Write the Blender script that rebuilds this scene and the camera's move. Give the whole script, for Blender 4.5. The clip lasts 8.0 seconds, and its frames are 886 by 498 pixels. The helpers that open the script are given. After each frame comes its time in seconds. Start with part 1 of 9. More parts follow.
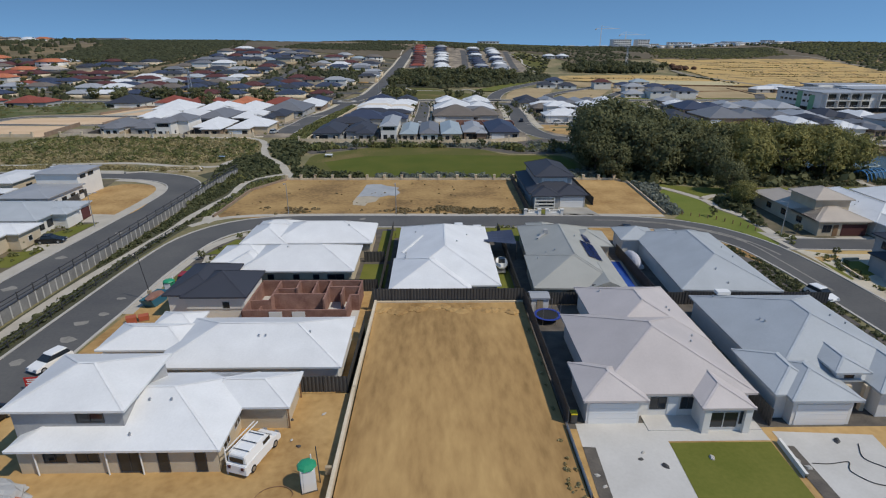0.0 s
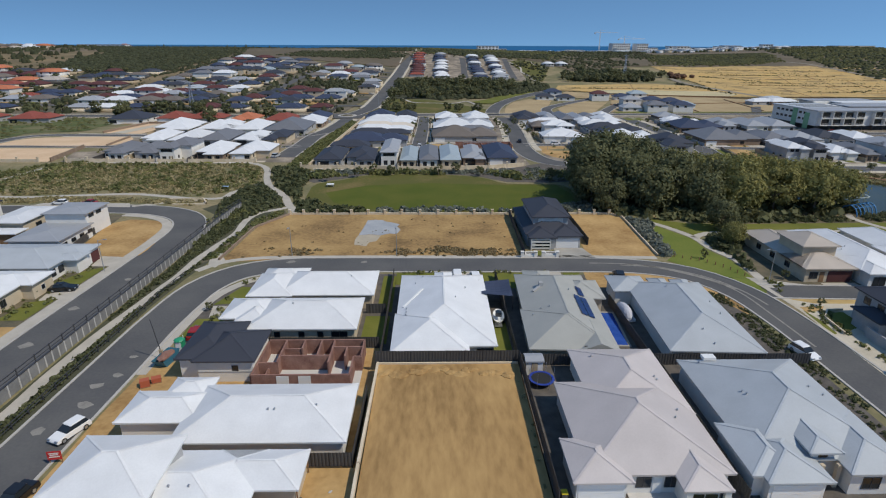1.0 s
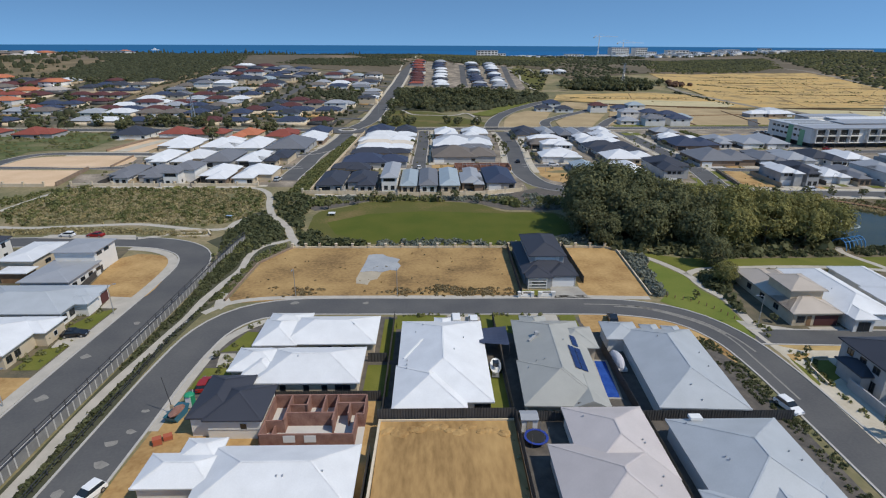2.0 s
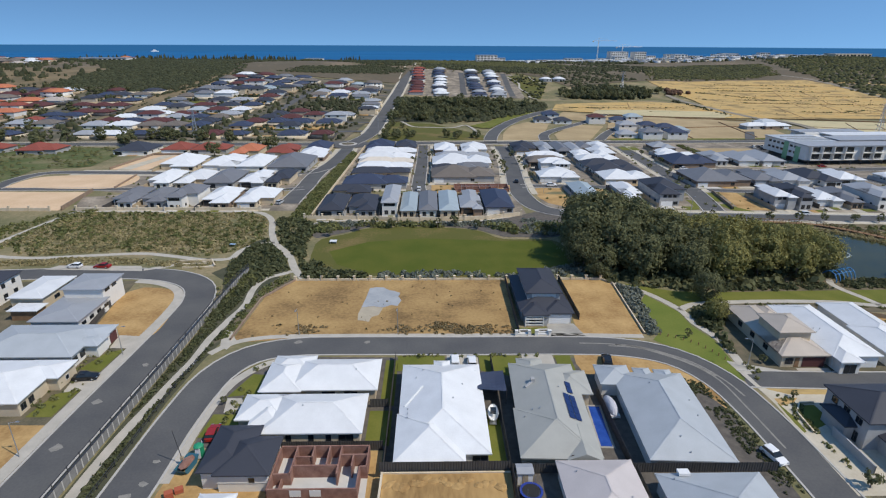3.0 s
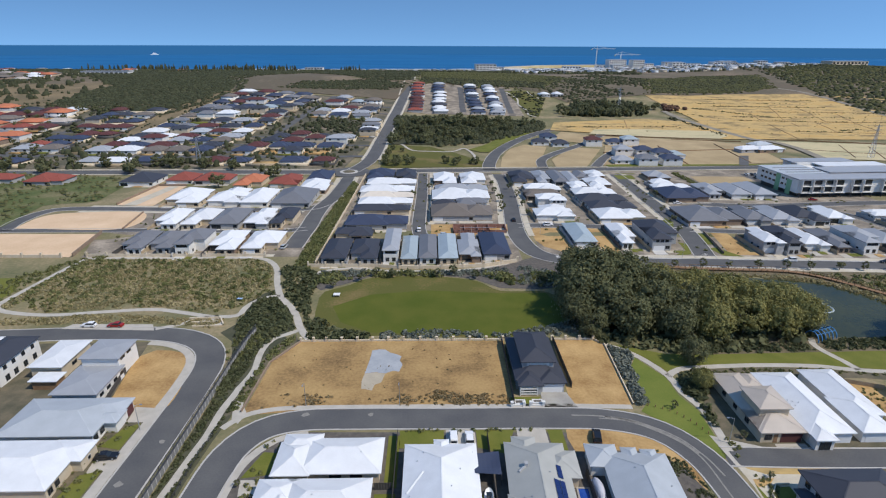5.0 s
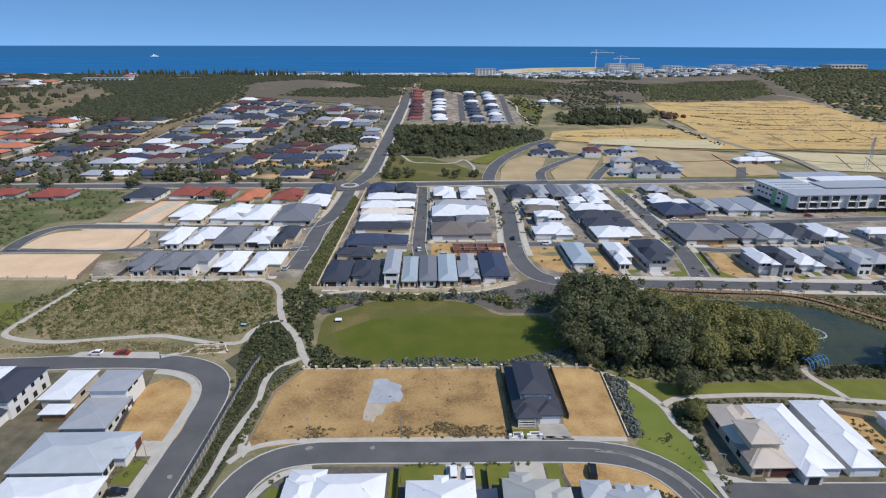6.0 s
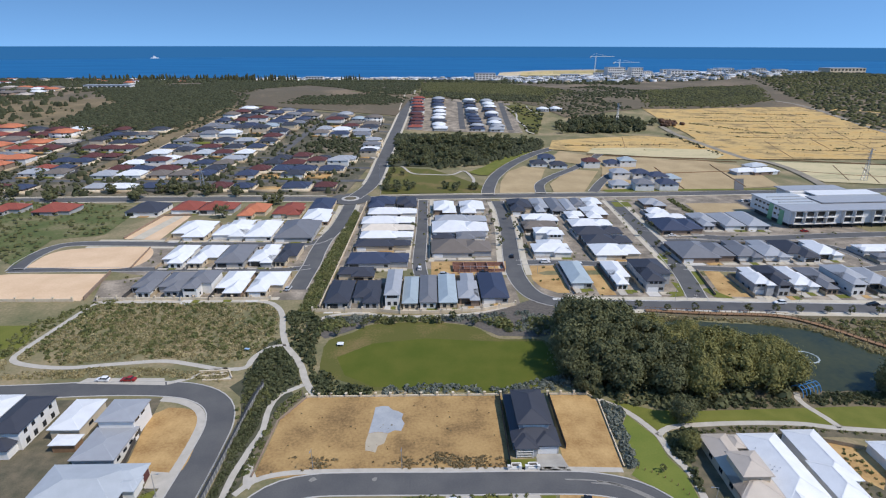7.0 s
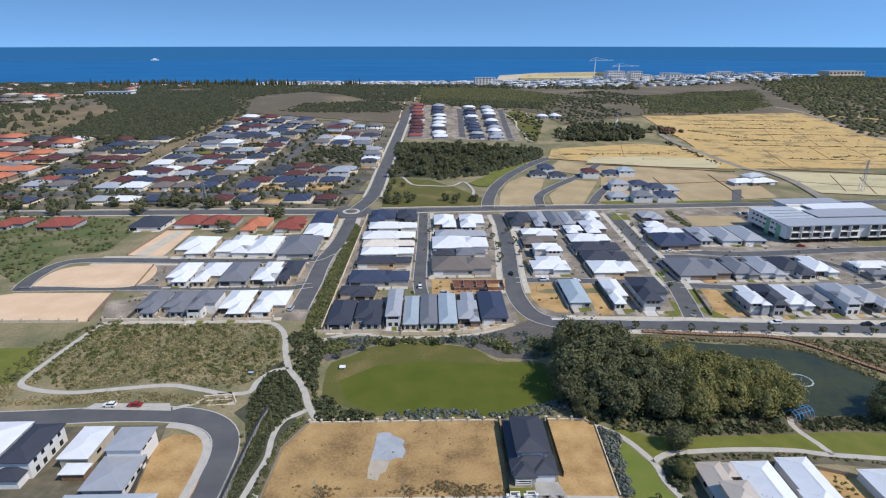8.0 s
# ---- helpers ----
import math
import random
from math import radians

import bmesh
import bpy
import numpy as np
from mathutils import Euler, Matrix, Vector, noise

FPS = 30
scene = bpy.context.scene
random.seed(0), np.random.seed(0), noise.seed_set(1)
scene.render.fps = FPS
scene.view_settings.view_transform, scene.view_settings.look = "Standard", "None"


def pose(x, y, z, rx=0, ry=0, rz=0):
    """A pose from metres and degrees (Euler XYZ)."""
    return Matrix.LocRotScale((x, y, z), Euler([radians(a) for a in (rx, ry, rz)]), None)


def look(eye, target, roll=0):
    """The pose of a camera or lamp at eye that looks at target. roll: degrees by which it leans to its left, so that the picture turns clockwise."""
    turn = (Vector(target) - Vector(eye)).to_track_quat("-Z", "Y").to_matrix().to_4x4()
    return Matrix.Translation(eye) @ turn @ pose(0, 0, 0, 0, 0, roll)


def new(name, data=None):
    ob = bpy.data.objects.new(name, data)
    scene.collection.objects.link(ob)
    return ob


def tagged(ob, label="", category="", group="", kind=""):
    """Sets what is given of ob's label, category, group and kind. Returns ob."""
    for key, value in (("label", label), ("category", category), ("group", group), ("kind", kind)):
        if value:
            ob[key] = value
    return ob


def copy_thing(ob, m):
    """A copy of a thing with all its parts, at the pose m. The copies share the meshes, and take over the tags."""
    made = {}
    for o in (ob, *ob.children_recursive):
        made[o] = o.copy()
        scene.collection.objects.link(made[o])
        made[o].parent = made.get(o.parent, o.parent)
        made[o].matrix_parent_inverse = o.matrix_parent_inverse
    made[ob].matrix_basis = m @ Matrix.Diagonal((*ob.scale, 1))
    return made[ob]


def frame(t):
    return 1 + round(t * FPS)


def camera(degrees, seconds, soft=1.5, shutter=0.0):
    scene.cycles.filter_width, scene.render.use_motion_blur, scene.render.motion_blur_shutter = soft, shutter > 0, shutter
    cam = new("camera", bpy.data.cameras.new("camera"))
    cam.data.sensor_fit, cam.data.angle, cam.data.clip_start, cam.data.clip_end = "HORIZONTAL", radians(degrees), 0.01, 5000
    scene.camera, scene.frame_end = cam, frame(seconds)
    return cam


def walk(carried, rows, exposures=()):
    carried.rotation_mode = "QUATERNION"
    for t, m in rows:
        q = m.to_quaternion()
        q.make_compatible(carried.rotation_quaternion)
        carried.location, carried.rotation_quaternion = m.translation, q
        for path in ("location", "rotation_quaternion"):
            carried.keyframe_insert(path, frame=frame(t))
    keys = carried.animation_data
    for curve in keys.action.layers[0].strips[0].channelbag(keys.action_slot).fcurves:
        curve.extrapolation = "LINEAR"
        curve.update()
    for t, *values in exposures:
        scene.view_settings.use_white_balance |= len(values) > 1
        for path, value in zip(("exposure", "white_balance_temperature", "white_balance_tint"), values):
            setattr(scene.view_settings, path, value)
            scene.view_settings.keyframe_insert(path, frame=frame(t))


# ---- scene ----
cam = camera(77.94, 8.0, 1.15)
PATH = [
    (0.0, -0.055, 0.104, 32.956, -1.036, -20.675, -0.181),
    (0.5, -0.053, 0.076, 37.555, -1.065, -20.672, -0.202),
    (1.0, -0.051, 0.049, 42.188, -1.093, -20.669, -0.220),
    (1.5, -0.049, 0.023, 46.849, -1.119, -20.666, -0.233),
    (3.0, -0.045, -0.053, 60.957, -1.186, -20.653, -0.247),
    (3.5, -0.044, -0.077, 65.686, -1.206, -20.647, -0.243),
    (4.0, -0.043, -0.101, 70.420, -1.223, -20.642, -0.235),
    (4.5, -0.043, -0.124, 75.154, -1.239, -20.635, -0.223),
    (6.0, -0.044, -0.191, 89.311, -1.277, -20.613, -0.160),
    (6.5, -0.044, -0.212, 93.999, -1.287, -20.605, -0.130),
    (7.0, -0.045, -0.233, 98.664, -1.294, -20.597, -0.096),
    (7.5, -0.046, -0.253, 103.301, -1.300, -20.587, -0.058),
    (8.0, -0.048, -0.273, 107.906, -1.305, -20.578, -0.015),
]
walk(cam, [(t, pose(x, y, z, 90 + pitch, roll, yaw)) for t, x, y, z, yaw, pitch, roll in PATH],
     [(0, -0.44, 7000, 8), (2, -0.24, 6900, 8), (5, -0.08, 6700, 10), (8, 0.04, 6550, 11)])

# ---- daylight: high late-morning sun from the right and a little behind ----
SUN_EL, SUN_AZ = 52.0, 118.0
world = bpy.data.worlds.new("daylight")
scene.world = world
world.use_nodes = True
wn, wl = world.node_tree.nodes, world.node_tree.links
sky = wn.new("ShaderNodeTexSky")
sky.sky_type, sky.sun_disc = "NISHITA", False
sky.sun_elevation, sky.sun_rotation = radians(SUN_EL), radians(SUN_AZ)
sky.altitude, sky.air_density, sky.dust_density, sky.ozone_density = 0, 1.0, 0.0, 1.0
coord = wn.new("ShaderNodeTexCoord")
lift = wn.new("ShaderNodeVectorMath")
lift.operation = "MULTIPLY_ADD"
lift.inputs[1].default_value, lift.inputs[2].default_value = (1, 1, 2.0), (0, 0, 0.32)
wl.new(coord.outputs["Generated"], lift.inputs[0])
wl.new(lift.outputs[0], sky.inputs[0])
split = wn.new("ShaderNodeSeparateXYZ")
wl.new(coord.outputs["Generated"], split.inputs[0])
below = wn.new("ShaderNodeMapRange")
below.inputs["From Min"].default_value, below.inputs["From Max"].default_value = -0.0056, -0.0044
below.inputs["To Min"].default_value, below.inputs["To Max"].default_value = 1, 0
wl.new(split.outputs["Z"], below.inputs["Value"])
back = wn["Background"]
back.inputs["Strength"].default_value = 0.17
far_sea = wn.new("ShaderNodeBackground")
far_sea.inputs["Color"].default_value, far_sea.inputs["Strength"].default_value = (0.03, 0.15, 0.38, 1), 1.0
tint = wn.new("ShaderNodeMix")
tint.data_type, tint.blend_type = "RGBA", "MULTIPLY"
tint.inputs["Factor"].default_value, tint.inputs[7].default_value = 1.0, (0.7, 0.99, 1.16, 1)
wl.new(sky.outputs[0], tint.inputs[6])
wl.new(tint.outputs[2], back.inputs["Color"])
blend = wn.new("ShaderNodeMixShader")
wl.new(below.outputs[0], blend.inputs[0])
wl.new(back.outputs[0], blend.inputs[1])
wl.new(far_sea.outputs[0], blend.inputs[2])
wl.new(blend.outputs[0], wn["World Output"].inputs["Surface"])

sun = new("sun", bpy.data.lights.new("sun", "SUN"))
sun.data.energy, sun.data.angle, sun.data.color = 3.9, radians(0.5), (1.0, 0.955, 0.89)
ce, az = math.cos(radians(SUN_EL)), radians(SUN_AZ)
sun.matrix_world = look((ce * math.sin(az) * 200, ce * math.cos(az) * 200, math.sin(radians(SUN_EL)) * 200), (0, 0, 0))


# ---- materials ----
def mat(name, a, b=None, rough=0.8, scale=1.0, fine=8.0, bump=0.0, metal=0.0, spread=0.0, stretch=(1, 1, 1), c=None, spec=0.3):
    """Two tones mixed by a coarse and a fine noise, in metres of the world; spread: tint from object to object."""
    m = bpy.data.materials.new(name)
    m.use_nodes = True
    n, l = m.node_tree.nodes, m.node_tree.links
    bsdf = n["Principled BSDF"]
    bsdf.inputs["Roughness"].default_value, bsdf.inputs["Metallic"].default_value = rough, metal
    bsdf.inputs["Specular IOR Level"].default_value = spec
    b = b or tuple(v * 0.82 for v in a)
    tc, mp = n.new("ShaderNodeNewGeometry"), n.new("ShaderNodeVectorMath")
    mp.operation = "MULTIPLY"
    mp.inputs[1].default_value = stretch
    l.new(tc.outputs["Position"], mp.inputs[0])
    big, small = n.new("ShaderNodeTexNoise"), n.new("ShaderNodeTexNoise")
    big.inputs["Scale"].default_value, big.inputs["Detail"].default_value = scale, 5
    small.inputs["Scale"].default_value, small.inputs["Detail"].default_value = fine, 3
    l.new(mp.outputs[0], big.inputs["Vector"])
    l.new(mp.outputs[0], small.inputs["Vector"])
    add = n.new("ShaderNodeMath")
    add.operation = "MULTIPLY_ADD"
    add.inputs[1].default_value = 0.45
    l.new(small.outputs["Fac"], add.inputs[0])
    l.new(big.outputs["Fac"], add.inputs[2])
    ramp = n.new("ShaderNodeValToRGB")
    e = ramp.color_ramp.elements
    e[0].position, e[0].color = 0.5, (*a, 1)
    e[1].position, e[1].color = 0.95, (*b, 1)
    if c:
        mid = e.new(0.72)
        mid.color = (*c, 1)
    l.new(add.outputs[0], ramp.inputs[0])
    out = ramp.outputs[0]
    if spread:
        info, hsv, mr = n.new("ShaderNodeObjectInfo"), n.new("ShaderNodeHueSaturation"), n.new("ShaderNodeMapRange")
        mr.inputs["To Min"].default_value, mr.inputs["To Max"].default_value = 1 - spread, 1 + spread
        l.new(info.outputs["Random"], mr.inputs["Value"])
        l.new(mr.outputs[0], hsv.inputs["Value"])
        l.new(out, hsv.inputs["Color"])
        out = hsv.outputs[0]
    l.new(out, bsdf.inputs["Base Color"])
    if bump:
        bp = n.new("ShaderNodeBump")
        bp.inputs["Strength"].default_value, bp.inputs["Distance"].default_value = bump, 0.1
        l.new(add.outputs[0], bp.inputs["Height"])
        l.new(bp.outputs[0], bsdf.inputs["Normal"])
    return m


def leaf_mat(name, a, b, rough=0.75):
    """Foliage: tone from clump to clump by island, and a coarse noise."""
    m = mat(name, a, b, rough, scale=0.25, fine=2.5, spec=0.15)
    n, l = m.node_tree.nodes, m.node_tree.links
    geo, hsv, mr = n.new("ShaderNodeNewGeometry"), n.new("ShaderNodeHueSaturation"), n.new("ShaderNodeMapRange")
    mr.inputs["To Min"].default_value, mr.inputs["To Max"].default_value = 0.72, 1.25
    l.new(geo.outputs["Random Per Island"], mr.inputs["Value"])
    l.new(mr.outputs[0], hsv.inputs["Value"])
    bsdf = n["Principled BSDF"]
    l.new(bsdf.inputs["Base Color"].links[0].from_socket, hsv.inputs["Color"])
    l.new(hsv.outputs[0], bsdf.inputs["Base Color"])
    thin, mix = n.new("ShaderNodeBsdfTranslucent"), n.new("ShaderNodeMixShader")
    mix.inputs[0].default_value = 0.42
    l.new(hsv.outputs[0], thin.inputs["Color"])
    l.new(bsdf.outputs[0], mix.inputs[1])
    l.new(thin.outputs[0], mix.inputs[2])
    l.new(mix.outputs[0], n["Material Output"].inputs["Surface"])
    return m


CAPPING = {}


def sheet_roof(name, a, rough=0.45, rib=0.25):
    """Ribbed steel roofing: ribs run down each slope, with faint streaks of dirt."""
    CAPPING[name] = mat(name + "_capping", tuple(min(v * 1.1, 0.8) for v in a), None, rough, scale=0.5, fine=6.0, spec=0.4)
    m = mat(name, a, tuple(v * 0.88 for v in a), rough, scale=0.35, fine=5.0, spread=0.05, spec=0.4)
    n, l = m.node_tree.nodes, m.node_tree.links
    geo, cross, dot, sine = n.new("ShaderNodeNewGeometry"), n.new("ShaderNodeVectorMath"), n.new("ShaderNodeVectorMath"), n.new("ShaderNodeMath")
    cross.operation, dot.operation, sine.operation = "CROSS_PRODUCT", "DOT_PRODUCT", "SINE"
    cross.inputs[1].default_value = (0, 0, 1)
    norm = n.new("ShaderNodeVectorMath")
    norm.operation = "NORMALIZE"
    l.new(geo.outputs["True Normal"], cross.inputs[0])
    l.new(cross.outputs[0], norm.inputs[0])
    l.new(norm.outputs[0], dot.inputs[0])
    l.new(geo.outputs["Position"], dot.inputs[1])
    k = n.new("ShaderNodeMath")
    k.operation = "MULTIPLY"
    k.inputs[1].default_value = 2 * math.pi / rib
    l.new(dot.outputs["Value"], k.inputs[0])
    l.new(k.outputs[0], sine.inputs[0])
    bp = n.new("ShaderNodeBump")
    bp.inputs["Strength"].default_value, bp.inputs["Distance"].default_value = 0.03, 0.03
    l.new(sine.outputs[0], bp.inputs["Height"])
    l.new(bp.outputs[0], n["Principled BSDF"].inputs["Normal"])
    return m


def plain(name, col, rough=0.5, metal=0.0, spec=0.5):
    m = bpy.data.materials.new(name)
    m.use_nodes = True
    p = m.node_tree.nodes["Principled BSDF"]
    p.inputs["Base Color"].default_value = (*col, 1)
    p.inputs["Roughness"].default_value, p.inputs["Metallic"].default_value = rough, metal
    p.inputs["Specular IOR Level"].default_value = spec
    return m


SCRUB = mat("dry_scrub", (0.12, 0.125, 0.058), (0.33, 0.255, 0.15), 0.95, 0.05, 0.9, 0.4, c=(0.2, 0.175, 0.09))
SAND = mat("builders_sand", (0.3, 0.172, 0.066), (0.53, 0.345, 0.15), 0.95, 0.14, 1.4, 0.35, c=(0.43, 0.27, 0.112))
NORTH_SAND = mat("trodden_lot_sand", (0.16, 0.098, 0.043), (0.45, 0.295, 0.125), 0.95, 0.1, 1.3, 0.5, c=(0.34, 0.213, 0.088))
PALE_SAND = mat("pale_sand", (0.6, 0.41, 0.25), (0.72, 0.52, 0.34), 0.95, 0.08, 1.2, 0.2)
FIELD = mat("straw_field", (0.51, 0.312, 0.102), (0.2, 0.145, 0.07), 0.95, 0.05, 0.3, 0.4, c=(0.54, 0.37, 0.15), stretch=(0.7, 1.25, 1))
LAWN = mat("lawn", (0.112, 0.128, 0.019), (0.17, 0.168, 0.035), 0.95, 0.18, 3.0, 0.2)
PARK_LAWN = mat("park_lawn", (0.115, 0.105, 0.028), (0.2, 0.145, 0.058), 0.95, 0.06, 1.4, 0.2, c=(0.1, 0.102, 0.022))
MULCH = mat("dark_mulch", (0.085, 0.076, 0.068), (0.15, 0.13, 0.11), 0.95, 0.8, 6, 0.3)
GARDEN = mat("garden_bed", (0.08, 0.078, 0.05), (0.18, 0.145, 0.095), 0.95, 0.3, 3, 0.3)
ASPHALT = mat("asphalt", (0.085, 0.085, 0.088), (0.125, 0.122, 0.118), 0.9, 0.12, 2.5, 0.1)
CONCRETE = mat("concrete", (0.4, 0.365, 0.31), (0.5, 0.455, 0.39), 0.85, 0.4, 4, 0.1)
PAVING = mat("pale_paving", (0.5, 0.48, 0.45), (0.58, 0.56, 0.53), 0.8, 0.35, 4, 0.05)
ESTATE = mat("estate_ground", (0.15, 0.128, 0.1), (0.42, 0.35, 0.27), 0.95, 0.12, 1.2, 0.2, c=(0.24, 0.2, 0.155))
WORN_SLAB = mat("worn_slab", (0.3, 0.32, 0.34), (0.4, 0.41, 0.42), 0.9, 0.3, 2.0, 0.1)
SANDY_SLAB = mat("sandy_slab", (0.38, 0.33, 0.25), (0.47, 0.4, 0.3), 0.9, 0.3, 2.0, 0.1)
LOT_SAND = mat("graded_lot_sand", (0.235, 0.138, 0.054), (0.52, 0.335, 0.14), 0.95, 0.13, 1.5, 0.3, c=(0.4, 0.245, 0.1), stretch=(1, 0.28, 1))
BRIGHT_LAWN = mat("watered_lawn", (0.112, 0.148, 0.024), (0.17, 0.19, 0.038), 0.95, 0.12, 2.4, 0.2)
MOWN = mat("mown_park_grass", (0.072, 0.094, 0.008), (0.105, 0.112, 0.015), 0.95, 0.12, 2.0, 0.2)
TRACK = mat("gravel_track", (0.2, 0.175, 0.13), (0.33, 0.29, 0.23), 0.95, 0.1, 1.0, 0.3)
PALE_STRAW = mat("pale_straw", (0.47, 0.4, 0.235), (0.36, 0.33, 0.19), 0.95, 0.04, 0.4, 0.2, c=(0.55, 0.46, 0.27), stretch=(0.5, 1.5, 1))
HILL_SAND = mat("hill_sand", (0.32, 0.235, 0.125), (0.46, 0.345, 0.195), 0.95, 0.05, 0.9, 0.3, c=(0.39, 0.29, 0.16))
WASTE = mat("scrubby_waste", (0.075, 0.1, 0.03), (0.215, 0.18, 0.095), 0.95, 0.05, 0.8, 0.3, c=(0.11, 0.125, 0.042))
BANK = mat("scrubby_bank", (0.085, 0.078, 0.045), (0.2, 0.155, 0.095), 0.95, 0.12, 1.2, 0.3)
VERGE = mat("sandy_verge", (0.46, 0.4, 0.3), (0.57, 0.51, 0.41), 0.9, 0.3, 2.5, 0.1)
SUBURB_GROUND = mat("suburb_ground", (0.07, 0.068, 0.048), (0.24, 0.19, 0.135), 0.95, 0.07, 0.7, 0.2, c=(0.11, 0.1, 0.065))
DRY_GRASS = mat("dry_grass", (0.13, 0.105, 0.06), (0.25, 0.185, 0.105), 0.95, 0.04, 0.6, 0.3)
BUSHLAND = mat("bushland_floor", (0.045, 0.052, 0.03), (0.1, 0.094, 0.058), 0.95, 0.03, 0.4, 0.3)
BROWN_HEATH = mat("brown_dry_heath", (0.15, 0.112, 0.074), (0.235, 0.175, 0.115), 0.95, 0.012, 0.25, 0.3, c=(0.12, 0.1, 0.066))
KERB = mat("kerb_concrete", (0.4, 0.38, 0.35), (0.5, 0.47, 0.43), 0.85, 0.5, 5)
LIMESTONE = mat("limestone", (0.56, 0.46, 0.32), (0.7, 0.6, 0.46), 0.9, 0.6, 4, 0.2)
GREY_PATH = mat("faded_concrete", (0.3, 0.28, 0.25), (0.4, 0.375, 0.33), 0.9, 0.3, 3)
BRICK = mat("red_brick", (0.2, 0.1, 0.08), (0.33, 0.19, 0.15), 0.9, 0.8, 6, 0.2)
WOOD = mat("weathered_timber", (0.2, 0.115, 0.06), (0.3, 0.18, 0.1), 0.85, 0.8, 8, stretch=(1, 6, 1))
WHITE_WALL = mat("white_render", (0.68, 0.66, 0.62), (0.76, 0.74, 0.7), 0.8, 0.5, 5)
CREAM_WALL = mat("cream_brickwork", (0.52, 0.43, 0.31), (0.6, 0.51, 0.38), 0.85, 0.6, 6, 0.1)
GREY_WALL = mat("grey_render", (0.34, 0.34, 0.34), (0.42, 0.42, 0.42), 0.8, 0.5, 5)
BROWN_WALL = mat("brown_brickwork", (0.24, 0.17, 0.12), (0.32, 0.24, 0.18), 0.85, 0.6, 6, 0.1)
FENCE_DARK = mat("charcoal_steel_fence", (0.062, 0.06, 0.06), (0.085, 0.082, 0.08), 0.6, 0.5, 4)
FENCE_TAN = mat("tan_fence", (0.36, 0.28, 0.18), (0.45, 0.36, 0.25), 0.85, 0.5, 4)
GLASS = plain("window_glass", (0.02, 0.025, 0.03), 0.08, 0.0, 0.6)
FRAME = plain("aluminium_frame", (0.55, 0.55, 0.56), 0.4)
DARK_FRAME = plain("dark_frame", (0.05, 0.05, 0.055), 0.45)
WHITE_PAINT = plain("white_paint", (0.76, 0.76, 0.75), 0.4)
STEEL = plain("galvanised_steel", (0.5, 0.51, 0.53), 0.4, 0.8)
RUBBER = plain("rubber", (0.02, 0.02, 0.02), 0.8)
SOLAR = plain("solar_cell", (0.012, 0.024, 0.1), 0.12, 0.0, 0.6)
DRY_WEED = leaf_mat("dry_weed_leaves", (0.19, 0.16, 0.085), (0.4, 0.3, 0.165))
DARK_SHRUB = leaf_mat("dark_shrub_leaves", (0.085, 0.1, 0.05), (0.165, 0.17, 0.085))
CROWN = leaf_mat("gum_leaves", (0.185, 0.19, 0.07), (0.36, 0.325, 0.125))
DARK_CROWN = leaf_mat("dark_leaves", (0.122, 0.135, 0.068), (0.215, 0.214, 0.107))
SHRUB = leaf_mat("shrub_leaves", (0.13, 0.155, 0.06), (0.27, 0.26, 0.11))
GREY_SHRUB = leaf_mat("silver_shrub_leaves", (0.17, 0.195, 0.165), (0.31, 0.32, 0.26))
HEATH = leaf_mat("heath_leaves", (0.24, 0.215, 0.1), (0.54, 0.45, 0.255))
DUNE_BUSH = leaf_mat("dune_bush_leaves", (0.062, 0.074, 0.04), (0.115, 0.118, 0.066))
OLIVE_BUSH = leaf_mat("olive_bush_leaves", (0.105, 0.115, 0.045), (0.175, 0.165, 0.075))
BARK = mat("bark", (0.14, 0.11, 0.085), (0.24, 0.2, 0.16), 0.9, 1, 8, 0.3)
ROOFS = {
    "W": sheet_roof("white_steel_roof", (0.74, 0.745, 0.75)), "L": sheet_roof("pale_grey_roof", (0.36, 0.37, 0.39)),
    "U": sheet_roof("pale_blue_roof", (0.36, 0.42, 0.45)), "G": sheet_roof("grey_roof", (0.185, 0.185, 0.195)),
    "D": sheet_roof("charcoal_roof", (0.047, 0.05, 0.064), 0.6), "B": sheet_roof("slate_blue_roof", (0.047, 0.058, 0.098), 0.55),
    "R": sheet_roof("red_tile_roof", (0.27, 0.07, 0.048), 0.8, 0.35), "O": sheet_roof("orange_tile_roof", (0.5, 0.17, 0.085), 0.8, 0.35),
    "C": sheet_roof("cream_roof", (0.68, 0.6, 0.5)), "T": sheet_roof("brown_tile_roof", (0.17, 0.145, 0.125), 0.8, 0.35),
    "P": sheet_roof("dusty_pink_grey_roof", (0.56, 0.505, 0.485)), "S": sheet_roof("sage_grey_roof", (0.41, 0.405, 0.37)),
    "E": sheet_roof("beige_roof", (0.5, 0.43, 0.36)), "A": sheet_roof("pale_steel_blue_roof", (0.455, 0.482, 0.505)),
    "M": sheet_roof("maroon_tile_roof", (0.105, 0.036, 0.034), 0.8, 0.35),
}
ROOF_WORDS = {"W": "white", "L": "pale grey", "U": "pale blue", "G": "grey", "D": "charcoal", "B": "slate blue", "R": "red tiled",
              "O": "orange tiled", "C": "cream", "T": "brown tiled", "P": "dusty pinkish grey", "S": "sage grey", "E": "beige",
              "A": "pale steel blue", "M": "maroon tiled"}


# ---- mesh helpers ----
def done(name, bm, material, smooth=False):
    me = bpy.data.meshes.new(name)
    bm.to_mesh(me)
    bm.free()
    me.materials.append(material)
    if smooth:
        me.shade_smooth()
    return me


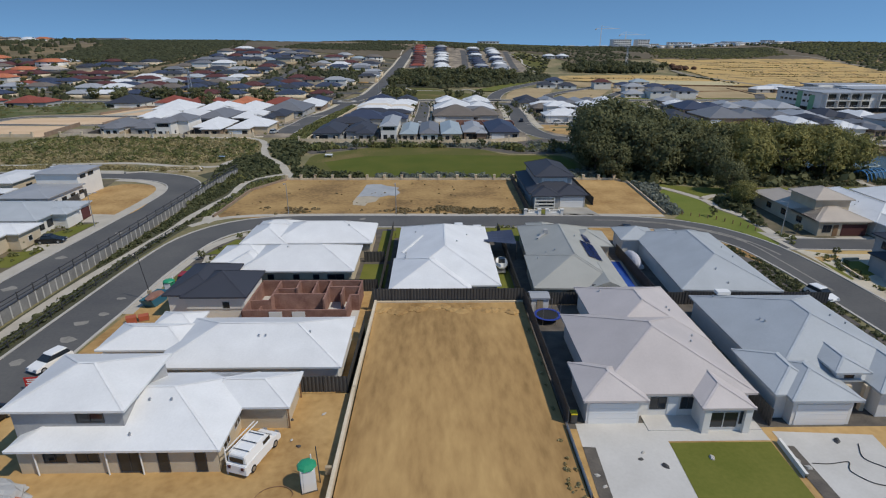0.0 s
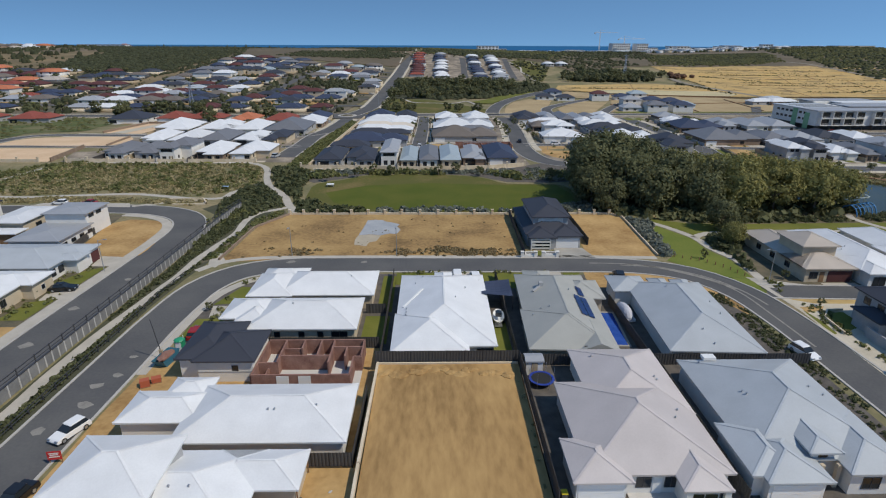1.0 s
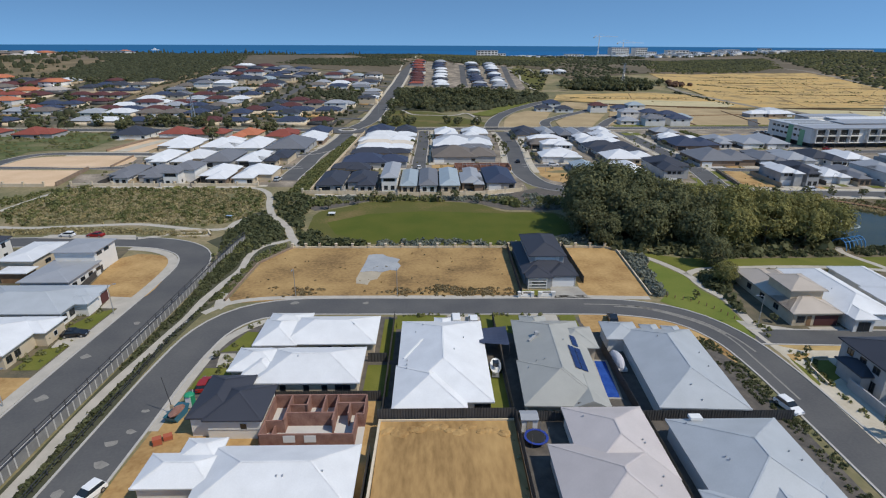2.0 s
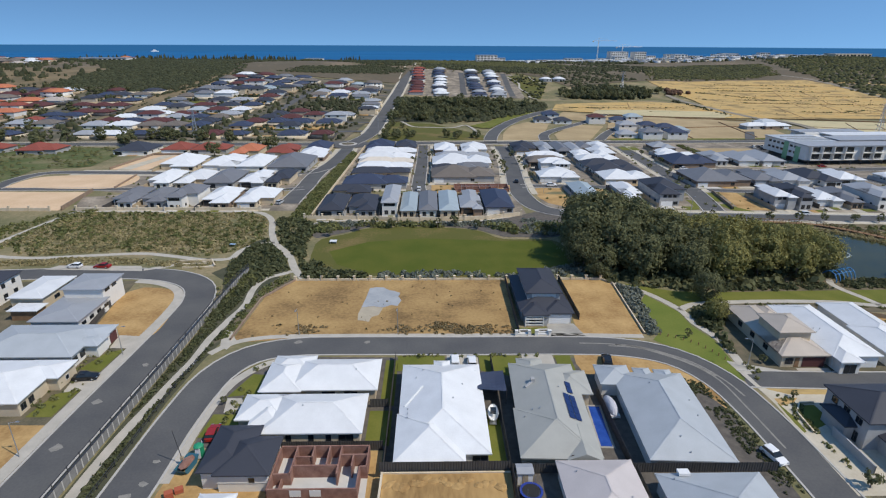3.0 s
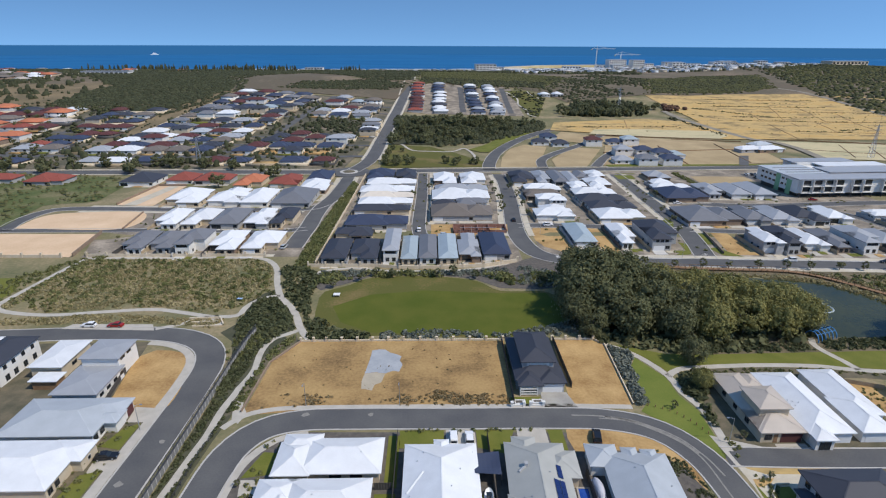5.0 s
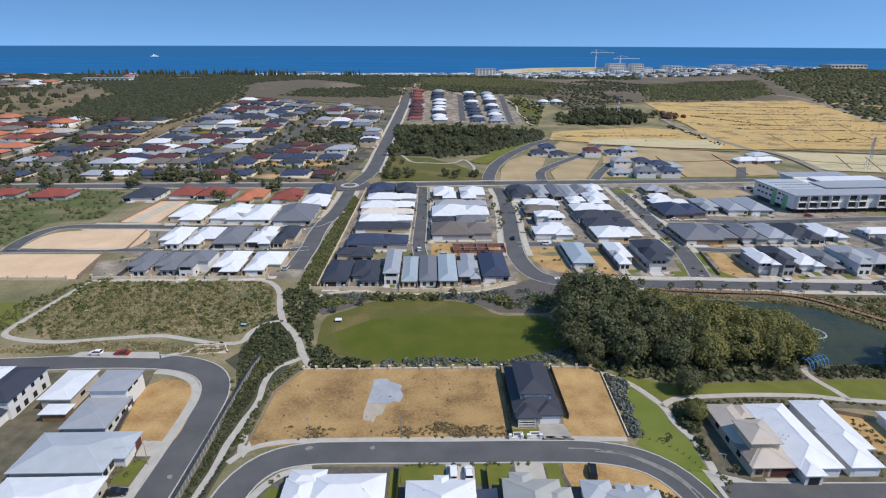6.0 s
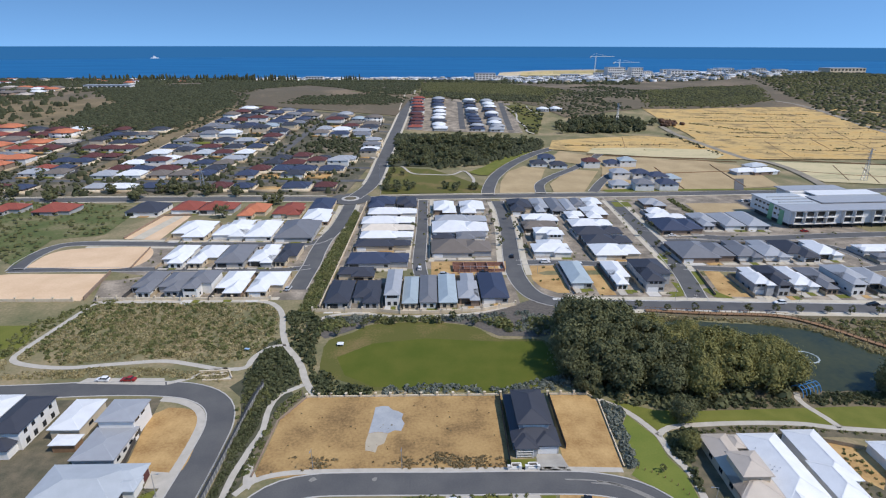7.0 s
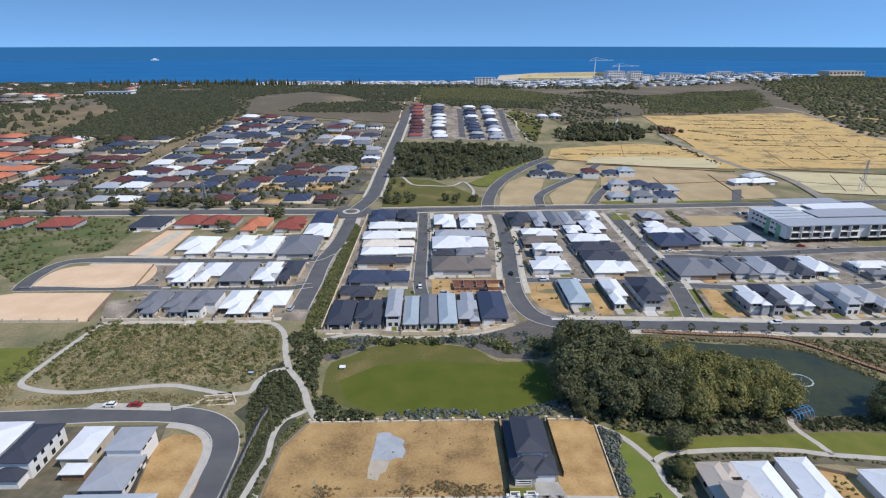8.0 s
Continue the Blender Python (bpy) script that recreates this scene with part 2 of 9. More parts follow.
def part(name, bm, material, parent=None, label="", at=None):
    """Links a bmesh, or a shared mesh, as one object under a thing or a part."""
    me = bm if isinstance(bm, bpy.types.Mesh) else done(name, bm, material)
    ob = new(name, me)
    if parent:
        ob.parent = parent
    if at is not None:
        ob.matrix_basis = at
    if label:
        ob["label"] = label
    return ob


def thing(name, x, y, z=0.0, rz=0.0, label="", category="", group="", kind=""):
    ob = new(name)
    ob.empty_display_size = 0.5
    ob.matrix_basis = pose(x, y, z, 0, 0, rz)
    return tagged(ob, label, category, group, kind)


def box(bm, x0, y0, z0, x1, y1, z1):
    v = [bm.verts.new((x, y, z)) for z in (z0, z1) for y in (y0, y1) for x in (x0, x1)]
    for f in ((0, 2, 3, 1), (4, 5, 7, 6), (0, 1, 5, 4), (2, 6, 7, 3), (0, 4, 6, 2), (1, 3, 7, 5)):
        bm.faces.new([v[i] for i in f])
    return bm


def bar(bm, a, b, w, h):
    """A square bar from a to b, w wide and h high."""
    a, b = Vector(a), Vector(b)
    d = (b - a).normalized()
    side = d.cross(Vector((0, 0, 1)))
    side = side.normalized() if side.length > 1e-4 else Vector((1, 0, 0))
    up = side.cross(d).normalized()
    v = [bm.verts.new(p + side * sx * w / 2 + up * sz * h / 2) for p in (a, b) for sx, sz in ((-1, -1), (1, -1), (1, 1), (-1, 1))]
    for f in ((3, 2, 1, 0), (4, 5, 6, 7), (0, 1, 5, 4), (1, 2, 6, 5), (2, 3, 7, 6), (3, 0, 4, 7)):
        bm.faces.new([v[i] for i in f])
    return bm


def tube(bm, a, b, r0, r1, n=8):
    a, b = Vector(a), Vector(b)
    d = (b - a).normalized()
    side = d.orthogonal().normalized()
    up = d.cross(side)
    rings = [[bm.verts.new(p + (side * math.cos(k * 2 * math.pi / n) + up * math.sin(k * 2 * math.pi / n)) * r) for k in range(n)] for p, r in ((a, r0), (b, r1))]
    for k in range(n):
        bm.faces.new((rings[0][k], rings[0][(k + 1) % n], rings[1][(k + 1) % n], rings[1][k]))
    bm.faces.new(rings[1])
    bm.faces.new(rings[0][::-1])
    return bm


# ---- the lie of the land ----
TY = [0, 230, 370, 505, 640, 700, 760, 830, 950, 1100, 1300, 1600, 1800, 2200]
T_LEFT = [0, 0, -5, 0, 18, 26, 30, 33, 31, 27, 18, 4, -16, -30]
T_MID = [0, 0, -3.8, -1.8, 5, 12, 22, 33, 32, 26, 18, 6, -8, -22]
T_RIGHT = [0, 0, -4, -3, -1, 3, 8, 14, 20, 20, 17, 12, 8, -14]


def land_height(x, y):
    l, c, r = (float(np.interp(y, TY, v)) for v in (T_LEFT, T_MID, T_RIGHT))
    far = max(y, 300)
    k = min(1, -x / (0.3 * far)) if x < 0 else min(1, x / (0.45 * far))
    base = c + ((l if x < 0 else r) - c) * k
    return base + 16 * math.exp(-((x - 900) / 380) ** 2 - ((y - 1330) / 330) ** 2)


def height(x, y):
    """The land, and the terraces of the nearest lots on it."""
    if -39 < y < 64.6 and -34 < x < 52.4:
        if x > 11.6:
            return 0.8
        if x > -8.3:
            return 1.5
        if y < 45.9:
            return 0.8
    return land_height(x, y)


def land():
    rows = sorted(set(list(range(-200, 240, 20)) + list(range(230, 520, 15)) + list(range(505, 860, 18)) + list(range(860, 2300, 45)) + TY + [2400]))
    verts, faces, nx = [], [], 90
    for y in rows:
        wide = 260 + 1.05 * max(y, 0)
        for i in range(nx + 1):
            x = -wide + 2 * wide * i / nx
            verts.append((x, y, land_height(x, y)))
    for j in range(len(rows) - 1):
        for i in range(nx):
            k = j * (nx + 1) + i
            faces.append((k, k + 1, k + nx + 2, k + nx + 1))
    me = bpy.data.meshes.new("ground")
    me.from_pydata(verts, [], faces)
    me.materials.append(SCRUB)
    me.shade_smooth()
    tagged(new("ground", me), "sandy ground with dry scrub, rising to far dunes", "ground", kind="structure")


land()


def curve(pts, step=2.5):
    """Points along a smooth line through pts."""
    p = [Vector((*q, 0)) for q in pts]
    p = [p[0] * 2 - p[1]] + p + [p[-1] * 2 - p[-2]]
    out = []
    for i in range(1, len(p) - 2):
        n = max(1, int((p[i + 1] - p[i]).length / step))
        for k in range(n):
            t = k / n
            out.append(0.5 * (2 * p[i] + (p[i + 1] - p[i - 1]) * t + (2 * p[i - 1] - 5 * p[i] + 4 * p[i + 1] - p[i + 2]) * t * t
                              + (3 * p[i] - p[i - 1] - 3 * p[i + 1] + p[i + 2]) * t ** 3))
    return out + [p[-2]]


def strip(bm, line, left, right, z, depth=0.0):
    """A band along a line between two offsets (right positive), draped z above the land; with sides when it has depth."""
    prev = None
    for i, q in enumerate(line):
        d = (line[min(i + 1, len(line) - 1)] - line[max(i - 1, 0)]).normalized()
        s = Vector((d.y, -d.x, 0))
        row = []
        for o, zz in ([(left, z - depth)] if depth else []) + [(left, z), (right, z)] + ([(right, z - depth)] if depth else []):
            w = q + s * o
            row.append(bm.verts.new((w.x, w.y, height(w.x, w.y) + zz)))
        if prev:
            for k in range(len(row) - 1):
                bm.faces.new((prev[k], prev[k + 1], row[k + 1], row[k]))
        prev = row
    return bm


def road(name, label, pts, width, material=ASPHALT, kerbs=True, z=0.03, step=2.5, path=None):
    line = curve(pts, step)
    bm = strip(bmesh.new(), line, -width / 2, width / 2, z)
    ob = tagged(part(name, bm, material), label, "road", kind="structure")
    if kerbs:
        for sign in (-1, 1):
            a, b = sorted((sign * width / 2, sign * (width / 2 + 0.35)))
            part("kerb", strip(bmesh.new(), line, a, b, z + 0.1, 0.14), KERB, ob, "pale concrete kerb")
    return ob


def footpath(label, pts, width, material=CONCRETE, z=0.05, step=2.0, name="pavement"):
    return tagged(part(name, strip(bmesh.new(), curve(pts, step), -width / 2, width / 2, z, 0.08), material), label, "path", kind="structure")


def patch(name, label, pts, material, z=0.02, smooth=False, category="ground", cell=14.0, flat=None):
    """A piece of surfaced ground, draped over the land."""
    if smooth:
        pts = [(q.x, q.y) for q in curve(list(pts) + [pts[0]], 3.0)[:-1]]
    bm = bmesh.new()
    f = bm.faces.new([bm.verts.new((x, y, 0)) for x, y in pts])
    f.normal_update()
    if f.normal.z < 0:
        f.normal_flip()
    bmesh.ops.triangulate(bm, faces=[f], ngon_method="EAR_CLIP")
    if max(y for _, y in pts) > 228:
        for axis in (0, 1):
            lo, hi = min(p[axis] for p in pts), max(p[axis] for p in pts)
            k = math.floor(lo / cell) * cell + cell
            while k < hi:
                no = (1, 0, 0) if axis == 0 else (0, 1, 0)
                bmesh.ops.bisect_plane(bm, geom=bm.verts[:] + bm.edges[:] + bm.faces[:], plane_co=[v * k for v in no], plane_no=no)
                k += cell
    bmesh.ops.triangulate(bm, faces=bm.faces[:])
    for v in bm.verts:
        v.co.z = (height(v.co.x, v.co.y) if flat is None else flat) + z
    bmesh.ops.recalc_face_normals(bm, faces=bm.faces[:])
    if sum(f.normal.z for f in bm.faces) < 0:
        bmesh.ops.reverse_faces(bm, faces=bm.faces[:])
    if flat:
        rim = [e for e in bm.edges if e.is_boundary]
        made = bmesh.ops.extrude_edge_only(bm, edges=rim)
        for v in made["geom"]:
            if isinstance(v, bmesh.types.BMVert):
                v.co.z = -0.3
    return tagged(part(name, bm, material), label, category, kind="structure")


# ---- sea ----
SEA = mat("sea_water", (0.012, 0.105, 0.255), (0.022, 0.145, 0.32), 0.7, 0.004, 0.03, 0.0, stretch=(0.4, 1.6, 1), spec=0.05)
bm = bmesh.new()
ring = [bm.verts.new((4900 * math.sin(radians(a)), 4900 * math.cos(radians(a)), -12)) for a in range(-62, 63, 4)]
near = [bm.verts.new((x, 1450, -12)) for x in (2600, -2600)]
bm.faces.new((ring + near)[::-1])
tagged(part("water", bm, SEA), "deep blue open sea to the horizon", "sea", kind="structure")

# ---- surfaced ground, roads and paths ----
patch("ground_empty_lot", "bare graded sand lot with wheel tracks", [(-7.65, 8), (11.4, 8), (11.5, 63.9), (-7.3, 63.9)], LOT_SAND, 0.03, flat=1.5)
patch("ground_building_site", "bare yellow sand round the new house", [(-33.6, 8), (-7.9, 8), (-7.9, 45.4), (-33.6, 45.4)], SAND, 0.02, flat=0.8)
patch("ground_building_site", "bare yellow sand beside the street", [(-40.1, 8), (-33.7, 8), (-33.7, 45.5), (-40.1, 45.5)], SAND, 0.03, flat=0.0001)
patch("ground_building_site", "bare yellow sand round the brickwork", [(-40.1, 45.5), (-8.1, 45.5), (-7.9, 70.5), (-26, 70.5), (-39.5, 66), (-40.1, 56)], SAND, 0.02, flat=0.0001)
patch("ground_yards", "dark paved yards between houses", [(-31, 70.6), (-7.8, 70.6), (-7.6, 64.7), (53, 64.7), (52, 97), (-30, 98.6), (-39, 92), (-38.5, 72)], MULCH, 0.022)
patch("ground_yards", "dark paved side yards", [(11.8, 39.8), (52.2, 39.8), (52.2, 64.3), (11.8, 64.3)], MULCH, 0.024, flat=0.8)
patch("ground_front_garden", "bare sandy fronts of the new houses", [(11.8, 8), (51, 8), (51, 39.8), (11.8, 39.8)], SAND, 0.026, flat=0.8)
patch("ground_north_lots", "row of bare graded sand lots", [(-43.6, 104.5), (-20, 107), (18.9, 107), (20.8, 137.2), (-37, 137.4), (-42.5, 127)], NORTH_SAND, 0.025)
patch("ground_north_lots", "bare graded sand lot beside a dark house", [(32.8, 106.8), (47.2, 106.6), (48.6, 134.5), (46, 137), (34.6, 137.2)], SAND, 0.025)
patch("ground_corner_lot", "bare sand lot inside the bend of a street", [(-76.2, 109), (-62.6, 106.6), (-62.8, 122), (-65.4, 129.6), (-72, 133.2), (-79, 130.5)], SAND, 0.05, True)
patch("ground_left_lots", "paved yards round the houses", [(-150, 40), (-63.4, 40), (-63.4, 106), (-76, 109), (-80, 138), (-150, 137)], GARDEN, 0.02)
patch("ground_sand_corner", "bare sand verge", [(-92, 40), (-64, 40), (-64.5, 77.5), (-90, 78)], SAND, 0.035)
patch("ground_right_lots", "sandy house lots", [(63, 40), (120, 40), (112, 114), (97, 118), (68, 117), (63.5, 104)], GARDEN, 0.02)
patch("slab", "broken pale grey concrete house slab", [(-16.4, 132.3), (-14.6, 132.9), (-12.7, 132.7), (-11.5, 131.2), (-9.8, 130.4), (-8.2, 129.2), (-8.6, 127.2), (-7.7, 124.9), (-8.5, 121.8), (-10.2, 122.2), (-11.9, 121.0), (-14.6, 121.6), (-17.3, 121.0), (-17.0, 124.0), (-16.7, 127.0)], WORN_SLAB, 0.06, False, "slab")
patch("slab", "sandy beige part of a broken concrete slab", [(-17.3, 120.9), (-14.6, 121.5), (-12.0, 120.9), (-12.7, 117.0), (-14.3, 116.0), (-14.7, 113.6), (-16.2, 114.2), (-17.4, 114.4), (-17.7, 117.6)], SANDY_SLAB, 0.06, False, "slab")



def along(table, y):
    """Straight lines between the (y, x) pairs of a table."""
    for (ya, xa), (yb, xb) in zip(table, table[1:]):
        if y <= yb:
            return xa + (xb - xa) * (y - ya) / (yb - ya)
    return table[-1][1]


def strip_edge(y):
    return along(((400, -268), (440, -270), (510, -261), (579, -248), (692, -223)), y)


def street_x(y):
    return along(((400, -176), (421, -169), (461, -155), (525, -139.5), (620, -127), (690, -115)), y)


road("road", "grey asphalt residential street with kerbs", [(-43.5, 20), (-44.5, 40), (-44.3, 52), (-44.0, 66), (-43.6, 80), (-42.2, 92), (-37.5, 99.5), (-29, 102.6), (-15, 102.9), (5, 102.6), (25, 102.5), (40, 101.6), (50, 97.6), (55.6, 89.5), (57.6, 79), (58.2, 66), (58.6, 45), (58.8, 20)], 7.0)
DUST = mat("pale_dust", (0.2, 0.19, 0.17), (0.3, 0.28, 0.25), 0.95, 0.8, 5)
for q, w in (([(32, 103.4), (38, 103.0), (43.6, 101.9), (47.9, 99.8), (53.4, 95.2), (56.6, 89.1), (57.8, 84)], 0.4), ([(38, 102.2), (43.6, 101.3), (47.6, 99.0), (52.6, 94.6), (55.6, 89), (56.4, 80.2), (56.9, 70)], 0.35), ([(39.5, 102.6), (44, 101.5), (47.8, 99.4), (52.8, 95.0), (55.6, 90.4)], 0.55)):
    tagged(part("road_dust", strip(bmesh.new(), curve(q, 1.5), -w / 2, w / 2, 0.042), DUST), "pale dusty trail on the asphalt bend", "dust", kind="structure")
for x, y, s in ((-44.0, 61.5, 0.9), (-42.6, 64.0, 0.7), (-43.2, 57.5, 1.0), (-45.6, 52.6, 0.8), (-42.8, 68.6, 0.6), (-60.5, 84, 0.9), (-57.6, 96, 0.7), (-60.2, 72, 1.0), (-14, 104.4, 0.7), (-29, 104.6, 0.9)):
    patch("road_dust", "pale patch of sand on the asphalt", [(x + s * (1 + 0.3 * math.sin(k * 2.7 + x)) * math.cos(k * 0.9), y + 0.8 * s * (1 + 0.3 * math.cos(k * 1.9 + y)) * math.sin(k * 0.9)) for k in range(7)], DUST, 0.042, False, "dust")
road("road", "fresh dark asphalt street with a wide bend", [(-59.6, 20), (-59.4, 60), (-59.2, 80), (-58.6, 100), (-58.4, 114), (-58.9, 126), (-62.3, 134.5), (-69.5, 140), (-80, 142.6), (-100, 143.2), (-130, 141.6), (-190, 140)], 7.2)
road("road", "short grey asphalt side street", [(60.5, 89.5), (70, 89), (82, 88.6), (120, 88)], 5.4)
road("road", "suburban road beside the pond", [(46, 366), (46.2, 337), (43.5, 292), (39.6, 250), (38.6, 226), (42.6, 207), (53, 199), (68, 197.4), (90, 196.6), (123, 194.6), (183, 191.3), (300, 184)], 8.0)
road("road", "main cross road", [(-420, 372), (-322, 375), (-225, 377), (-130, 377.4), (-81, 375.6), (-55, 374.5), (-25, 375.4), (39, 378), (118, 381), (225, 386), (300, 389), (480, 398)], 10.0, step=8)
road("road", "straight road climbing to the dunes", [(-55, 374), (-46.5, 405), (-44, 440), (-43.2, 502), (-40.4, 570), (-37.4, 642), (-33.5, 710), (-30.5, 777), (-26, 880), (-20, 980)], 10.5, z=0.45, step=8)
road("road", "narrow suburban street", [(-5.3, 372), (-5.3, 340), (-5.2, 303), (-5.6, 270), (-5.8, 243), (-4.6, 228)], 6.0, z=0.05)
road("road", "suburban street with trees", [(126.5, 378), (125, 350), (123.2, 322), (121, 290), (119, 260), (114.7, 226), (109.5, 200)], 8.0, z=0.05)
road("road", "suburban street beside a hedge", [(-55, 372), (-54.4, 340), (-55, 305), (-57.5, 283), (-57.8, 262), (-57, 243), (-57.6, 214)], 8.0, z=0.05)
road("road", "estate street round new lots", [(-57, 287), (-64, 277), (-80, 275), (-110, 275.4), (-150, 277), (-188, 278), (-197, 270), (-197, 252), (-193, 238)], 7.0, z=0.05)
road("road", "narrow estate lane", [(-57, 240), (-70, 236.6), (-97, 237), (-124, 238.4), (-176, 238.5), (-195, 238)], 5.0, z=0.05)
road("road", "curved street up the hill", [(41, 380), (43.5, 400), (52, 435), (67, 472), (84, 503), (103, 530), (128, 556)], 9.0, z=0.3, step=6)
road("road", "estate street", [(37.8, 640), (38, 680), (39.4, 720), (40, 775)], 7.0, z=0.5, step=8, kerbs=False)
road("road", "estate street", [(93, 632), (95, 700), (97.4, 780)], 7.0, z=0.5, step=8, kerbs=False)
road("road", "estate street", [(-173, 408), (-169, 421), (-155, 461), (-139.5, 525), (-127, 620), (-115, 690)], 7.0, z=0.5, step=8, kerbs=False)
road("road", "estate street", [(-47, 424), (-90, 422), (-160, 423), (-240, 424), (-380, 427), (-560, 428)], 6.5, z=0.45, step=8, kerbs=False)
road("road", "gravel track between sand blocks", [(297, 388), (305, 420), (311, 460), (308, 492), (297, 502), (290, 566), (286, 640), (285, 680)], 7.5, TRACK, False, 0.7, 8)
road("road", "pale sealed track below the hillside bush", [(545, 560), (541, 641), (548, 763), (540, 828), (500, 900)], 7.0, TRACK, False, 0.9, 8)
road("road", "street between sand blocks on the hill", [(80, 384), (84, 410), (100, 436), (136, 481), (164, 526)], 7.0, z=0.5, step=6)
road("road", "street between sand blocks on the hill", [(119, 388), (134, 418), (154, 450), (161, 464)], 7.0, z=0.5, step=6)
for y_ in (465.0, 502.0, 539.0, 576.0, 613.0, 650.0):
    e_, m_ = strip_edge(y_), street_x(y_)
    road("road", "grey suburb street", [(e_ + 6, y_), ((e_ + m_) / 2, y_), (m_, y_)], 5.5, z=0.5, step=8, kerbs=False)
    if not 510 < y_ < 577:
        road("road", "grey suburb street", [(m_, y_), ((m_ - 46) / 2, y_), (-46, y_)], 5.5, z=0.52, step=8, kerbs=False)
for y_ in (470.0, 513.0, 556.0):
    road("road", "grey suburb street", [(-300, y_), (-400, y_ + 3), (-540, y_ + 6)], 6.0, z=0.5, step=8, kerbs=False)
road("road", "grey suburb street", [(-330, 400), (-333, 470), (-336, 513), (-330, 590)], 6.0, z=0.53, step=8, kerbs=False)
road("road", "estate lane between houses", [(41, 244), (60, 243.6), (80, 241.5), (104, 240.5), (117, 244)], 6.0, z=0.05)
road("road", "estate street past shops", [(122, 300), (150, 283), (178, 279), (230, 284), (300, 288)], 8.0, z=0.06)
road("road", "estate lane", [(126, 276), (140, 276), (160, 272), (205, 268), (214, 240), (206, 232), (150, 232), (118, 236)], 5.5, z=0.06)

footpath("worn concrete path along the fence", [(-51.7, 20), (-51.5, 54), (-51.7, 64), (-51.3, 75), (-50.3, 84), (-49.5, 92), (-48.8, 98), (-48.7, 106), (-47.9, 111.6), (-47.4, 115.6), (-46.5, 119.8), (-46.2, 124.2), (-46.9, 130), (-46.6, 136), (-44.8, 140), (-41.6, 142.3), (-39.6, 144.0)], 1.7)
footpath("winding concrete park path", [(-35, 138.6), (-37, 141.5), (-39.8, 147), (-42, 153), (-45, 159), (-50.8, 168), (-55, 180), (-57.6, 190), (-61.8, 198), (-69, 202.6), (-90, 203.3), (-136, 203)], 2.2)
footpath("winding concrete park path", [(-50.8, 168), (-56, 166.2), (-59.6, 160), (-60.6, 154), (-68, 153.2), (-78, 156), (-88.6, 158.4), (-103, 157), (-118.6, 155), (-132, 156.8), (-139.5, 160.6), (-139.8, 168), (-138.7, 178), (-137, 193), (-135, 203)], 2.0)
footpath("concrete footpath along the verge", [(-64.8, 40), (-64.4, 80), (-63.6, 104), (-63.4, 118), (-64.4, 127.4), (-68, 133), (-74, 136.4), (-80, 137.6)], 2.2, CONCRETE, 0.06)
footpath("concrete footpath along the sand lots", [(-46.4, 100), (-43, 104.4), (-37, 106.6), (-27, 107.2), (0, 107.1), (20, 106.9), (33, 106.8), (47, 106.2)], 1.6)
footpath("concrete path through the lawn", [(48.8, 135), (55.6, 129), (60.6, 119), (61.2, 112), (63.2, 105), (63, 97), (62.2, 91)], 1.8)
footpath("concrete path along the back fences", [(60.6, 118.6), (65, 121.8), (75.1, 122.9), (88.3, 123.3), (102, 122.6), (110.4, 120.8), (121, 119.4), (134, 117.6), (150, 115)], 1.8)
footpath("concrete path to the pond", [(112, 120.6), (110.9, 125), (109, 130), (108.6, 134), (110, 137)], 1.8)
footpath("concrete footpath beside the street", [(-39.7, 64), (-39.7, 70), (-39.6, 78), (-38.2, 89), (-33.4, 96), (-27, 98.3)], 1.8, CONCRETE, 0.045)
footpath("pale path along the estate wall", [(-47, 184), (-38, 190), (-28, 191.5), (-14, 188.6), (2, 189), (16, 190.4), (30, 196)], 1.8)
footpath("pale footpath beside the pond road", [(50, 192.8), (66, 192), (90, 190.8), (123, 189), (183, 186), (300, 179)], 3.0, PAVING)
footpath("pale footpath along the estate", [(50, 202.8), (66, 202.6), (104, 200.8), (112, 206)], 2.0, PAVING)
footpath("pale footpath along the estate", [(118, 199.6), (150, 198), (183, 196), (300, 189)], 2.2, PAVING)

patch("lawn_park", "large park lawn with dry brown edges", [(-37.5, 166.2), (-36.5, 171), (-28.9, 176.3), (-21.9, 182.3), (-2.3, 183.8), (15.3, 179.9), (23.9, 171), (39.7, 169.8), (42.5, 160), (41.6, 149.6), (38.2, 142.5), (20.8, 138.9), (-9.9, 140.6), (-23.2, 140.4), (-25.0, 144.4), (-35.3, 150.1)], PARK_LAWN, 0.03, True, "lawn")
patch("lawn_mown", "freshly mown bright green field of the park", [(-31.9, 159.7), (-20.6, 168.4), (-2.2, 171.6), (21.9, 169), (39.2, 168.8), (41.4, 158), (40.4, 149.6), (37.6, 143), (20.8, 139.6), (-9.9, 141.8), (-18.0, 142.5), (-27.7, 148.9)], MOWN, 0.036, False, "lawn")
patch("lawn_verge", "green lawn beside a curving path", [(55.2, 127.6), (59.8, 118), (59.9, 110.6), (62, 104.4), (61.6, 96), (61.2, 90), (60.2, 88.6), (58.0, 93.6), (54.6, 98.8), (50, 102.8), (48.6, 104.6), (51, 107.4), (51.4, 115), (52.4, 123)], BRIGHT_LAWN, 0.03, False, "lawn")
patch("ground_fork", "beige paved corner where two streets meet", [(60.4, 96), (63.8, 94.6), (70, 92.2), (62, 92), (62.4, 86.6), (64.8, 84.4), (62.6, 78), (61.6, 86)], CONCRETE, 0.034)
patch("lawn_pond", "green lawn between trees and back fences", [(52, 134.6), (58, 127.4), (61.4, 120.6), (66, 123), (88, 124.3), (102, 123.6), (110.6, 121.8), (109.8, 126), (108, 129.6), (92, 129.2), (74, 128.8), (64, 129.4)], LAWN, 0.03, False, "lawn")
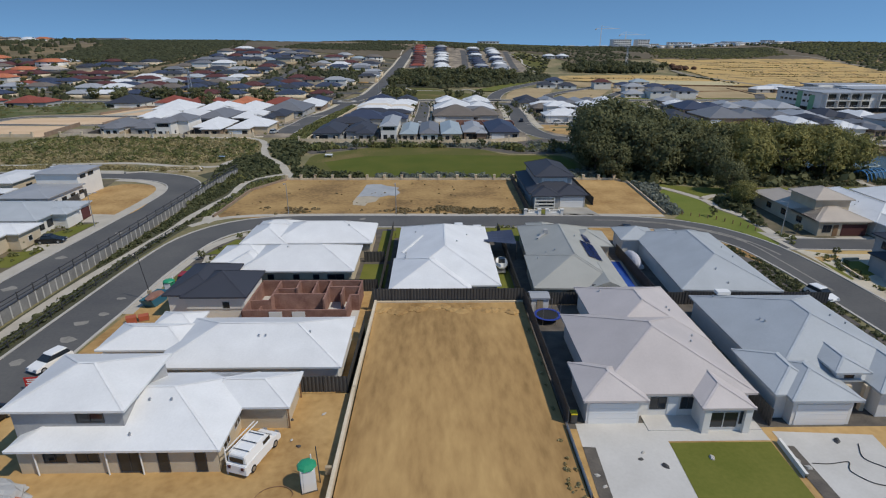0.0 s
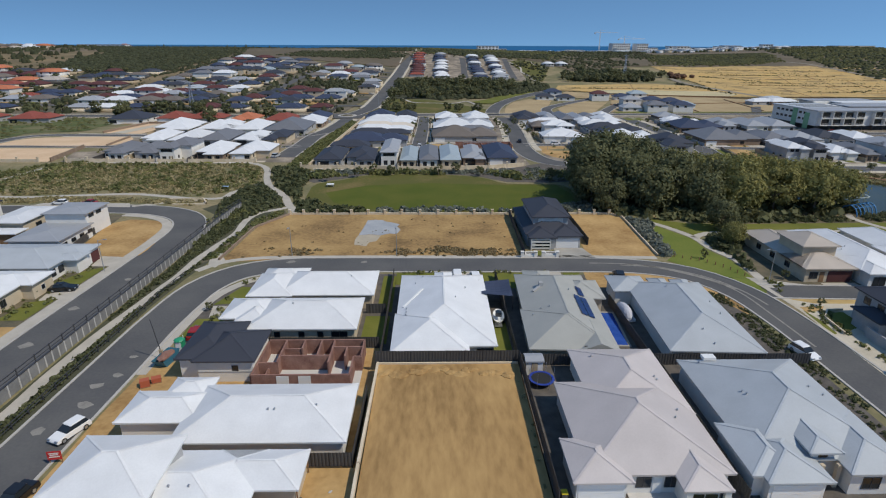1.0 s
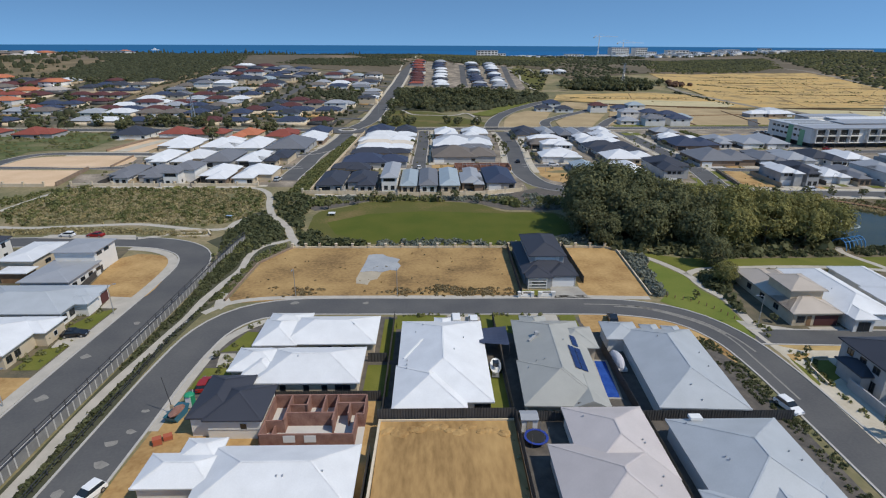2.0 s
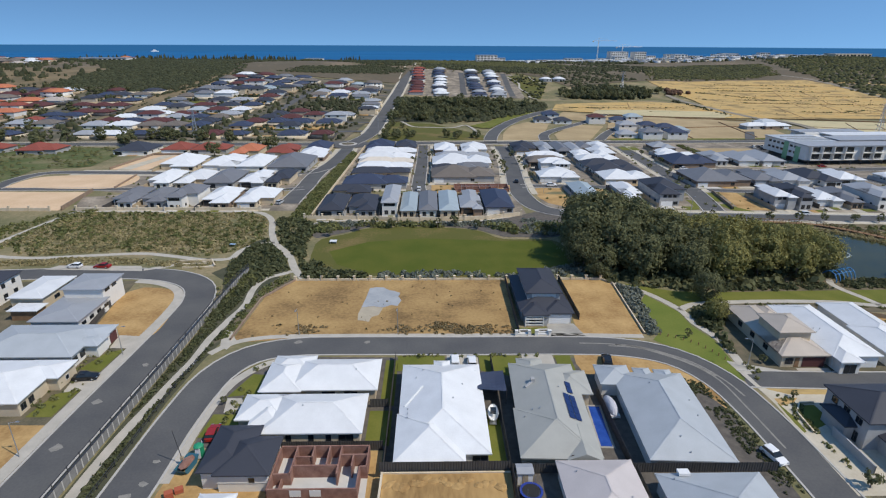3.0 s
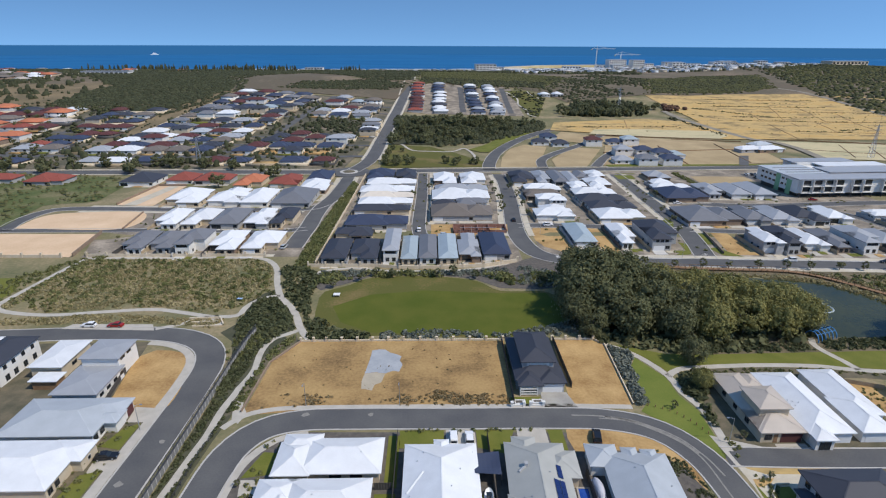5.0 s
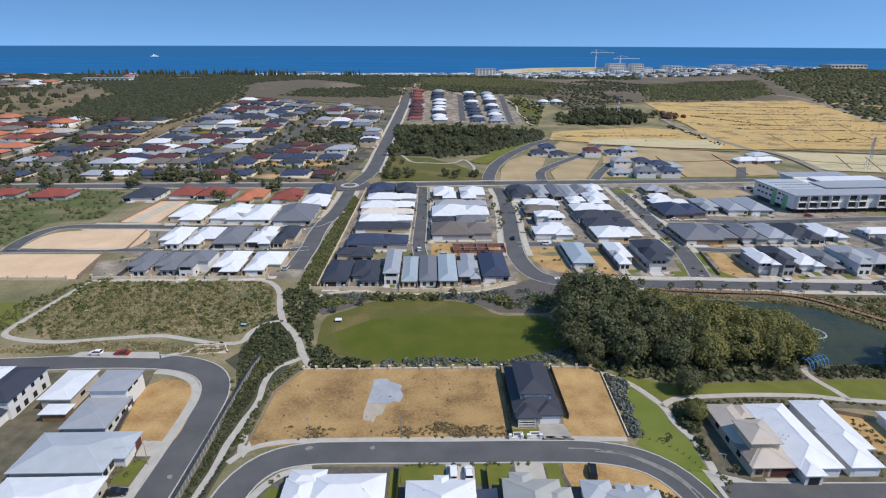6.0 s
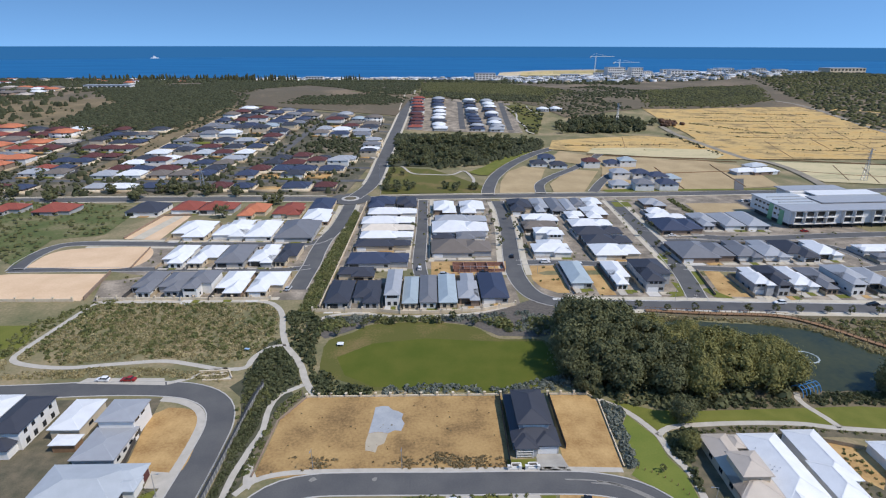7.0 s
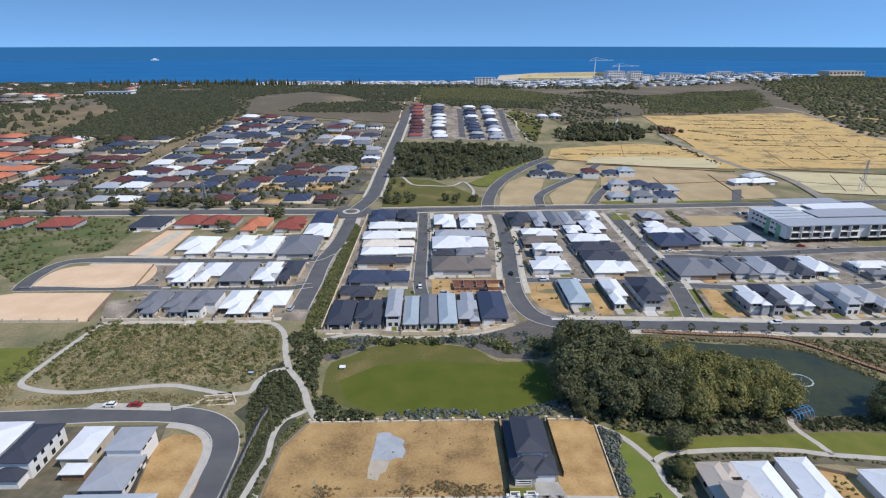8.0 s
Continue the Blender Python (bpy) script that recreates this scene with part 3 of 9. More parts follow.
patch("lawn_pond", "green lawn beside the pond", [(110.4, 129.6), (112, 124), (113.4, 121.6), (121, 120.4), (134, 118.6), (150, 116), (160, 114), (166, 124), (134, 128.9), (124, 130)], LAWN, 0.03, False, "lawn")
patch("ground_pond_bank", "dark planted bank between lawn and pond", [(74, 128.8), (92, 129.2), (108, 129.6), (124, 130), (134, 128.9), (166, 124), (172, 138), (150, 138.6), (128, 138.6), (110, 139), (76, 136)], BANK, 0.02)
patch("ground_garden_bed", "dark garden bed along the back fences", [(66, 118), (110, 117), (134, 113), (150, 111), (150, 114), (134, 116.6), (121, 118.4), (110, 119.8), (102, 121.6), (88, 122.3), (75, 121.9), (66, 120.8)], GARDEN, 0.02)
patch("lawn_front", "square new front lawn", [(19.81, 30.44), (28.69, 30.44), (28.98, 37.86), (20.20, 37.86)], LAWN, 0.07, False, "lawn")
patch("driveway", "pale paved double driveway", [(13.08, 13.66), (19.8, 13.66), (20.15, 38.06), (29.08, 38.06), (29.08, 40.50), (12.69, 40.50), (12.59, 37.67)], PAVING, 0.05, False, "driveway")
patch("driveway", "pale paved driveway with a hose lying on it", [(30.25, 13.66), (35.71, 13.66), (38.45, 38.64), (29.86, 39.23)], PAVING, 0.05, False, "driveway")
patch("garden_bed", "dark mulch strip beside the driveway", [(12.00, 19.52), (12.98, 19.52), (13.66, 37.37), (12.59, 37.47)], MULCH, 0.06, False, "garden bed")
patch("garden_bed", "dark mulch strip beside the driveway", [(29.27, 19.52), (30.64, 19.52), (30.64, 37.28), (29.47, 37.47)], MULCH, 0.06, False, "garden bed")
patch("driveway", "grey paved driveway of the dark house", [(26.4, 106.3), (34.2, 106.2), (32.8, 112.2), (26.4, 112.2)], GREY_PATH, 0.05, False, "driveway")
patch("lawn_front", "small green lawn behind a low wall", [(18.9, 106.9), (26.0, 106.9), (26.0, 110.4), (18.9, 110.4)], LAWN, 0.05, False, "lawn")
for q, w in (([(-9.4, 82), (-6.9, 82), (-6.9, 97), (-9.4, 97)], 0), ([(-11, 71.6), (-7, 71.6), (-7, 80.6), (-11, 80.6)], 0), ([(8.8, 65.6), (11.6, 65.6), (11.6, 80), (8.8, 80)], 0),
             ([(-37.6, 85), (-31.8, 86), (-31.8, 92), (-35, 92.4)], 0), ([(-38.6, 74), (-33, 74), (-33, 80), (-38.2, 80)], 0), ([(-7, 93), (2.6, 93), (2.6, 98.6), (-7, 98.6)], 0), ([(9.6, 93), (15.4, 91), (18, 98.4), (9.6, 98.6)], 0),
             ([(25.4, 91), (28.6, 91), (28.6, 98.4), (25.4, 98.4)], 0), ([(-70.4, 79.7), (-65.9, 79.7), (-65.6, 87.8), (-69.4, 86.4)], 0), ([(-70.0, 94.6), (-65.4, 93.6), (-65.0, 102.2), (-68.0, 100.6)], 0)):
    patch("lawn_house", "clipped green house lawn", q, LAWN, 0.06, False, "lawn")
for q in ([(3, 92.5), (9.4, 92.5), (9.4, 99), (3, 99)], [(18.4, 90), (25, 90), (25, 99), (18.6, 99)], [(-36.6, 80.4), (-30, 80.4), (-30, 84.6), (-37.4, 84.6)], [(-68.4, 86.8), (-62.7, 88.3), (-62.6, 93.1), (-69.2, 93.3)],
          [(-68.4, 102.5), (-62.5, 102.5), (-62.5, 107.4), (-69.1, 108.1)], [(73, 92.0), (79.6, 92.0), (79.6, 93.0), (73, 93.0)], [(-82, 144.6), (-110, 146), (-108, 149), (-84, 148.4)]):
    patch("driveway", "pale concrete driveway", q, CONCRETE, 0.055, False, "driveway")
patch("ground_corner_verge", "sandy verge of the street corner", [(30, 91.4), (45, 91.2), (50.6, 86), (52.6, 80), (53, 92), (47, 97.4), (38, 98.2), (29.6, 98.6)], SAND, 0.028, True)
patch("ground_right_verge", "sandy verge of a house lot", [(62.4, 60), (75, 60), (74, 80), (80, 85.8), (62, 86.4)], FIELD, 0.03)

patch("ground_mulch_slope", "grey-brown mulched slope below the estate wall", [(-47, 182), (-38, 188.4), (-28, 190.2), (-14, 187.4), (2, 187.8), (16, 189.2), (30, 195), (37, 200), (42, 203), (48.5, 196.8), (49.5, 190), (46, 174), (38, 172), (24, 173), (15, 181.4), (-2, 185.2), (-22, 183.8), (-29.6, 177.6), (-38, 172)], MULCH, 0.024)
patch("ground_far_bank", "dark scrubby bank between pond and footpath", [(49.8, 190.6), (66, 190.2), (90, 189), (123, 187), (183, 184), (300, 177), (300, 110), (182, 136), (160, 156), (148, 172), (134, 180), (105, 183.6), (90, 186.4), (74, 182), (48, 178)], BANK, 0.014)
# estates beyond the park
patch("ground_estate_centre", "sandy ground of the estate", [(-48, 193), (36, 193), (36, 240), (41, 300), (42, 371), (-49, 369), (-50, 300)], ESTATE, 0.02)
patch("ground_estate_left", "sandy ground of the estate", [(-138, 204), (-52, 204), (-52, 371), (-60, 371), (-62, 290), (-150, 288), (-150, 238)], ESTATE, 0.02)
patch("ground_estate_right", "sandy ground of the estate", [(44, 203), (250, 192), (250, 384), (48, 376), (50, 300)], ESTATE, 0.02)
patch("ground_pale_lot", "levelled pale sand block inside a kerbed street", [(-191, 242), (-142, 241), (-146, 270), (-181, 270), (-192, 262)], PALE_SAND, 0.08, True)
patch("ground_pale_lot", "levelled pale sand block behind limestone walls", [(-215, 205.5), (-143, 204.6), (-147, 233), (-192, 233.5), (-215, 224)], PALE_SAND, 0.08)
patch("ground_pale_lot", "levelled sand block beside red-roofed houses", [(-168, 286), (-147.6, 283.4), (-151, 334), (-168, 334)], PALE_SAND, 0.12)
for q in ([(47.0, 239.6), (58.4, 239.6), (58.6, 208.5), (53.4, 208.6), (47.6, 214), (45.2, 222), (45.2, 232)], [(70.5, 206), (77.6, 206), (78, 239), (72, 239)], [(121.5, 206), (124, 203.6), (133, 203), (133, 230), (126, 231)]):
    patch("ground_estate_lot", "vacant sand lot", q, SAND, 0.06)
patch("ground_hill_lot", "levelled sand block on the hill", [(50, 386), (84, 386), (84, 412), (98, 462), (82, 474), (66, 455), (55, 420)], HILL_SAND, 0.35)
patch("ground_hill_lot", "levelled sand block on the hill", [(90, 386), (112, 387), (142, 455), (120, 464), (92, 412)], HILL_SAND, 0.35)
patch("ground_hill_lot", "levelled sand blocks on the hill", [(126, 392), (210, 394), (268, 404), (280, 470), (250, 500), (150, 520), (128, 540), (108, 500), (150, 470)], HILL_SAND, 0.3)
patch("ground_straw_field", "straw-coloured graded land in blocks", [(118, 545), (131, 590), (239, 626), (296, 606), (302, 645), (298, 782), (420, 800), (553, 806), (700, 760), (640, 620), (430, 500), (275, 503)], FIELD, 0.6, cell=18)
patch("ground_pale_field", "pale graded land in blocks", [(312, 492), (310, 416), (360, 406), (480, 440), (520, 480), (410, 474)], PALE_STRAW, 0.5, cell=18)
patch("ground_pale_field", "pale greenish strip of graded land", [(152, 528), (210, 514), (268, 505), (284, 520), (282, 548), (220, 556), (164, 552)], PALE_STRAW, 0.75, cell=18)
patch("lawn_hill_park", "park lawn below a dark wood", [(-36, 386), (38, 386), (40, 405), (18, 440), (0, 462), (-37, 470)], PARK_LAWN, 0.25, False, "lawn")
patch("lawn_side", "bright green corner of lawn", [(-190, 158), (-143, 158), (-142, 172), (-147, 184), (-190, 184)], LAWN, 0.04, False, "lawn")
patch("ground_dry_strip", "strip of dry grass between suburbs", [(-284, 428), (-270, 432), (-261, 510), (-248, 579), (-223, 692), (-240, 702), (-282, 592), (-284, 518)], DRY_GRASS, 0.6)
patch("ground_suburb", "dry ground of the older suburb", [(-520, 384), (-62, 384), (-50, 500), (-42, 690), (-225, 690), (-268, 600), (-560, 640)], SUBURB_GROUND, 0.35, cell=20)
patch("ground_suburb", "sandy ground of a far estate", [(-32, 632), (106, 630), (110, 790), (-26, 790)], ESTATE, 0.35, cell=18)

# pond
POND = mat("pond_water", (0.026, 0.036, 0.022), (0.062, 0.064, 0.024), 0.18, 0.05, 0.6, 0.0, spec=0.2)
patch("water_pond", "dark green still pond", [(78, 180), (92, 184.6), (105, 181.6), (125, 179), (140, 174), (148, 164.5), (158, 150), (170, 140), (150, 136.4), (130, 137.6), (117, 138), (110, 150), (86, 162)], POND, 0.06, True, "pond")


# ---- houses ----
def hip(bm, x0, y0, x1, y1, z, pitch=22.0, gable=""):
    """A hipped roof over a rectangle, with a fascia; gable: the ends (of W E or S N) left upright. Returns its ridge lines."""
    w, d, t = x1 - x0, y1 - y0, math.tan(radians(pitch))
    e = [Vector((x0, y0, z)), Vector((x1, y0, z)), Vector((x1, y1, z)), Vector((x0, y1, z))]
    half = min(w, d) / 2
    if w >= d:
        a = Vector((x0 + (0 if "W" in gable else half), (y0 + y1) / 2, z + half * t))
        b = Vector((x1 - (0 if "E" in gable else half), (y0 + y1) / 2, z + half * t))
        slopes = ((0, 1, "b", "a"), (2, 3, "a", "b"), (1, 2, "b"), (3, 0, "a"))
    else:
        a = Vector(((x0 + x1) / 2, y0 + (0 if "S" in gable else half), z + half * t))
        b = Vector(((x0 + x1) / 2, y1 - (0 if "N" in gable else half), z + half * t))
        slopes = ((1, 2, "b", "a"), (3, 0, "a", "b"), (0, 1, "a"), (2, 3, "b"))
    if (b - a).length < 0.2:
        b = a + (b - a).normalized() * 0.2 if (b - a).length > 0 else a + Vector((0.2, 0, 0))
    v = {i: bm.verts.new(p) for i, p in enumerate(e)}
    v["a"], v["b"] = bm.verts.new(a), bm.verts.new(b)
    for s in slopes:
        bm.faces.new([v[k] for k in s])
    low = [bm.verts.new(p - Vector((0, 0, 0.2))) for p in e]
    for i in range(4):
        bm.faces.new((low[i], low[(i + 1) % 4], v[(i + 1) % 4], v[i]))
    bm.faces.new(low[::-1])
    up = Vector((0, 0, 0.012))
    ends = ((0, a), (3, a), (1, b), (2, b)) if w >= d else ((0, a), (1, a), (2, b), (3, b))
    return [(a + up, b + up)] + [(e[i] + up, p + up) for i, p in ends]


SHARED = {}


def shared(key, build, material):
    if key not in SHARED:
        SHARED[key] = done(key[0], build(), material)
    return SHARED[key]


def frame_mesh(w, h):
    bm, t = bmesh.new(), 0.07
    box(bm, -w / 2, -0.05, 0, -w / 2 + t, 0.02, h)
    box(bm, w / 2 - t, -0.05, 0, w / 2, 0.02, h)
    box(bm, -w / 2 + t, -0.05, 0, w / 2 - t, 0.02, t)
    box(bm, -w / 2 + t, -0.05, h - t, w / 2 - t, 0.02, h)
    if w > 1.1:
        box(bm, -t / 2, -0.045, t, t / 2, 0.02, h - t)
    return bm


def window(parent, x, y, rz, w, h, z, dark=False):
    m = DARK_FRAME if dark else FRAME
    ob = part("window", shared(("window", w, h, dark), lambda: frame_mesh(w, h), m), m, parent, "", pose(x, y, z, 0, 0, rz))
    part("pane", shared(("pane", w, h), lambda: box(bmesh.new(), -w / 2 + 0.06, -0.015, 0.06, w / 2 - 0.06, 0.015, h - 0.06), GLASS), GLASS, ob)
    return ob


def door_mesh(w, h, rows=4):
    bm = bmesh.new()
    for k in range(rows):
        box(bm, -w / 2, -0.05, k * h / rows + 0.012, w / 2, 0.02, (k + 1) * h / rows - 0.012)
    box(bm, -w / 2 + 0.02, -0.03, 0.01, w / 2 - 0.02, 0.015, h - 0.01)
    return bm


def garage_door(parent, x, y, rz, w=4.8, h=2.2, m=None):
    m = m or WHITE_PAINT
    return part("garage_door", shared(("garage_door", w, h, m.name), lambda: door_mesh(w, h), m), m, parent, "panelled roller garage door", pose(x, y, 0.02, 0, 0, rz))


def front_door(parent, x, y, rz, m=None):
    m = m or DARK_FRAME
    ob = part("door", shared(("door", m.name), lambda: box(bmesh.new(), -0.45, -0.05, 0, 0.45, 0.02, 2.1), m), m, parent, "", pose(x, y, 0.02, 0, 0, rz))
    return ob


def face(wing, side, s):
    """The place s along a wall of a wing, from its left as seen from outside, and the turn of what hangs there."""
    x0, y0, x1, y1 = wing[0] + 0.5, wing[1] + 0.5, wing[2] - 0.5, wing[3] - 0.5
    return {"S": (x0 + s, y0, 0), "N": (x1 - s, y1, 180), "E": (x1, y0 + s, 90), "W": (x0, y1 - s, -90)}[side]


PLANS = {}


def house(x, y, wings, roof, wall, label, rz=0.0, pitch=22.0, category="house", group="", gables=None, eave=0.5, capping=True, walls=None):
    """A house of joined rectangles, given by their eaves (x0, y0, x1, y1, eave height) from its corner."""
    th = thing("house", x, y, height(x, y + 5), rz, label, category, group)
    PLANS[th.name] = (wings, pitch)
    for i, wing in enumerate(wings):
        x0, y0, x1, y1, z = wing[:5]
        base = wing[5] if len(wing) > 5 else 0.0
        rb, e = bmesh.new(), eave + 0.004 * i
        lines = hip(rb, x0, y0, x1, y1, z, pitch, (gables or {}).get(i, ""))
        part("wall", box(bmesh.new(), x0 + e, y0 + e, base - (0.6 if not base else 0), x1 - e, y1 - e, z - 0.19), (walls or {}).get(i, wall), th)
        ob = part("roof", rb, ROOFS[roof], th, ROOF_WORDS[roof] + " sheet roof" if roof not in "ROTM" else ROOF_WORDS[roof] + " roof")
        if capping:
            for a, b in lines:
                part("ridge_capping", bar(bmesh.new(), a, b, 0.24, 0.014), CAPPING[ROOFS[roof].name], ob)
    return th


def roof_height(wings, pitch, x, y):
    """The height of a house's roof over a place."""
    t = math.tan(radians(pitch))
    return max(w[4] + t * min(x - w[0], w[2] - x, y - w[1], w[3] - y) for w in wings if w[0] <= x <= w[2] and w[1] <= y <= w[3])


def vents(th, places, r=0.07):
    for x, y in places:
        z = roof_height(*PLANS[th.name], x, y)
        bm = tube(bmesh.new(), (0, 0, -0.3), (0, 0, 0.16), r, r, 8)
        tube(bm, (0, 0, 0.16), (0, 0, 0.26), r * 1.7, r * 1.2, 8)
        part("roof_vent", bm, STEEL, th, "", pose(x, y, z))


# white two-storey house on the building site
h = house(-33.20, 34.55, [(0.0, 0.0, 16.59, 10.73, 2.6), (11.71, 5.27, 20.69, 10.73, 2.6), (-0.78, 1.46, 8.98, 9.95, 5.2, 2.4)], "W", CREAM_WALL, "new two-storey house with white sheet roof on bare sand", walls={2: GREY_WALL})
for s, w in ((3.0, 1.8), (5.6, 1.8), (8.9, 1.8), (11.6, 0.9), (14.6, 0.9)):
    window(h, *face((0.00, 0.00, 16.59, 10.73), "S", s * 0.9758), w, 2.0 if s > 8 else 1.0, 0.1 if s > 8 else 1.1, True)
for s in (2.0, 4.6):
    window(h, *face((0.00, 0.00, 16.59, 10.73), "E", s * 0.9758), 1.4, 1.3, 0.9)
window(h, *face((-0.78, 1.46, 8.98, 9.95), "S", 6.15), 2.2, 1.0, 3.75, True)
for x in (2, 7.5, 10.2, 16.8):
    part("downpipe", tube(bmesh.new(), (x, 0.3, 0), (x, 0.3, 2.6), 0.06, 0.06), WHITE_PAINT, h)
for y in (5.7, 10.2):
    part("post", box(bmesh.new(), 20.3, y, 0, 20.42, y + 0.12, 2.5), WOOD, h, "thin timber veranda post")
for x, w in ((8.0, 1.9), (13.2, 0.6)):
    part("window_head", box(bmesh.new(), x - w / 2, 0.42, 2.15, x + w / 2, 0.48, 2.25), WHITE_PAINT, h)
vents(h, [(9.6, 4.1), (11.4, 4.1), (9.2, 1.2)])
# white house behind it
h = house(-35.4, 47.0, [(7.4, 0, 26.2, 10.6, 2.8), (0, 3.4, 9.6, 9.4, 2.8), (3.4, 8.0, 8.6, 12.2, 2.8)], "W", WHITE_WALL, "single-storey house with white sheet roof")
vents(h, [(17.2, 3.6), (17.9, 3.6), (22.4, 4.2)])
window(h, *face((7.4, 0, 26.2, 10.6), "E", 3.0), 1.8, 1.2, 0.9)
garage_door(h, *face((0, 3.4, 9.6, 9.4), "W", 2.6))
# dark-roofed house with unroofed brickwork behind
h = house(-35.0, 62.6, [(3.6, -0.8, 11.8, 7.6, 3.4), (1.1, -0.2, 8.0, 10.2, 3.4)], "D", WHITE_WALL, "part-built house with charcoal tiled roof and white walls", pitch=24)
window(h, *face((3.6, -0.8, 11.8, 7.6), "S", 4.9), 1.0, 1.2, 1.4)
part("string_course", box(bmesh.new(), 4.05, -0.36, 1.5, 11.35, -0.3, 1.62), GREY_WALL, h)
garage_door(h, *face((1.1, -0.2, 8.0, 10.2), "W", 4.4))
# white houses along the bend
h = house(-32.6, 71.4, [(5.0, 0, 21.4, 10.5, 2.8), (0, 3.4, 8.4, 10.5, 2.8), (2.6, 1.8, 8.0, 8.0, 2.8)], "W", CREAM_WALL, "single-storey house with white sheet roof and brick wall")
for s in (4.0, 7.6, 10.4):
    window(h, *face((5.0, 0, 21.4, 10.5), "S", s), 0.9, 1.4, 0.7, True)
window(h, *face((5.0, 0, 21.4, 10.5), "S", 13.2), 2.4, 2.0, 0.1, True)
vents(h, [(11.2, 4.6)])
garage_door(h, *face((0, 3.4, 8.4, 10.5), "W", 3.0))
h = house(-31.6, 82.6, [(5.4, 0.4, 21.8, 10.6, 2.8), (0.6, 0, 8.2, 9.6, 2.8), (1.0, 6, 9, 12.0, 2.8)], "W", CREAM_WALL, "single-storey house with white hipped sheet roof")
for s in (7.0, 11.0):
    window(h, *face((5.4, 0.4, 21.8, 10.6), "S", s), 2.4, 1.4, 0.7, True)
vents(h, [(17.6, 4.4)])
garage_door(h, *face((0.6, 0, 8.2, 9.6), "W", 3.4))
# white house behind the empty lot
h = house(-6.3, 64.8, [(0.4, -0.2, 11.3, 11.2, 2.8), (0.7, 1.5, 15.3, 26.2, 2.8), (6.6, 21.0, 9.8, 27.6, 2.8)], "W", WHITE_WALL, "large house with white hipped sheet roof")
vents(h, [(2.2, 9.2), (2.2, 10.4), (2.2, 11.6), (9.8, 12.4), (3.4, 20.0), (4.6, 21.8), (11.6, 17.4)])
window(h, *face((0.4, -0.2, 11.3, 11.2), "S", 3.5), 1.8, 1.2, 0.9, True)
window(h, *face((0.7, 1.5, 15.3, 26.2), "S", 12.4), 2.4, 2.0, 0.1, True)
part("roof_conduit", bar(bmesh.new(), (1.6, 12.6, 3.24), (4.6, 16.8, 4.46), 0.3, 0.14), WHITE_PAINT, h)
# sage-grey house with solar panels
h = house(12.8, 65.2, [(0.4, 0.2, 12.6, 12.2, 2.8), (0.75, 0.5, 12.9, 26.2, 2.8), (8, 16.5, 15.0, 24.0, 2.8), (2.4, 22.0, 7.4, 28.0, 2.8)], "S", CREAM_WALL, "house with sage-grey sheet roof and solar panels", rz=-2.5)
bm = bmesh.new()
hip(bm, 7.4, -0.15, 12.75, 9.5, 2.82, 24.0, "S")
part("gable_roof", bm, ROOFS["S"], h)
part("gable_infill", box(bmesh.new(), 8.0, 0.42, 2.5, 11.6, 0.5, 3.3), FENCE_DARK, h)
vents(h, [(3.4, 10.4), (4.6, 10.2), (2.0, 9.0), (8.6, 16.0)])
ac = part("air_conditioner", box(bmesh.new(), 4.0, 17.6, 4.0, 4.7, 18.4, 5.0), GREY_WALL, h, "grey box air conditioner on the roof")
part("duct", bar(bmesh.new(), (3.0, 16.8, 3.8), (4.2, 17.8, 4.4), 0.4, 0.3), GREY_WALL, ac)
t22 = math.tan(radians(22))
for px, py, nx, ny in ((9.1, 7.9, 2, 4), (10.1, 15.3, 1, 2)):
    arr = part("solar_array", bar(bmesh.new(), (px - 0.05, py, 0), (px - 0.05, py + ny * 1.68, 0), 0.03, 0.03), STEEL, h)
    for i in range(nx):
        for j in range(ny):
            bm = bmesh.new()
            box(bm, 0, 0, 0.1, 1.02, 1.62, 0.14)
            z0 = 2.8 + (12.9 - (px + i * 1.06)) * t22
            part("solar_panel", bm, SOLAR, arr, "dark blue glass solar panel", Matrix.Translation((px + i * 1.06, py + j * 1.68, z0 + 0.02)) @ pose(0, 0, 0, 0, 22, 0))
# pale blue house beside the pool
h = house(32.5, 64.7, [(0, 0, 13.1, 23.4, 2.8), (-2.8, 19.3, 3.6, 25.8, 2.8), (4.4, 17.5, 7.6, 25.0, 2.8), (8.2, 17.5, 11.4, 24.6, 2.8)], "A", WHITE_WALL, "house with pale steel-blue sheet roof beside a pool", rz=-3.0)
vents(h, [(5.6, 3.6), (6.4, 1.2), (10.6, 9.4), (10.8, 13.6), (5.0, 17.0)])
# dusty pink-grey house
G, M_, B_, P_ = (0.05, 2.0, 5.85, 8.3, 2.8), (1.55, 3.0, 16.05, 18.4, 2.8), (4.95, 12.0, 16.15, 25.9, 2.8), (10.05, 0.85, 14.75, 8.4, 2.8)
h = house(13.05, 38.00, [G, M_, B_, P_], "P", WHITE_WALL, "large house with dusty pinkish grey roof and double garage")
garage_door(h, *face(G, "S", 2.4), 4.4, 2.2)
window(h, *face(M_, "S", 5.3), 1.5, 1.3, 0.8, True)
window(h, *face(M_, "S", 8.0), 1.3, 1.3, 0.8, True)
front_door(h, *face(M_, "S", 6.65), WHITE_PAINT)
window(h, *face(P_, "S", 1.75), 2.6, 1.7, 0.4)
window(h, *face(P_, "S", 3.4), 0.5, 1.3, 0.8, True)
for x in (10.7, 14.3):
    part("pillar", box(bmesh.new(), x - 0.3, 1.0, 0, x + 0.3, 1.6, 2.62), WHITE_WALL, h)
part("porch_slab", box(bmesh.new(), 5.9, 1.4, -0.3, 16.0, 3.6, 0.12), PAVING, h)
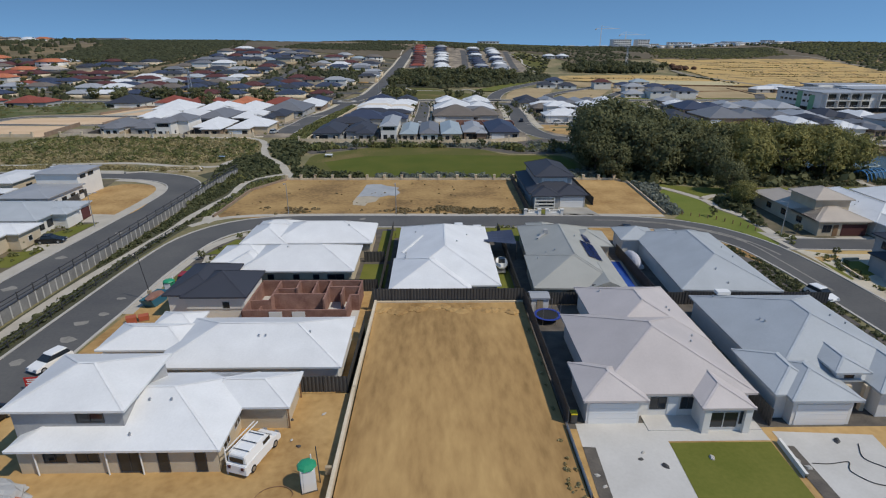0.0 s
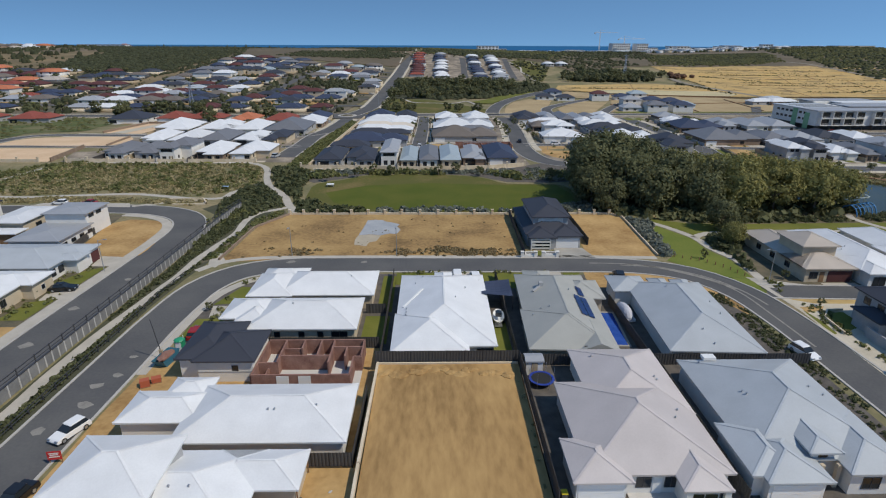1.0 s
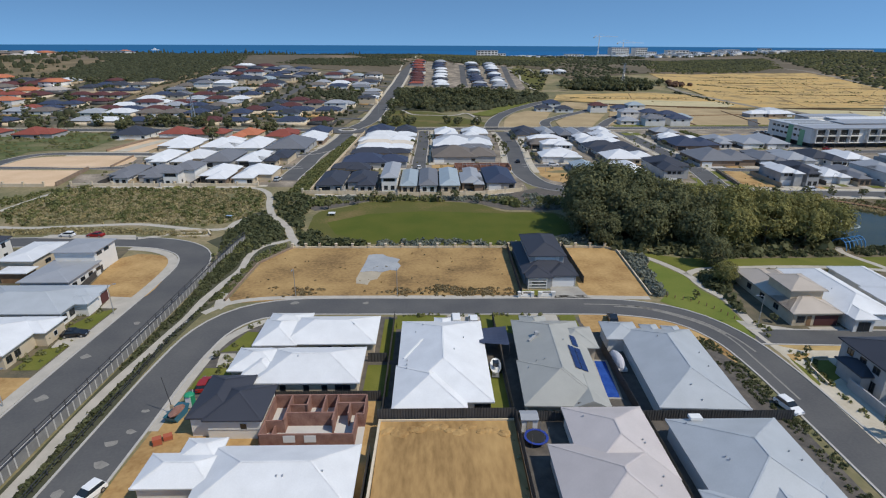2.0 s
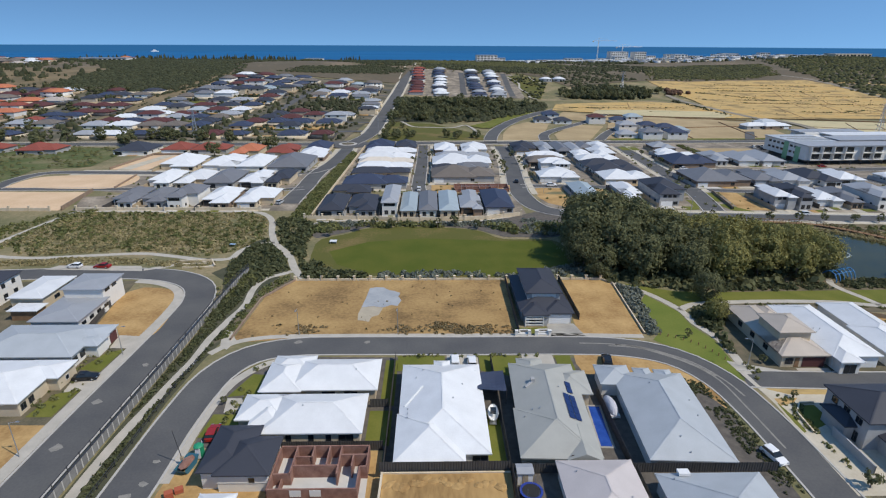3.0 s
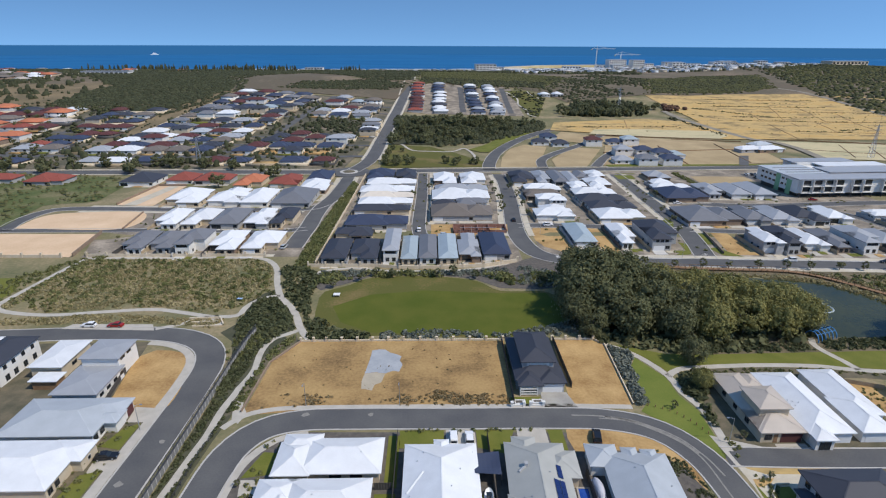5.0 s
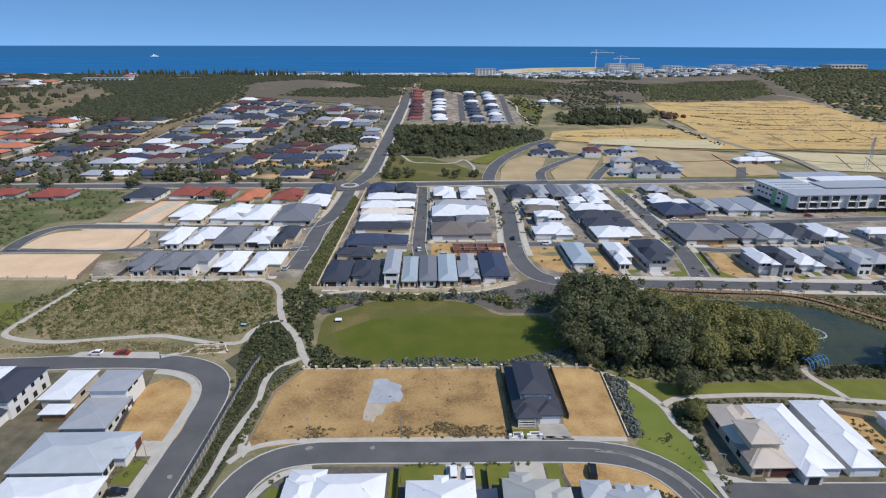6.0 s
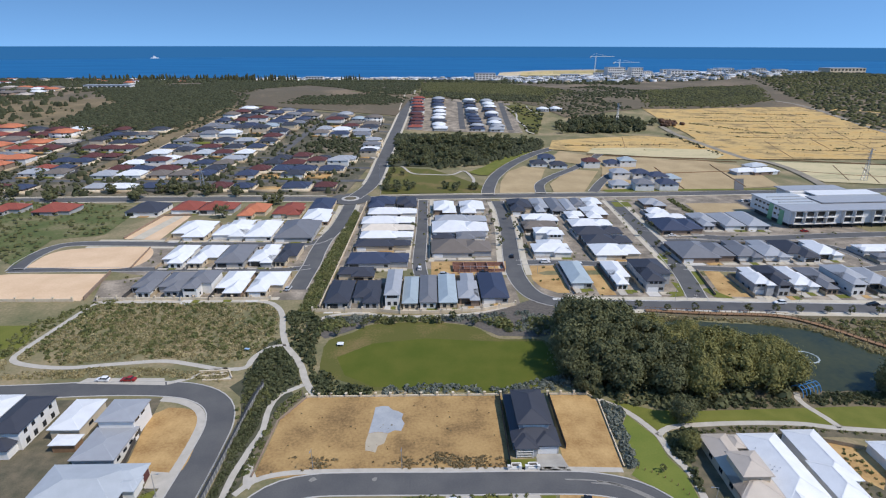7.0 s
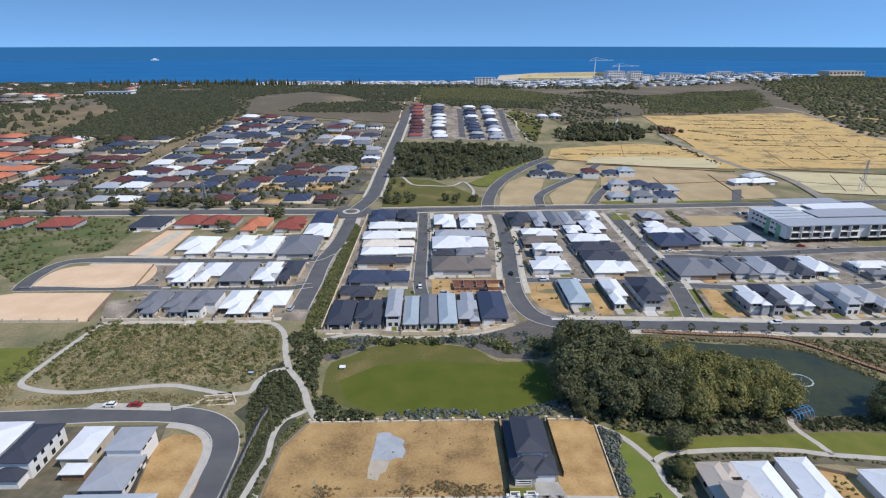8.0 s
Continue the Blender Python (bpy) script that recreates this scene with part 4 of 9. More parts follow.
vents(h, [(13.4, 17.6), (13.5, 17.0), (13.6, 11.4), (12.6, 9.6), (7.2, 22.6)])
# pale blue-grey house with two porches
G, M_, E_, D_ = (0.9, 1.2, 7.3, 8.5, 2.9), (1.1, 4.3, 16.2, 22.6, 2.9), (9.5, 2.2, 16.25, 12.0, 2.9), (6.4, 4.0, 9.8, 10.5, 3.9, 2.6)
h = house(30.50, 38.40, [G, (-0.1, 2.2, 5.5, 10.0, 2.9), M_, E_, D_], "A", WHITE_WALL, "large house with pale blue-grey hipped roof and garage")
garage_door(h, *face(G, "S", 2.7), 4.7, 2.2)
window(h, *face(E_, "S", 2.1), 1.8, 1.4, 0.7, True)
window(h, *face(E_, "S", 4.4), 1.0, 1.4, 0.7, True)
window(h, *face(D_, "S", 1.2), 0.9, 0.5, 3.0, True)
front_door(h, 8.1, 4.6, 0, WOOD)
for x in (7.7, 9.4):
    part("pillar", box(bmesh.new(), x - 0.2, 3.6, 0, x + 0.2, 4.0, 2.75), CREAM_WALL, h)
part("solar_heater", box(bmesh.new(), 4.0, 21.4, 3.5, 5.6, 22.4, 3.9), WHITE_PAINT, h, "white tank on the back slope of the roof")
vents(h, [(4.6, 13.6), (4.8, 13.0), (12.8, 14.4), (13.9, 13.4), (3.0, 20.6)])

# houses across the fenced street
h = house(-91.5, 94.4, [(0, 0, 20.8, 13.2, 3.0), (15, 6.6, 23.0, 13.3, 3.0), (17.5, 4.3, 23.4, 9.0, 2.9)], "A", WHITE_WALL, "long house with pale blue-grey roof and red door", pitch=14)
garage_door(h, *face((15, 6.6, 23.0, 13.3), "E", 4.2), 2.6, 2.2, ROOFS["M"])
for s in (1.6, 4.0):
    window(h, *face((0, 0, 20.8, 13.2), "E", s - 0.6), 1.6, 1.4, 0.7, True)
h = house(-90, 79.5, [(0, 0, 19.2, 13.8, 3.0), (12, 0.1, 16.8, 5.4, 2.8), (13, 7.6, 21.2, 13.9, 3.0)], "W", CREAM_WALL, "white-roofed house with cream walls", pitch=14)
for s in (1.2, 3.2):
    window(h, *face((0, 0, 19.2, 13.8), "E", s), 1.3, 1.3, 0.7, True)
window(h, *face((13, 7.6, 21.2, 13.9), "E", 2.6), 1.0, 1.0, 0.8)
h = house(-90.6, 108.6, [(1.6, 0, 12.8, 12.8, 3.2), (2.0, 11.6, 12.2, 21.4, 5.6)], "L", WHITE_WALL, "split-level house with flat grey roofs", pitch=5)
for s in (2, 5, 8, 11):
    window(h, *face((1.6, 0, 12.8, 12.8), "E", s), 1.6, 0.9, 1.2, True)
for s in (2, 5):
    window(h, *face((2.0, 11.6, 12.2, 21.4), "E", s), 2.0, 0.8, 4.2, True)
h = house(-101.0, 119.4, [(0, 0, 8.6, 13.4, 3.8)], "W", CREAM_WALL, "narrow house with white skillion roof", pitch=6)
window(h, *face((0, 0, 8.6, 13.4), "E", 5), 2.0, 1.0, 1.4, True)
h = house(-98.0, 114.8, [(0, 0, 6.9, 4.3, 2.7)], "W", WOOD, "white-roofed carport beside a narrow house", pitch=6, category="carport")
h = house(-114.4, 116.0, [(0, 0, 9.0, 16, 5.6), (0, -3.6, 8.0, 3, 3.0)], "D", WHITE_WALL, "two-storey house with charcoal roof and white walls")
for s in (2.5, 5.5, 9, 12.5):
    window(h, *face((0, 0, 9, 16), "E", s), 1.2, 1.2, 3.6, True)
    window(h, *face((0, 0, 9, 16), "E", s), 1.4, 1.6, 0.5, True)
h = house(-131, 119, [(0, 0, 13, 17.5, 3.0)], "W", WHITE_WALL, "single-storey house with white sheet roof", pitch=12)
# houses by the fork
h = house(64.6, 92.0, [(5.0, 2.0, 12.4, 23.6, 2.9), (5.0, 1.0, 15.0, 9.4, 2.9), (6.5, 5.2, 14.0, 13.8, 5.8, 2.6), (11.6, 18.0, 15.0, 23.2, 2.9)], "E", CREAM_WALL, "two-storey house with beige roof and red-brown garage door")
garage_door(h, *face((5.0, 1.0, 15.0, 9.4), "S", 6.6), 4.6, 2.2, ROOFS["M"])
window(h, *face((5.0, 1.0, 15.0, 9.4), "S", 1.6), 1.6, 1.4, 0.7, True)
front_door(h, *face((5.0, 1.0, 15.0, 9.4), "S", 3.2), WOOD)
for s in (3, 8, 13):
    window(h, *face((5.0, 2.0, 12.4, 23.6), "W", s + 3), 1.6, 1.2, 0.9, True)
h = house(79.7, 90.2, [(0, 2.4, 10.3, 25.4, 2.9), (0.1, 0.2, 5.0, 9.6, 2.9)], "W", WHITE_WALL, "long narrow house with white sheet roof")
garage_door(h, *face((0, 2.4, 10.3, 25.4), "S", 6.8))
window(h, *face((0.1, 0.2, 5.0, 9.6), "S", 2.0), 2.4, 2.0, 0.1, True)
vents(h, [(1.6, 13), (2.2, 12.2), (1.4, 11.6), (2.0, 10.8), (3.0, 11.4), (1.4, 19)])
h = house(91.4, 92.4, [(0.8, 6.0, 9.8, 24.4, 2.9), (0, 0.3, 7.6, 13.0, 2.9)], "W", WHITE_WALL, "long narrow house with white sheet roof")
garage_door(h, *face((0, 0.3, 7.6, 13.0), "S", 3.2))
h = house(111.5, 92.0, [(0, 0, 11, 20, 2.9)], "W", WHITE_WALL, "long house with white sheet roof")
# grey wall colour here carries the shade of the west side
h = house(68.4, 69.0, [(0, 0, 16, 10.8, 5.4), (2.4, -7, 15, 2, 2.9), (-1.6, 2.4, 4, 8.6, 3.0)], "D", GREY_WALL, "two-storey house with charcoal tiled roof")
for s in (2.5, 5.5, 9.5, 13):
    window(h, *face((0, 0, 16, 10.8), "N", s), 1.3, 1.2, 3.6, True)
for s in (2.2, 5.0, 7.8):
    window(h, *face((0, 0, 16, 10.8), "W", s), 1.4, 1.2, 3.5, True)
    window(h, *face((0, 0, 16, 10.8), "W", s), 1.2, 1.9, 0.2, True)
patch("lawn_front", "dark green front lawn behind a low wall", [(64.6, 78.6), (66.8, 81.0), (68.9, 81.1), (68.9, 77.2), (67.6, 75.8), (63.8, 74.0)], LAWN, 0.06, False, "lawn")
patch("lawn_front", "green strip of lawn beside the kerb", [(62.4, 80.4), (62.6, 82.0), (63.2, 78), (62.9, 74.0), (62.3, 73.6), (62.2, 76)], LAWN, 0.06, True, "lawn")
patch("ground_paving", "beige paved verge and driveway", [(61.7, 88), (63.4, 85.8), (66.2, 84.4), (72.5, 84.2), (80, 83.6), (84, 60), (61.4, 60), (61.6, 72), (62, 81)], VERGE, 0.045)
patch("ground_sand_corner", "patch of yellow sand on the corner", [(62.8, 83.1), (67.2, 83.3), (65.4, 81.6), (62.6, 80.9)], SAND, 0.052, True)
# dark two-storey house among the sand lots
h = house(20.4, 110.2, [(0, 3.0, 12.2, 24.0, 2.9), (5.6, 1.6, 12.4, 9, 2.9), (0.4, 0.6, 6.6, 8, 2.9), (1.8, 6.6, 10.6, 22.0, 5.7, 2.6)], "D", GREY_WALL, "two-storey house with charcoal tiled roof on sand")
garage_door(h, *face((5.6, 1.6, 12.4, 9), "S", 2.95), 4.9, 2.2)
for s in (2.2, 4.0, 5.8):
    window(h, *face((1.8, 6.6, 10.6, 22.0), "S", s), 1.2, 0.9, 4.3)
window(h, *face((0.4, 0.6, 6.6, 8), "S", 2.6), 3.4, 1.6, 0.5)
part("window_surround", box(bmesh.new(), 3.4, 7.06, 4.15, 9.0, 7.095, 5.3), WHITE_WALL, h, "white band round the upper windows")
screen = part("porch_screen", box(box(bmesh.new(), 0.9, 0.7, 0, 1.1, 0.9, 2.6), 5.0, 0.7, 0, 5.2, 0.9, 2.6), WHITE_WALL, h, "white slatted porch screen")
for z in (0.25, 1.0, 1.75, 2.4):
    part("slat", box(bmesh.new(), 1.1, 0.74, z, 5.0, 0.86, z + 0.28), WHITE_WALL, screen)
for x0, y0, x1, y1 in ((-0.9, -3.1, 1.7, -1.5), (3.4, -2.8, 5.8, -1.4)):
    pl = tagged(part("planter", box(box(box(box(bmesh.new(), x0, y0, 0, x1, y0 + 0.25, 0.6), x0, y1 - 0.25, 0, x1, y1, 0.6), x0, y0 + 0.25, 0, x0 + 0.25, y1 - 0.25, 0.6), x1 - 0.25, y0 + 0.25, 0, x1, y1 - 0.25, 0.6), WHITE_WALL, None, "", pose(20.4, 110.2, 0.02)), "white rendered garden planter in front of a dark house", "planter", "front planters")
    part("soil", box(bmesh.new(), x0 + 0.26, y0 + 0.26, 0, x1 - 0.26, y1 - 0.26, 0.42), MULCH, pl)

# rows of houses in the estates beyond the park
LEFT_ESTATE = [
    (-142.4, 280.7, 20.3, 27.7, "W"), (-119.4, 281.1, 18.5, 29.0, "W"), (-101.2, 280.6, 15.1, 27.9, "W"), (-84.6, 278.1, 20.9, 30.7, "G"),
    (-77.6, 309.6, 16.9, 25.3, "W"), (-78.6, 338.9, 14.7, 25.3, "B"), (-128.2, 239.3, 12.2, 24.5, "W"), (-114.4, 239.0, 12.2, 24.5, "W"),
    (-101.7, 239.6, 13.8, 24.5, "G"), (-86.5, 239.2, 11.8, 24.9, "W"), (-74.2, 240.3, 9.3, 25.1, "D"), (-126.0, 206.4, 10.6, 22.2, "G"),
    (-115.0, 207.1, 11.1, 20.6, "G"), (-102.0, 204.6, 10.6, 19.3, "G2"), (-90.6, 205.0, 12.7, 23.3, "W"), (-76.5, 206.2, 13.9, 21.2, "W"),
]
RED_ROW = [
    (-166.4, 338.9, 17.0, 19.3, "R"), (-148.6, 338.3, 22.4, 19.3, "R"), (-119.5, 324.3, 15.4, 26.4, "O"), (-99.1, 325.9, 18.2, 26.4, "R"),
    (-251.8, 335.2, 23.3, 20.3, "R"), (-280.5, 336.0, 18.0, 18.9, "R"), (-192.6, 333.6, 21.5, 21.7, "D"),
]
CENTRE_WEST = [
    (-40.9, 341.6, 17.2, 24.6, "B"), (-22.8, 342.2, 13.7, 24.0, "D"), (-39.2, 324.9, 30.4, 12.6, "W"), (-40.8, 304.0, 31.4, 13.4, "W"),
    (-39.2, 289.5, 29.8, 11.3, "C"), (-38.3, 276.1, 28.7, 11.4, "W"), (-39.0, 262.1, 28.6, 10.4, "D"), (-39.5, 236.9, 28.8, 14.8, "B"),
    (-41.6, 221.0, 16.5, 11.2, "D"), (-42.6, 195.1, 10.2, 22.2, "D"), (-31.8, 194.8, 11.3, 22.2, "D"), (-19.0, 196.8, 6.6, 26.6, "L2"),
    (-11.8, 194.1, 6.4, 26.5, "U"), (-4.9, 194.7, 7.2, 27.6, "G"), (2.8, 194.5, 7.6, 28.6, "U"), (10.8, 196.2, 8.6, 27.9, "L"),
    (20.1, 198.5, 11.4, 26.1, "B"),
]
CENTRE_EAST = [
    (1.7, 325.8, 14.2, 26.4, "W"), (18.4, 325.4, 15.9, 26.4, "W"), (2.2, 305.8, 30.8, 12.5, "L"), (0.5, 285.2, 31.7, 19.5, "W"),
    (0.4, 273.3, 12.6, 9.3, "D"), (13.4, 272.9, 16.3, 12.0, "G"), (0.0, 250.8, 30.2, 19.7, "T"),
]
NORTH_WEST = [
    (50.4, 328.4, 15.0, 28.4, "D"), (65.9, 326.9, 9.6, 31.2, "L"), (76.1, 329.2, 9.0, 30.1, "G"), (85.6, 331.5, 7.0, 26.1, "L"),
    (92.9, 340.4, 8.7, 20.6, "G"), (101.7, 340.1, 11.4, 20.2, "W"), (54.8, 307.0, 20.9, 13.1, "W"), (52.4, 291.1, 20.0, 13.8, "T"),
    (55.6, 272.5, 15.1, 12.4, "W2"), (50.7, 250.2, 19.1, 19.1, "W"), (82.5, 312.1, 11.0, 14.4, "W"), (94.6, 312.1, 14.5, 24.0, "W"),
    (80.5, 295.5, 24.1, 13.2, "W"), (79.5, 279.6, 26.0, 13.8, "D"), (80.5, 263.6, 24.6, 14.1, "D"), (79.9, 246.1, 22.9, 16.2, "W"),
    (59.6, 212.1, 9.8, 25.3, "U"), (78.8, 210.6, 8.8, 26.4, "W"), (90.3, 208.4, 14.2, 25.8, "D2d"),
]
NORTH_EAST = [
    (140.2, 340.8, 14.1, 17.0, "L"), (135.3, 322.3, 12.7, 12.6, "W"), (131.6, 310.5, 22.4, 10.2, "W"), (128.6, 286.2, 24.9, 22.7, "B"),
    (156.0, 294.8, 12.0, 24.9, "L"), (168.7, 294.4, 12.3, 25.0, "L"), (181.7, 294.1, 13.3, 27.5, "L"), (120.5, 241.3, 27.2, 23.5, "G"),
    (148.5, 241.3, 12.0, 24.8, "G"), (161.3, 241.4, 12.6, 24.9, "L"), (174.5, 241.1, 14.0, 24.7, "D"), (189.7, 243.7, 11.7, 22.4, "W"),
    (134.4, 203.3, 8.6, 20.1, "W2d"), (143.6, 203.0, 9.4, 22.1, "D2d"), (154.0, 206.6, 10.5, 22.5, "W"), (165.0, 204.2, 9.5, 23.7, "G"),
    (175.0, 203.3, 11.1, 22.1, "L2"), (187.0, 204.3, 12.0, 23.1, "L"), (215.0, 238.7, 16.4, 7.6, "G"), (215.2, 249.4, 19.9, 9.9, "W"),
]
rng = random.Random(4)
WALLS = [WHITE_WALL, CREAM_WALL, GREY_WALL, WHITE_WALL, BROWN_WALL]
WALL_WORDS = ["white walls", "cream walls", "grey walls", "white walls", "brown brick walls"]


def patio(th, wing):
    """A glazed back door and a slim-posted pergola before a wing's front."""
    x0, y0, x1 = wing[0], wing[1], wing[2]
    w = round(min(4.2, (x1 - x0) * 0.4), 1)
    window(th, x0 + 0.8 + w / 2, y0 + 0.45, 0, w, 2.1, 0.1, True)


def estate_house(x, y, w, d, code, group):
    roof, tall = code[0], "2" in code
    k = 2 if "d" in code else 0 if tall else rng.randrange(5)
    ze = 5.2 if tall else 2.9
    shape = rng.randrange(4)
    if w > 22:
        wings = [(0, 0, w * 0.7, d, ze), (w * 0.5, d * 0.1, w, d * 0.9, ze)]
    elif shape == 0 or w < 8:
        wings = [(0, 0, w, d, ze)]
    elif shape == 1:
        wings = [(0, 0, w * 0.62, d * 0.6, ze), (0.0, d * 0.3, w, d, ze)]
    elif shape == 2:
        wings = [(w * 0.38, 0, w, d * 0.6, ze), (0.0, d * 0.22, w * 0.94, d, ze)]
    else:
        wings = [(0, d * 0.08, w, d * 0.7, ze), (w * 0.2, d * 0.3, w * 0.9, d, ze), (w * 0.52, 0, w, d * 0.4, ze)]
    word = ("two-storey " if tall else "") + "estate house with " + ROOF_WORDS[roof] + " roof and " + WALL_WORDS[k]
    th = house(x, y, wings, roof, WALLS[k], word, group=group, capping=False)
    wing = wings[0]
    ww = wing[2] - wing[0] - 1.0
    if ww > 7.5:
        (garage_door(th, *face(wing, "S", 2.9), 4.6, 2.1) if rng.random() < 0.45 else window(th, *face(wing, "S", 2.9), 4.2, 2.1, 0.1, True))
        window(th, *face(wing, "S", ww - 1.4), 1.8, 1.3, 0.8, True)
    else:
        for s in (0.28, 0.72):
            window(th, *face(wing, "S", ww * s), 1.4, 1.6, 0.5, True)
        if rng.random() < 0.5 and len(wings) > 1:
            patio(th, wings[-1])
    if tall:
        for s in (0.25, 0.5, 0.75):
            window(th, *face(wing, "S", ww * s), 1.4, 1.1, 3.7, True)
    for s in (0.3, 0.7):
        window(th, *face(wing, "E" if x < 0 else "W", (wing[3] - wing[1] - 1) * s), 1.2, 1.1, 0.9, True)
    return th


for rows, grp in ((LEFT_ESTATE, "houses of the walled estate"), (RED_ROW, "red-roofed houses"), (CENTRE_WEST, "houses of the middle estate"), (CENTRE_EAST, "houses of the middle estate"),
                  (NORTH_WEST, "houses beyond the curved road"), (NORTH_EAST, "houses behind the pond")):
    for x, y, w, d, code in rows:
        estate_house(x, y, w, d, code, grp)

for q in ([(98.3, 203.4), (105.4, 204.4), (107.4, 210), (109, 217), (106, 219), (105, 209)], [(115.5, 211.4), (118, 203), (125.4, 201.4), (121.4, 208), (120.4, 212.4)], [(117.4, 215.8), (121.6, 216), (122.8, 230), (119.6, 231)], [(112, 250.3), (115.6, 256), (116.4, 248), (112.5, 239)],
          [(118, 372), (128, 366), (140, 366), (140, 371)], [(42, 372.6), (50, 371), (50, 374.6), (42, 374.8)]):
    patch("lawn_estate", "green verge lawn in the estate", q, LAWN, 0.09, False, "lawn")
WOOD_WEST = [(-403, 613), (-408, 664), (-391, 716), (-452, 800), (-576, 984), (-466, 908), (-338, 830), (-360, 960), (-262, 770), (-243, 694), (-264, 637), (-284, 595), (-315, 597), (-349, 614), (-376, 610)]
BUSH_RIDGE = [(-420, 1080), (-360, 960), (-270, 860), (-200, 960), (-143, 896), (-96, 812), (-36, 812), (-22, 890), (-26, 1110)]
BUSH_KNOLL = [(-179, 727), (-159, 780), (-110, 796), (-58, 800), (-40, 772), (-54, 751), (-119, 735)]
WOOD_MIDDLE = [(-14, 793), (-8, 1100), (85, 1180), (172, 1030), (222, 930), (159, 796), (61, 794)]
WOOD_NORTH = [(318, 804), (370, 958), (489, 1036), (601, 1048), (520, 862), (440, 818)]
HILL_BUSH = [(552, 640), (760, 620), (1500, 900), (1700, 1500), (1000, 1560), (684, 1168), (575, 880), (556, 760)]
patch("ground_bushland", "dark floor of the hillside wood", [(-34, 472), (-26, 590), (54, 594), (121, 588), (84, 528), (50, 494), (8, 472)], BUSHLAND, 0.5, cell=14)
patch("ground_heath", "brown dry heath over the coastal dunes", [(-1300, 1560), (-1000, 640), (-560, 640), (-403, 613), (-284, 594), (-240, 700), (-42, 694), (-26, 792), (110, 792), (150, 768), (174, 715), (298, 784), (420, 800), (536, 806), (552, 640), (900, 640), (1600, 1000), (1700, 1640), (520, 1700), (180, 1480), (-400, 1500)], BROWN_HEATH, 0.6, cell=30)
patch("ground_clearing", "tan dry grass beside the coastal bush", [(-468, 613), (-550, 730), (-507, 732), (-420, 752), (-389, 714), (-406, 664), (-402, 614)], DRY_GRASS, 0.7, cell=20)
patch("ground_hill_park", "green park with winding paths on the hill", [(100, 766), (111, 686), (112, 626), (122, 627), (148, 730), (132, 771)], PARK_LAWN, 0.6, False, "lawn")
footpath("pale winding path in the hill park", [(101, 760), (111, 726), (108.4, 692), (114, 660), (112, 639), (118, 624)], 2.2, CONCRETE, 0.8, 4)
footpath("pale winding path in the hill park", [(131, 768), (134, 745), (146, 722)], 2.2, CONCRETE, 0.8, 4)
patch("lawn_road_verge", "green verge beside the cross road", [(128, 394), (128, 387.4), (180, 389.8), (245, 392.6), (272, 393.6), (272, 396.4), (184, 395.4), (147, 396)], LAWN, 0.55, False, "lawn")
patch("ground_lot_drive", "pale wheel-worn strip across a sand lot", [(-164, 285), (-161, 333), (-155, 333), (-157, 285)], VERGE, 0.2)
patch("ground_vacant_lot", "vacant levelled sand lot beside the long building", [(174, 358), (210, 357), (208, 335), (171, 333)], HILL_SAND, 0.1)
patch("car_park", "grey car park beside the long building", [(212, 367), (234, 366), (228, 342), (211, 342)], ASPHALT, 0.14, False, "car park")
patch("lawn_corner", "green corner lawn of the estate", [(124, 362), (136, 362), (134.6, 349), (123, 349)], LAWN, 0.1, False, "lawn")
patch("road_stub", "short grey side road onto the graded land", [(244.6, 427), (252, 427), (233, 392), (226, 392)], ASPHALT, 0.6, False, "road")
patch("lawn_hill_verge", "green verge below the dark wood", [(31, 450), (40, 440), (47, 440), (62, 474), (84, 513), (104, 540), (96, 544), (72, 522), (46, 470)], LAWN, 0.55, False, "lawn")
footpath("pale path through the hillside park", [(-32, 486), (-24, 470), (-15, 447), (0, 443), (17, 442), (28, 455), (34, 430), (33, 414)], 2.2, CONCRETE, 0.4, 3)
for line in ([(46, 364), (46.2, 337), (43.5, 292), (39.6, 250), (38.6, 228)], [(-5.3, 370), (-5.3, 340), (-5.2, 303), (-5.6, 270), (-5.8, 246)], [(126, 372), (125, 350), (123.2, 322), (121, 290), (119, 260), (115.2, 230)],
             [(-55, 358), (-54.4, 340), (-55, 305), (-56.5, 292)],
             [(-66, 277), (-80, 275), (-110, 275.4), (-150, 277), (-180, 278)], [(56, 199), (68, 197.4), (90, 196.6), (123, 194.6), (183, 191.3), (300, 184)]):
    for o in (-5.9, 5.9):
        tagged(part("pavement", strip(bmesh.new(), curve(line, 3), o - 1.4, o + 1.4, 0.075), VERGE), "pale sandy verge beside an estate street", "verge", kind="structure")
for o in (-6.7, 6.7):
    tagged(part("pavement", strip(bmesh.new(), curve([(-45.4, 410), (-44, 440), (-43.2, 502), (-40.4, 570), (-37.4, 642), (-33.5, 710), (-30.5, 777), (-26, 880)], 6), o - 0.9, o + 0.9, 0.6, 0.5), VERGE), "pale footpath beside the climbing road", "path", kind="structure")
for o in (-6.6, 6.6):
    tagged(part("pavement", strip(bmesh.new(), curve([(-322, 375), (-225, 377), (-130, 377.4), (-75, 375.6)], 6), o - 0.7, o + 0.7, 0.5, 0.4), VERGE), "pale footpath beside the cross road", "path", kind="structure")
    tagged(part("pavement", strip(bmesh.new(), curve([(-36, 375.2), (39, 378), (118, 381), (225, 386), (300, 389)], 6), o - 0.7, o + 0.7, 0.5, 0.4), VERGE), "pale footpath beside the cross road", "path", kind="structure")
WASTE_AREA = [(-305, 374), (-300, 300), (-227, 266), (-198, 244), (-206, 285),
              (-183, 294), (-190, 343), (-201, 360), (-225, 366), (-251, 372)]
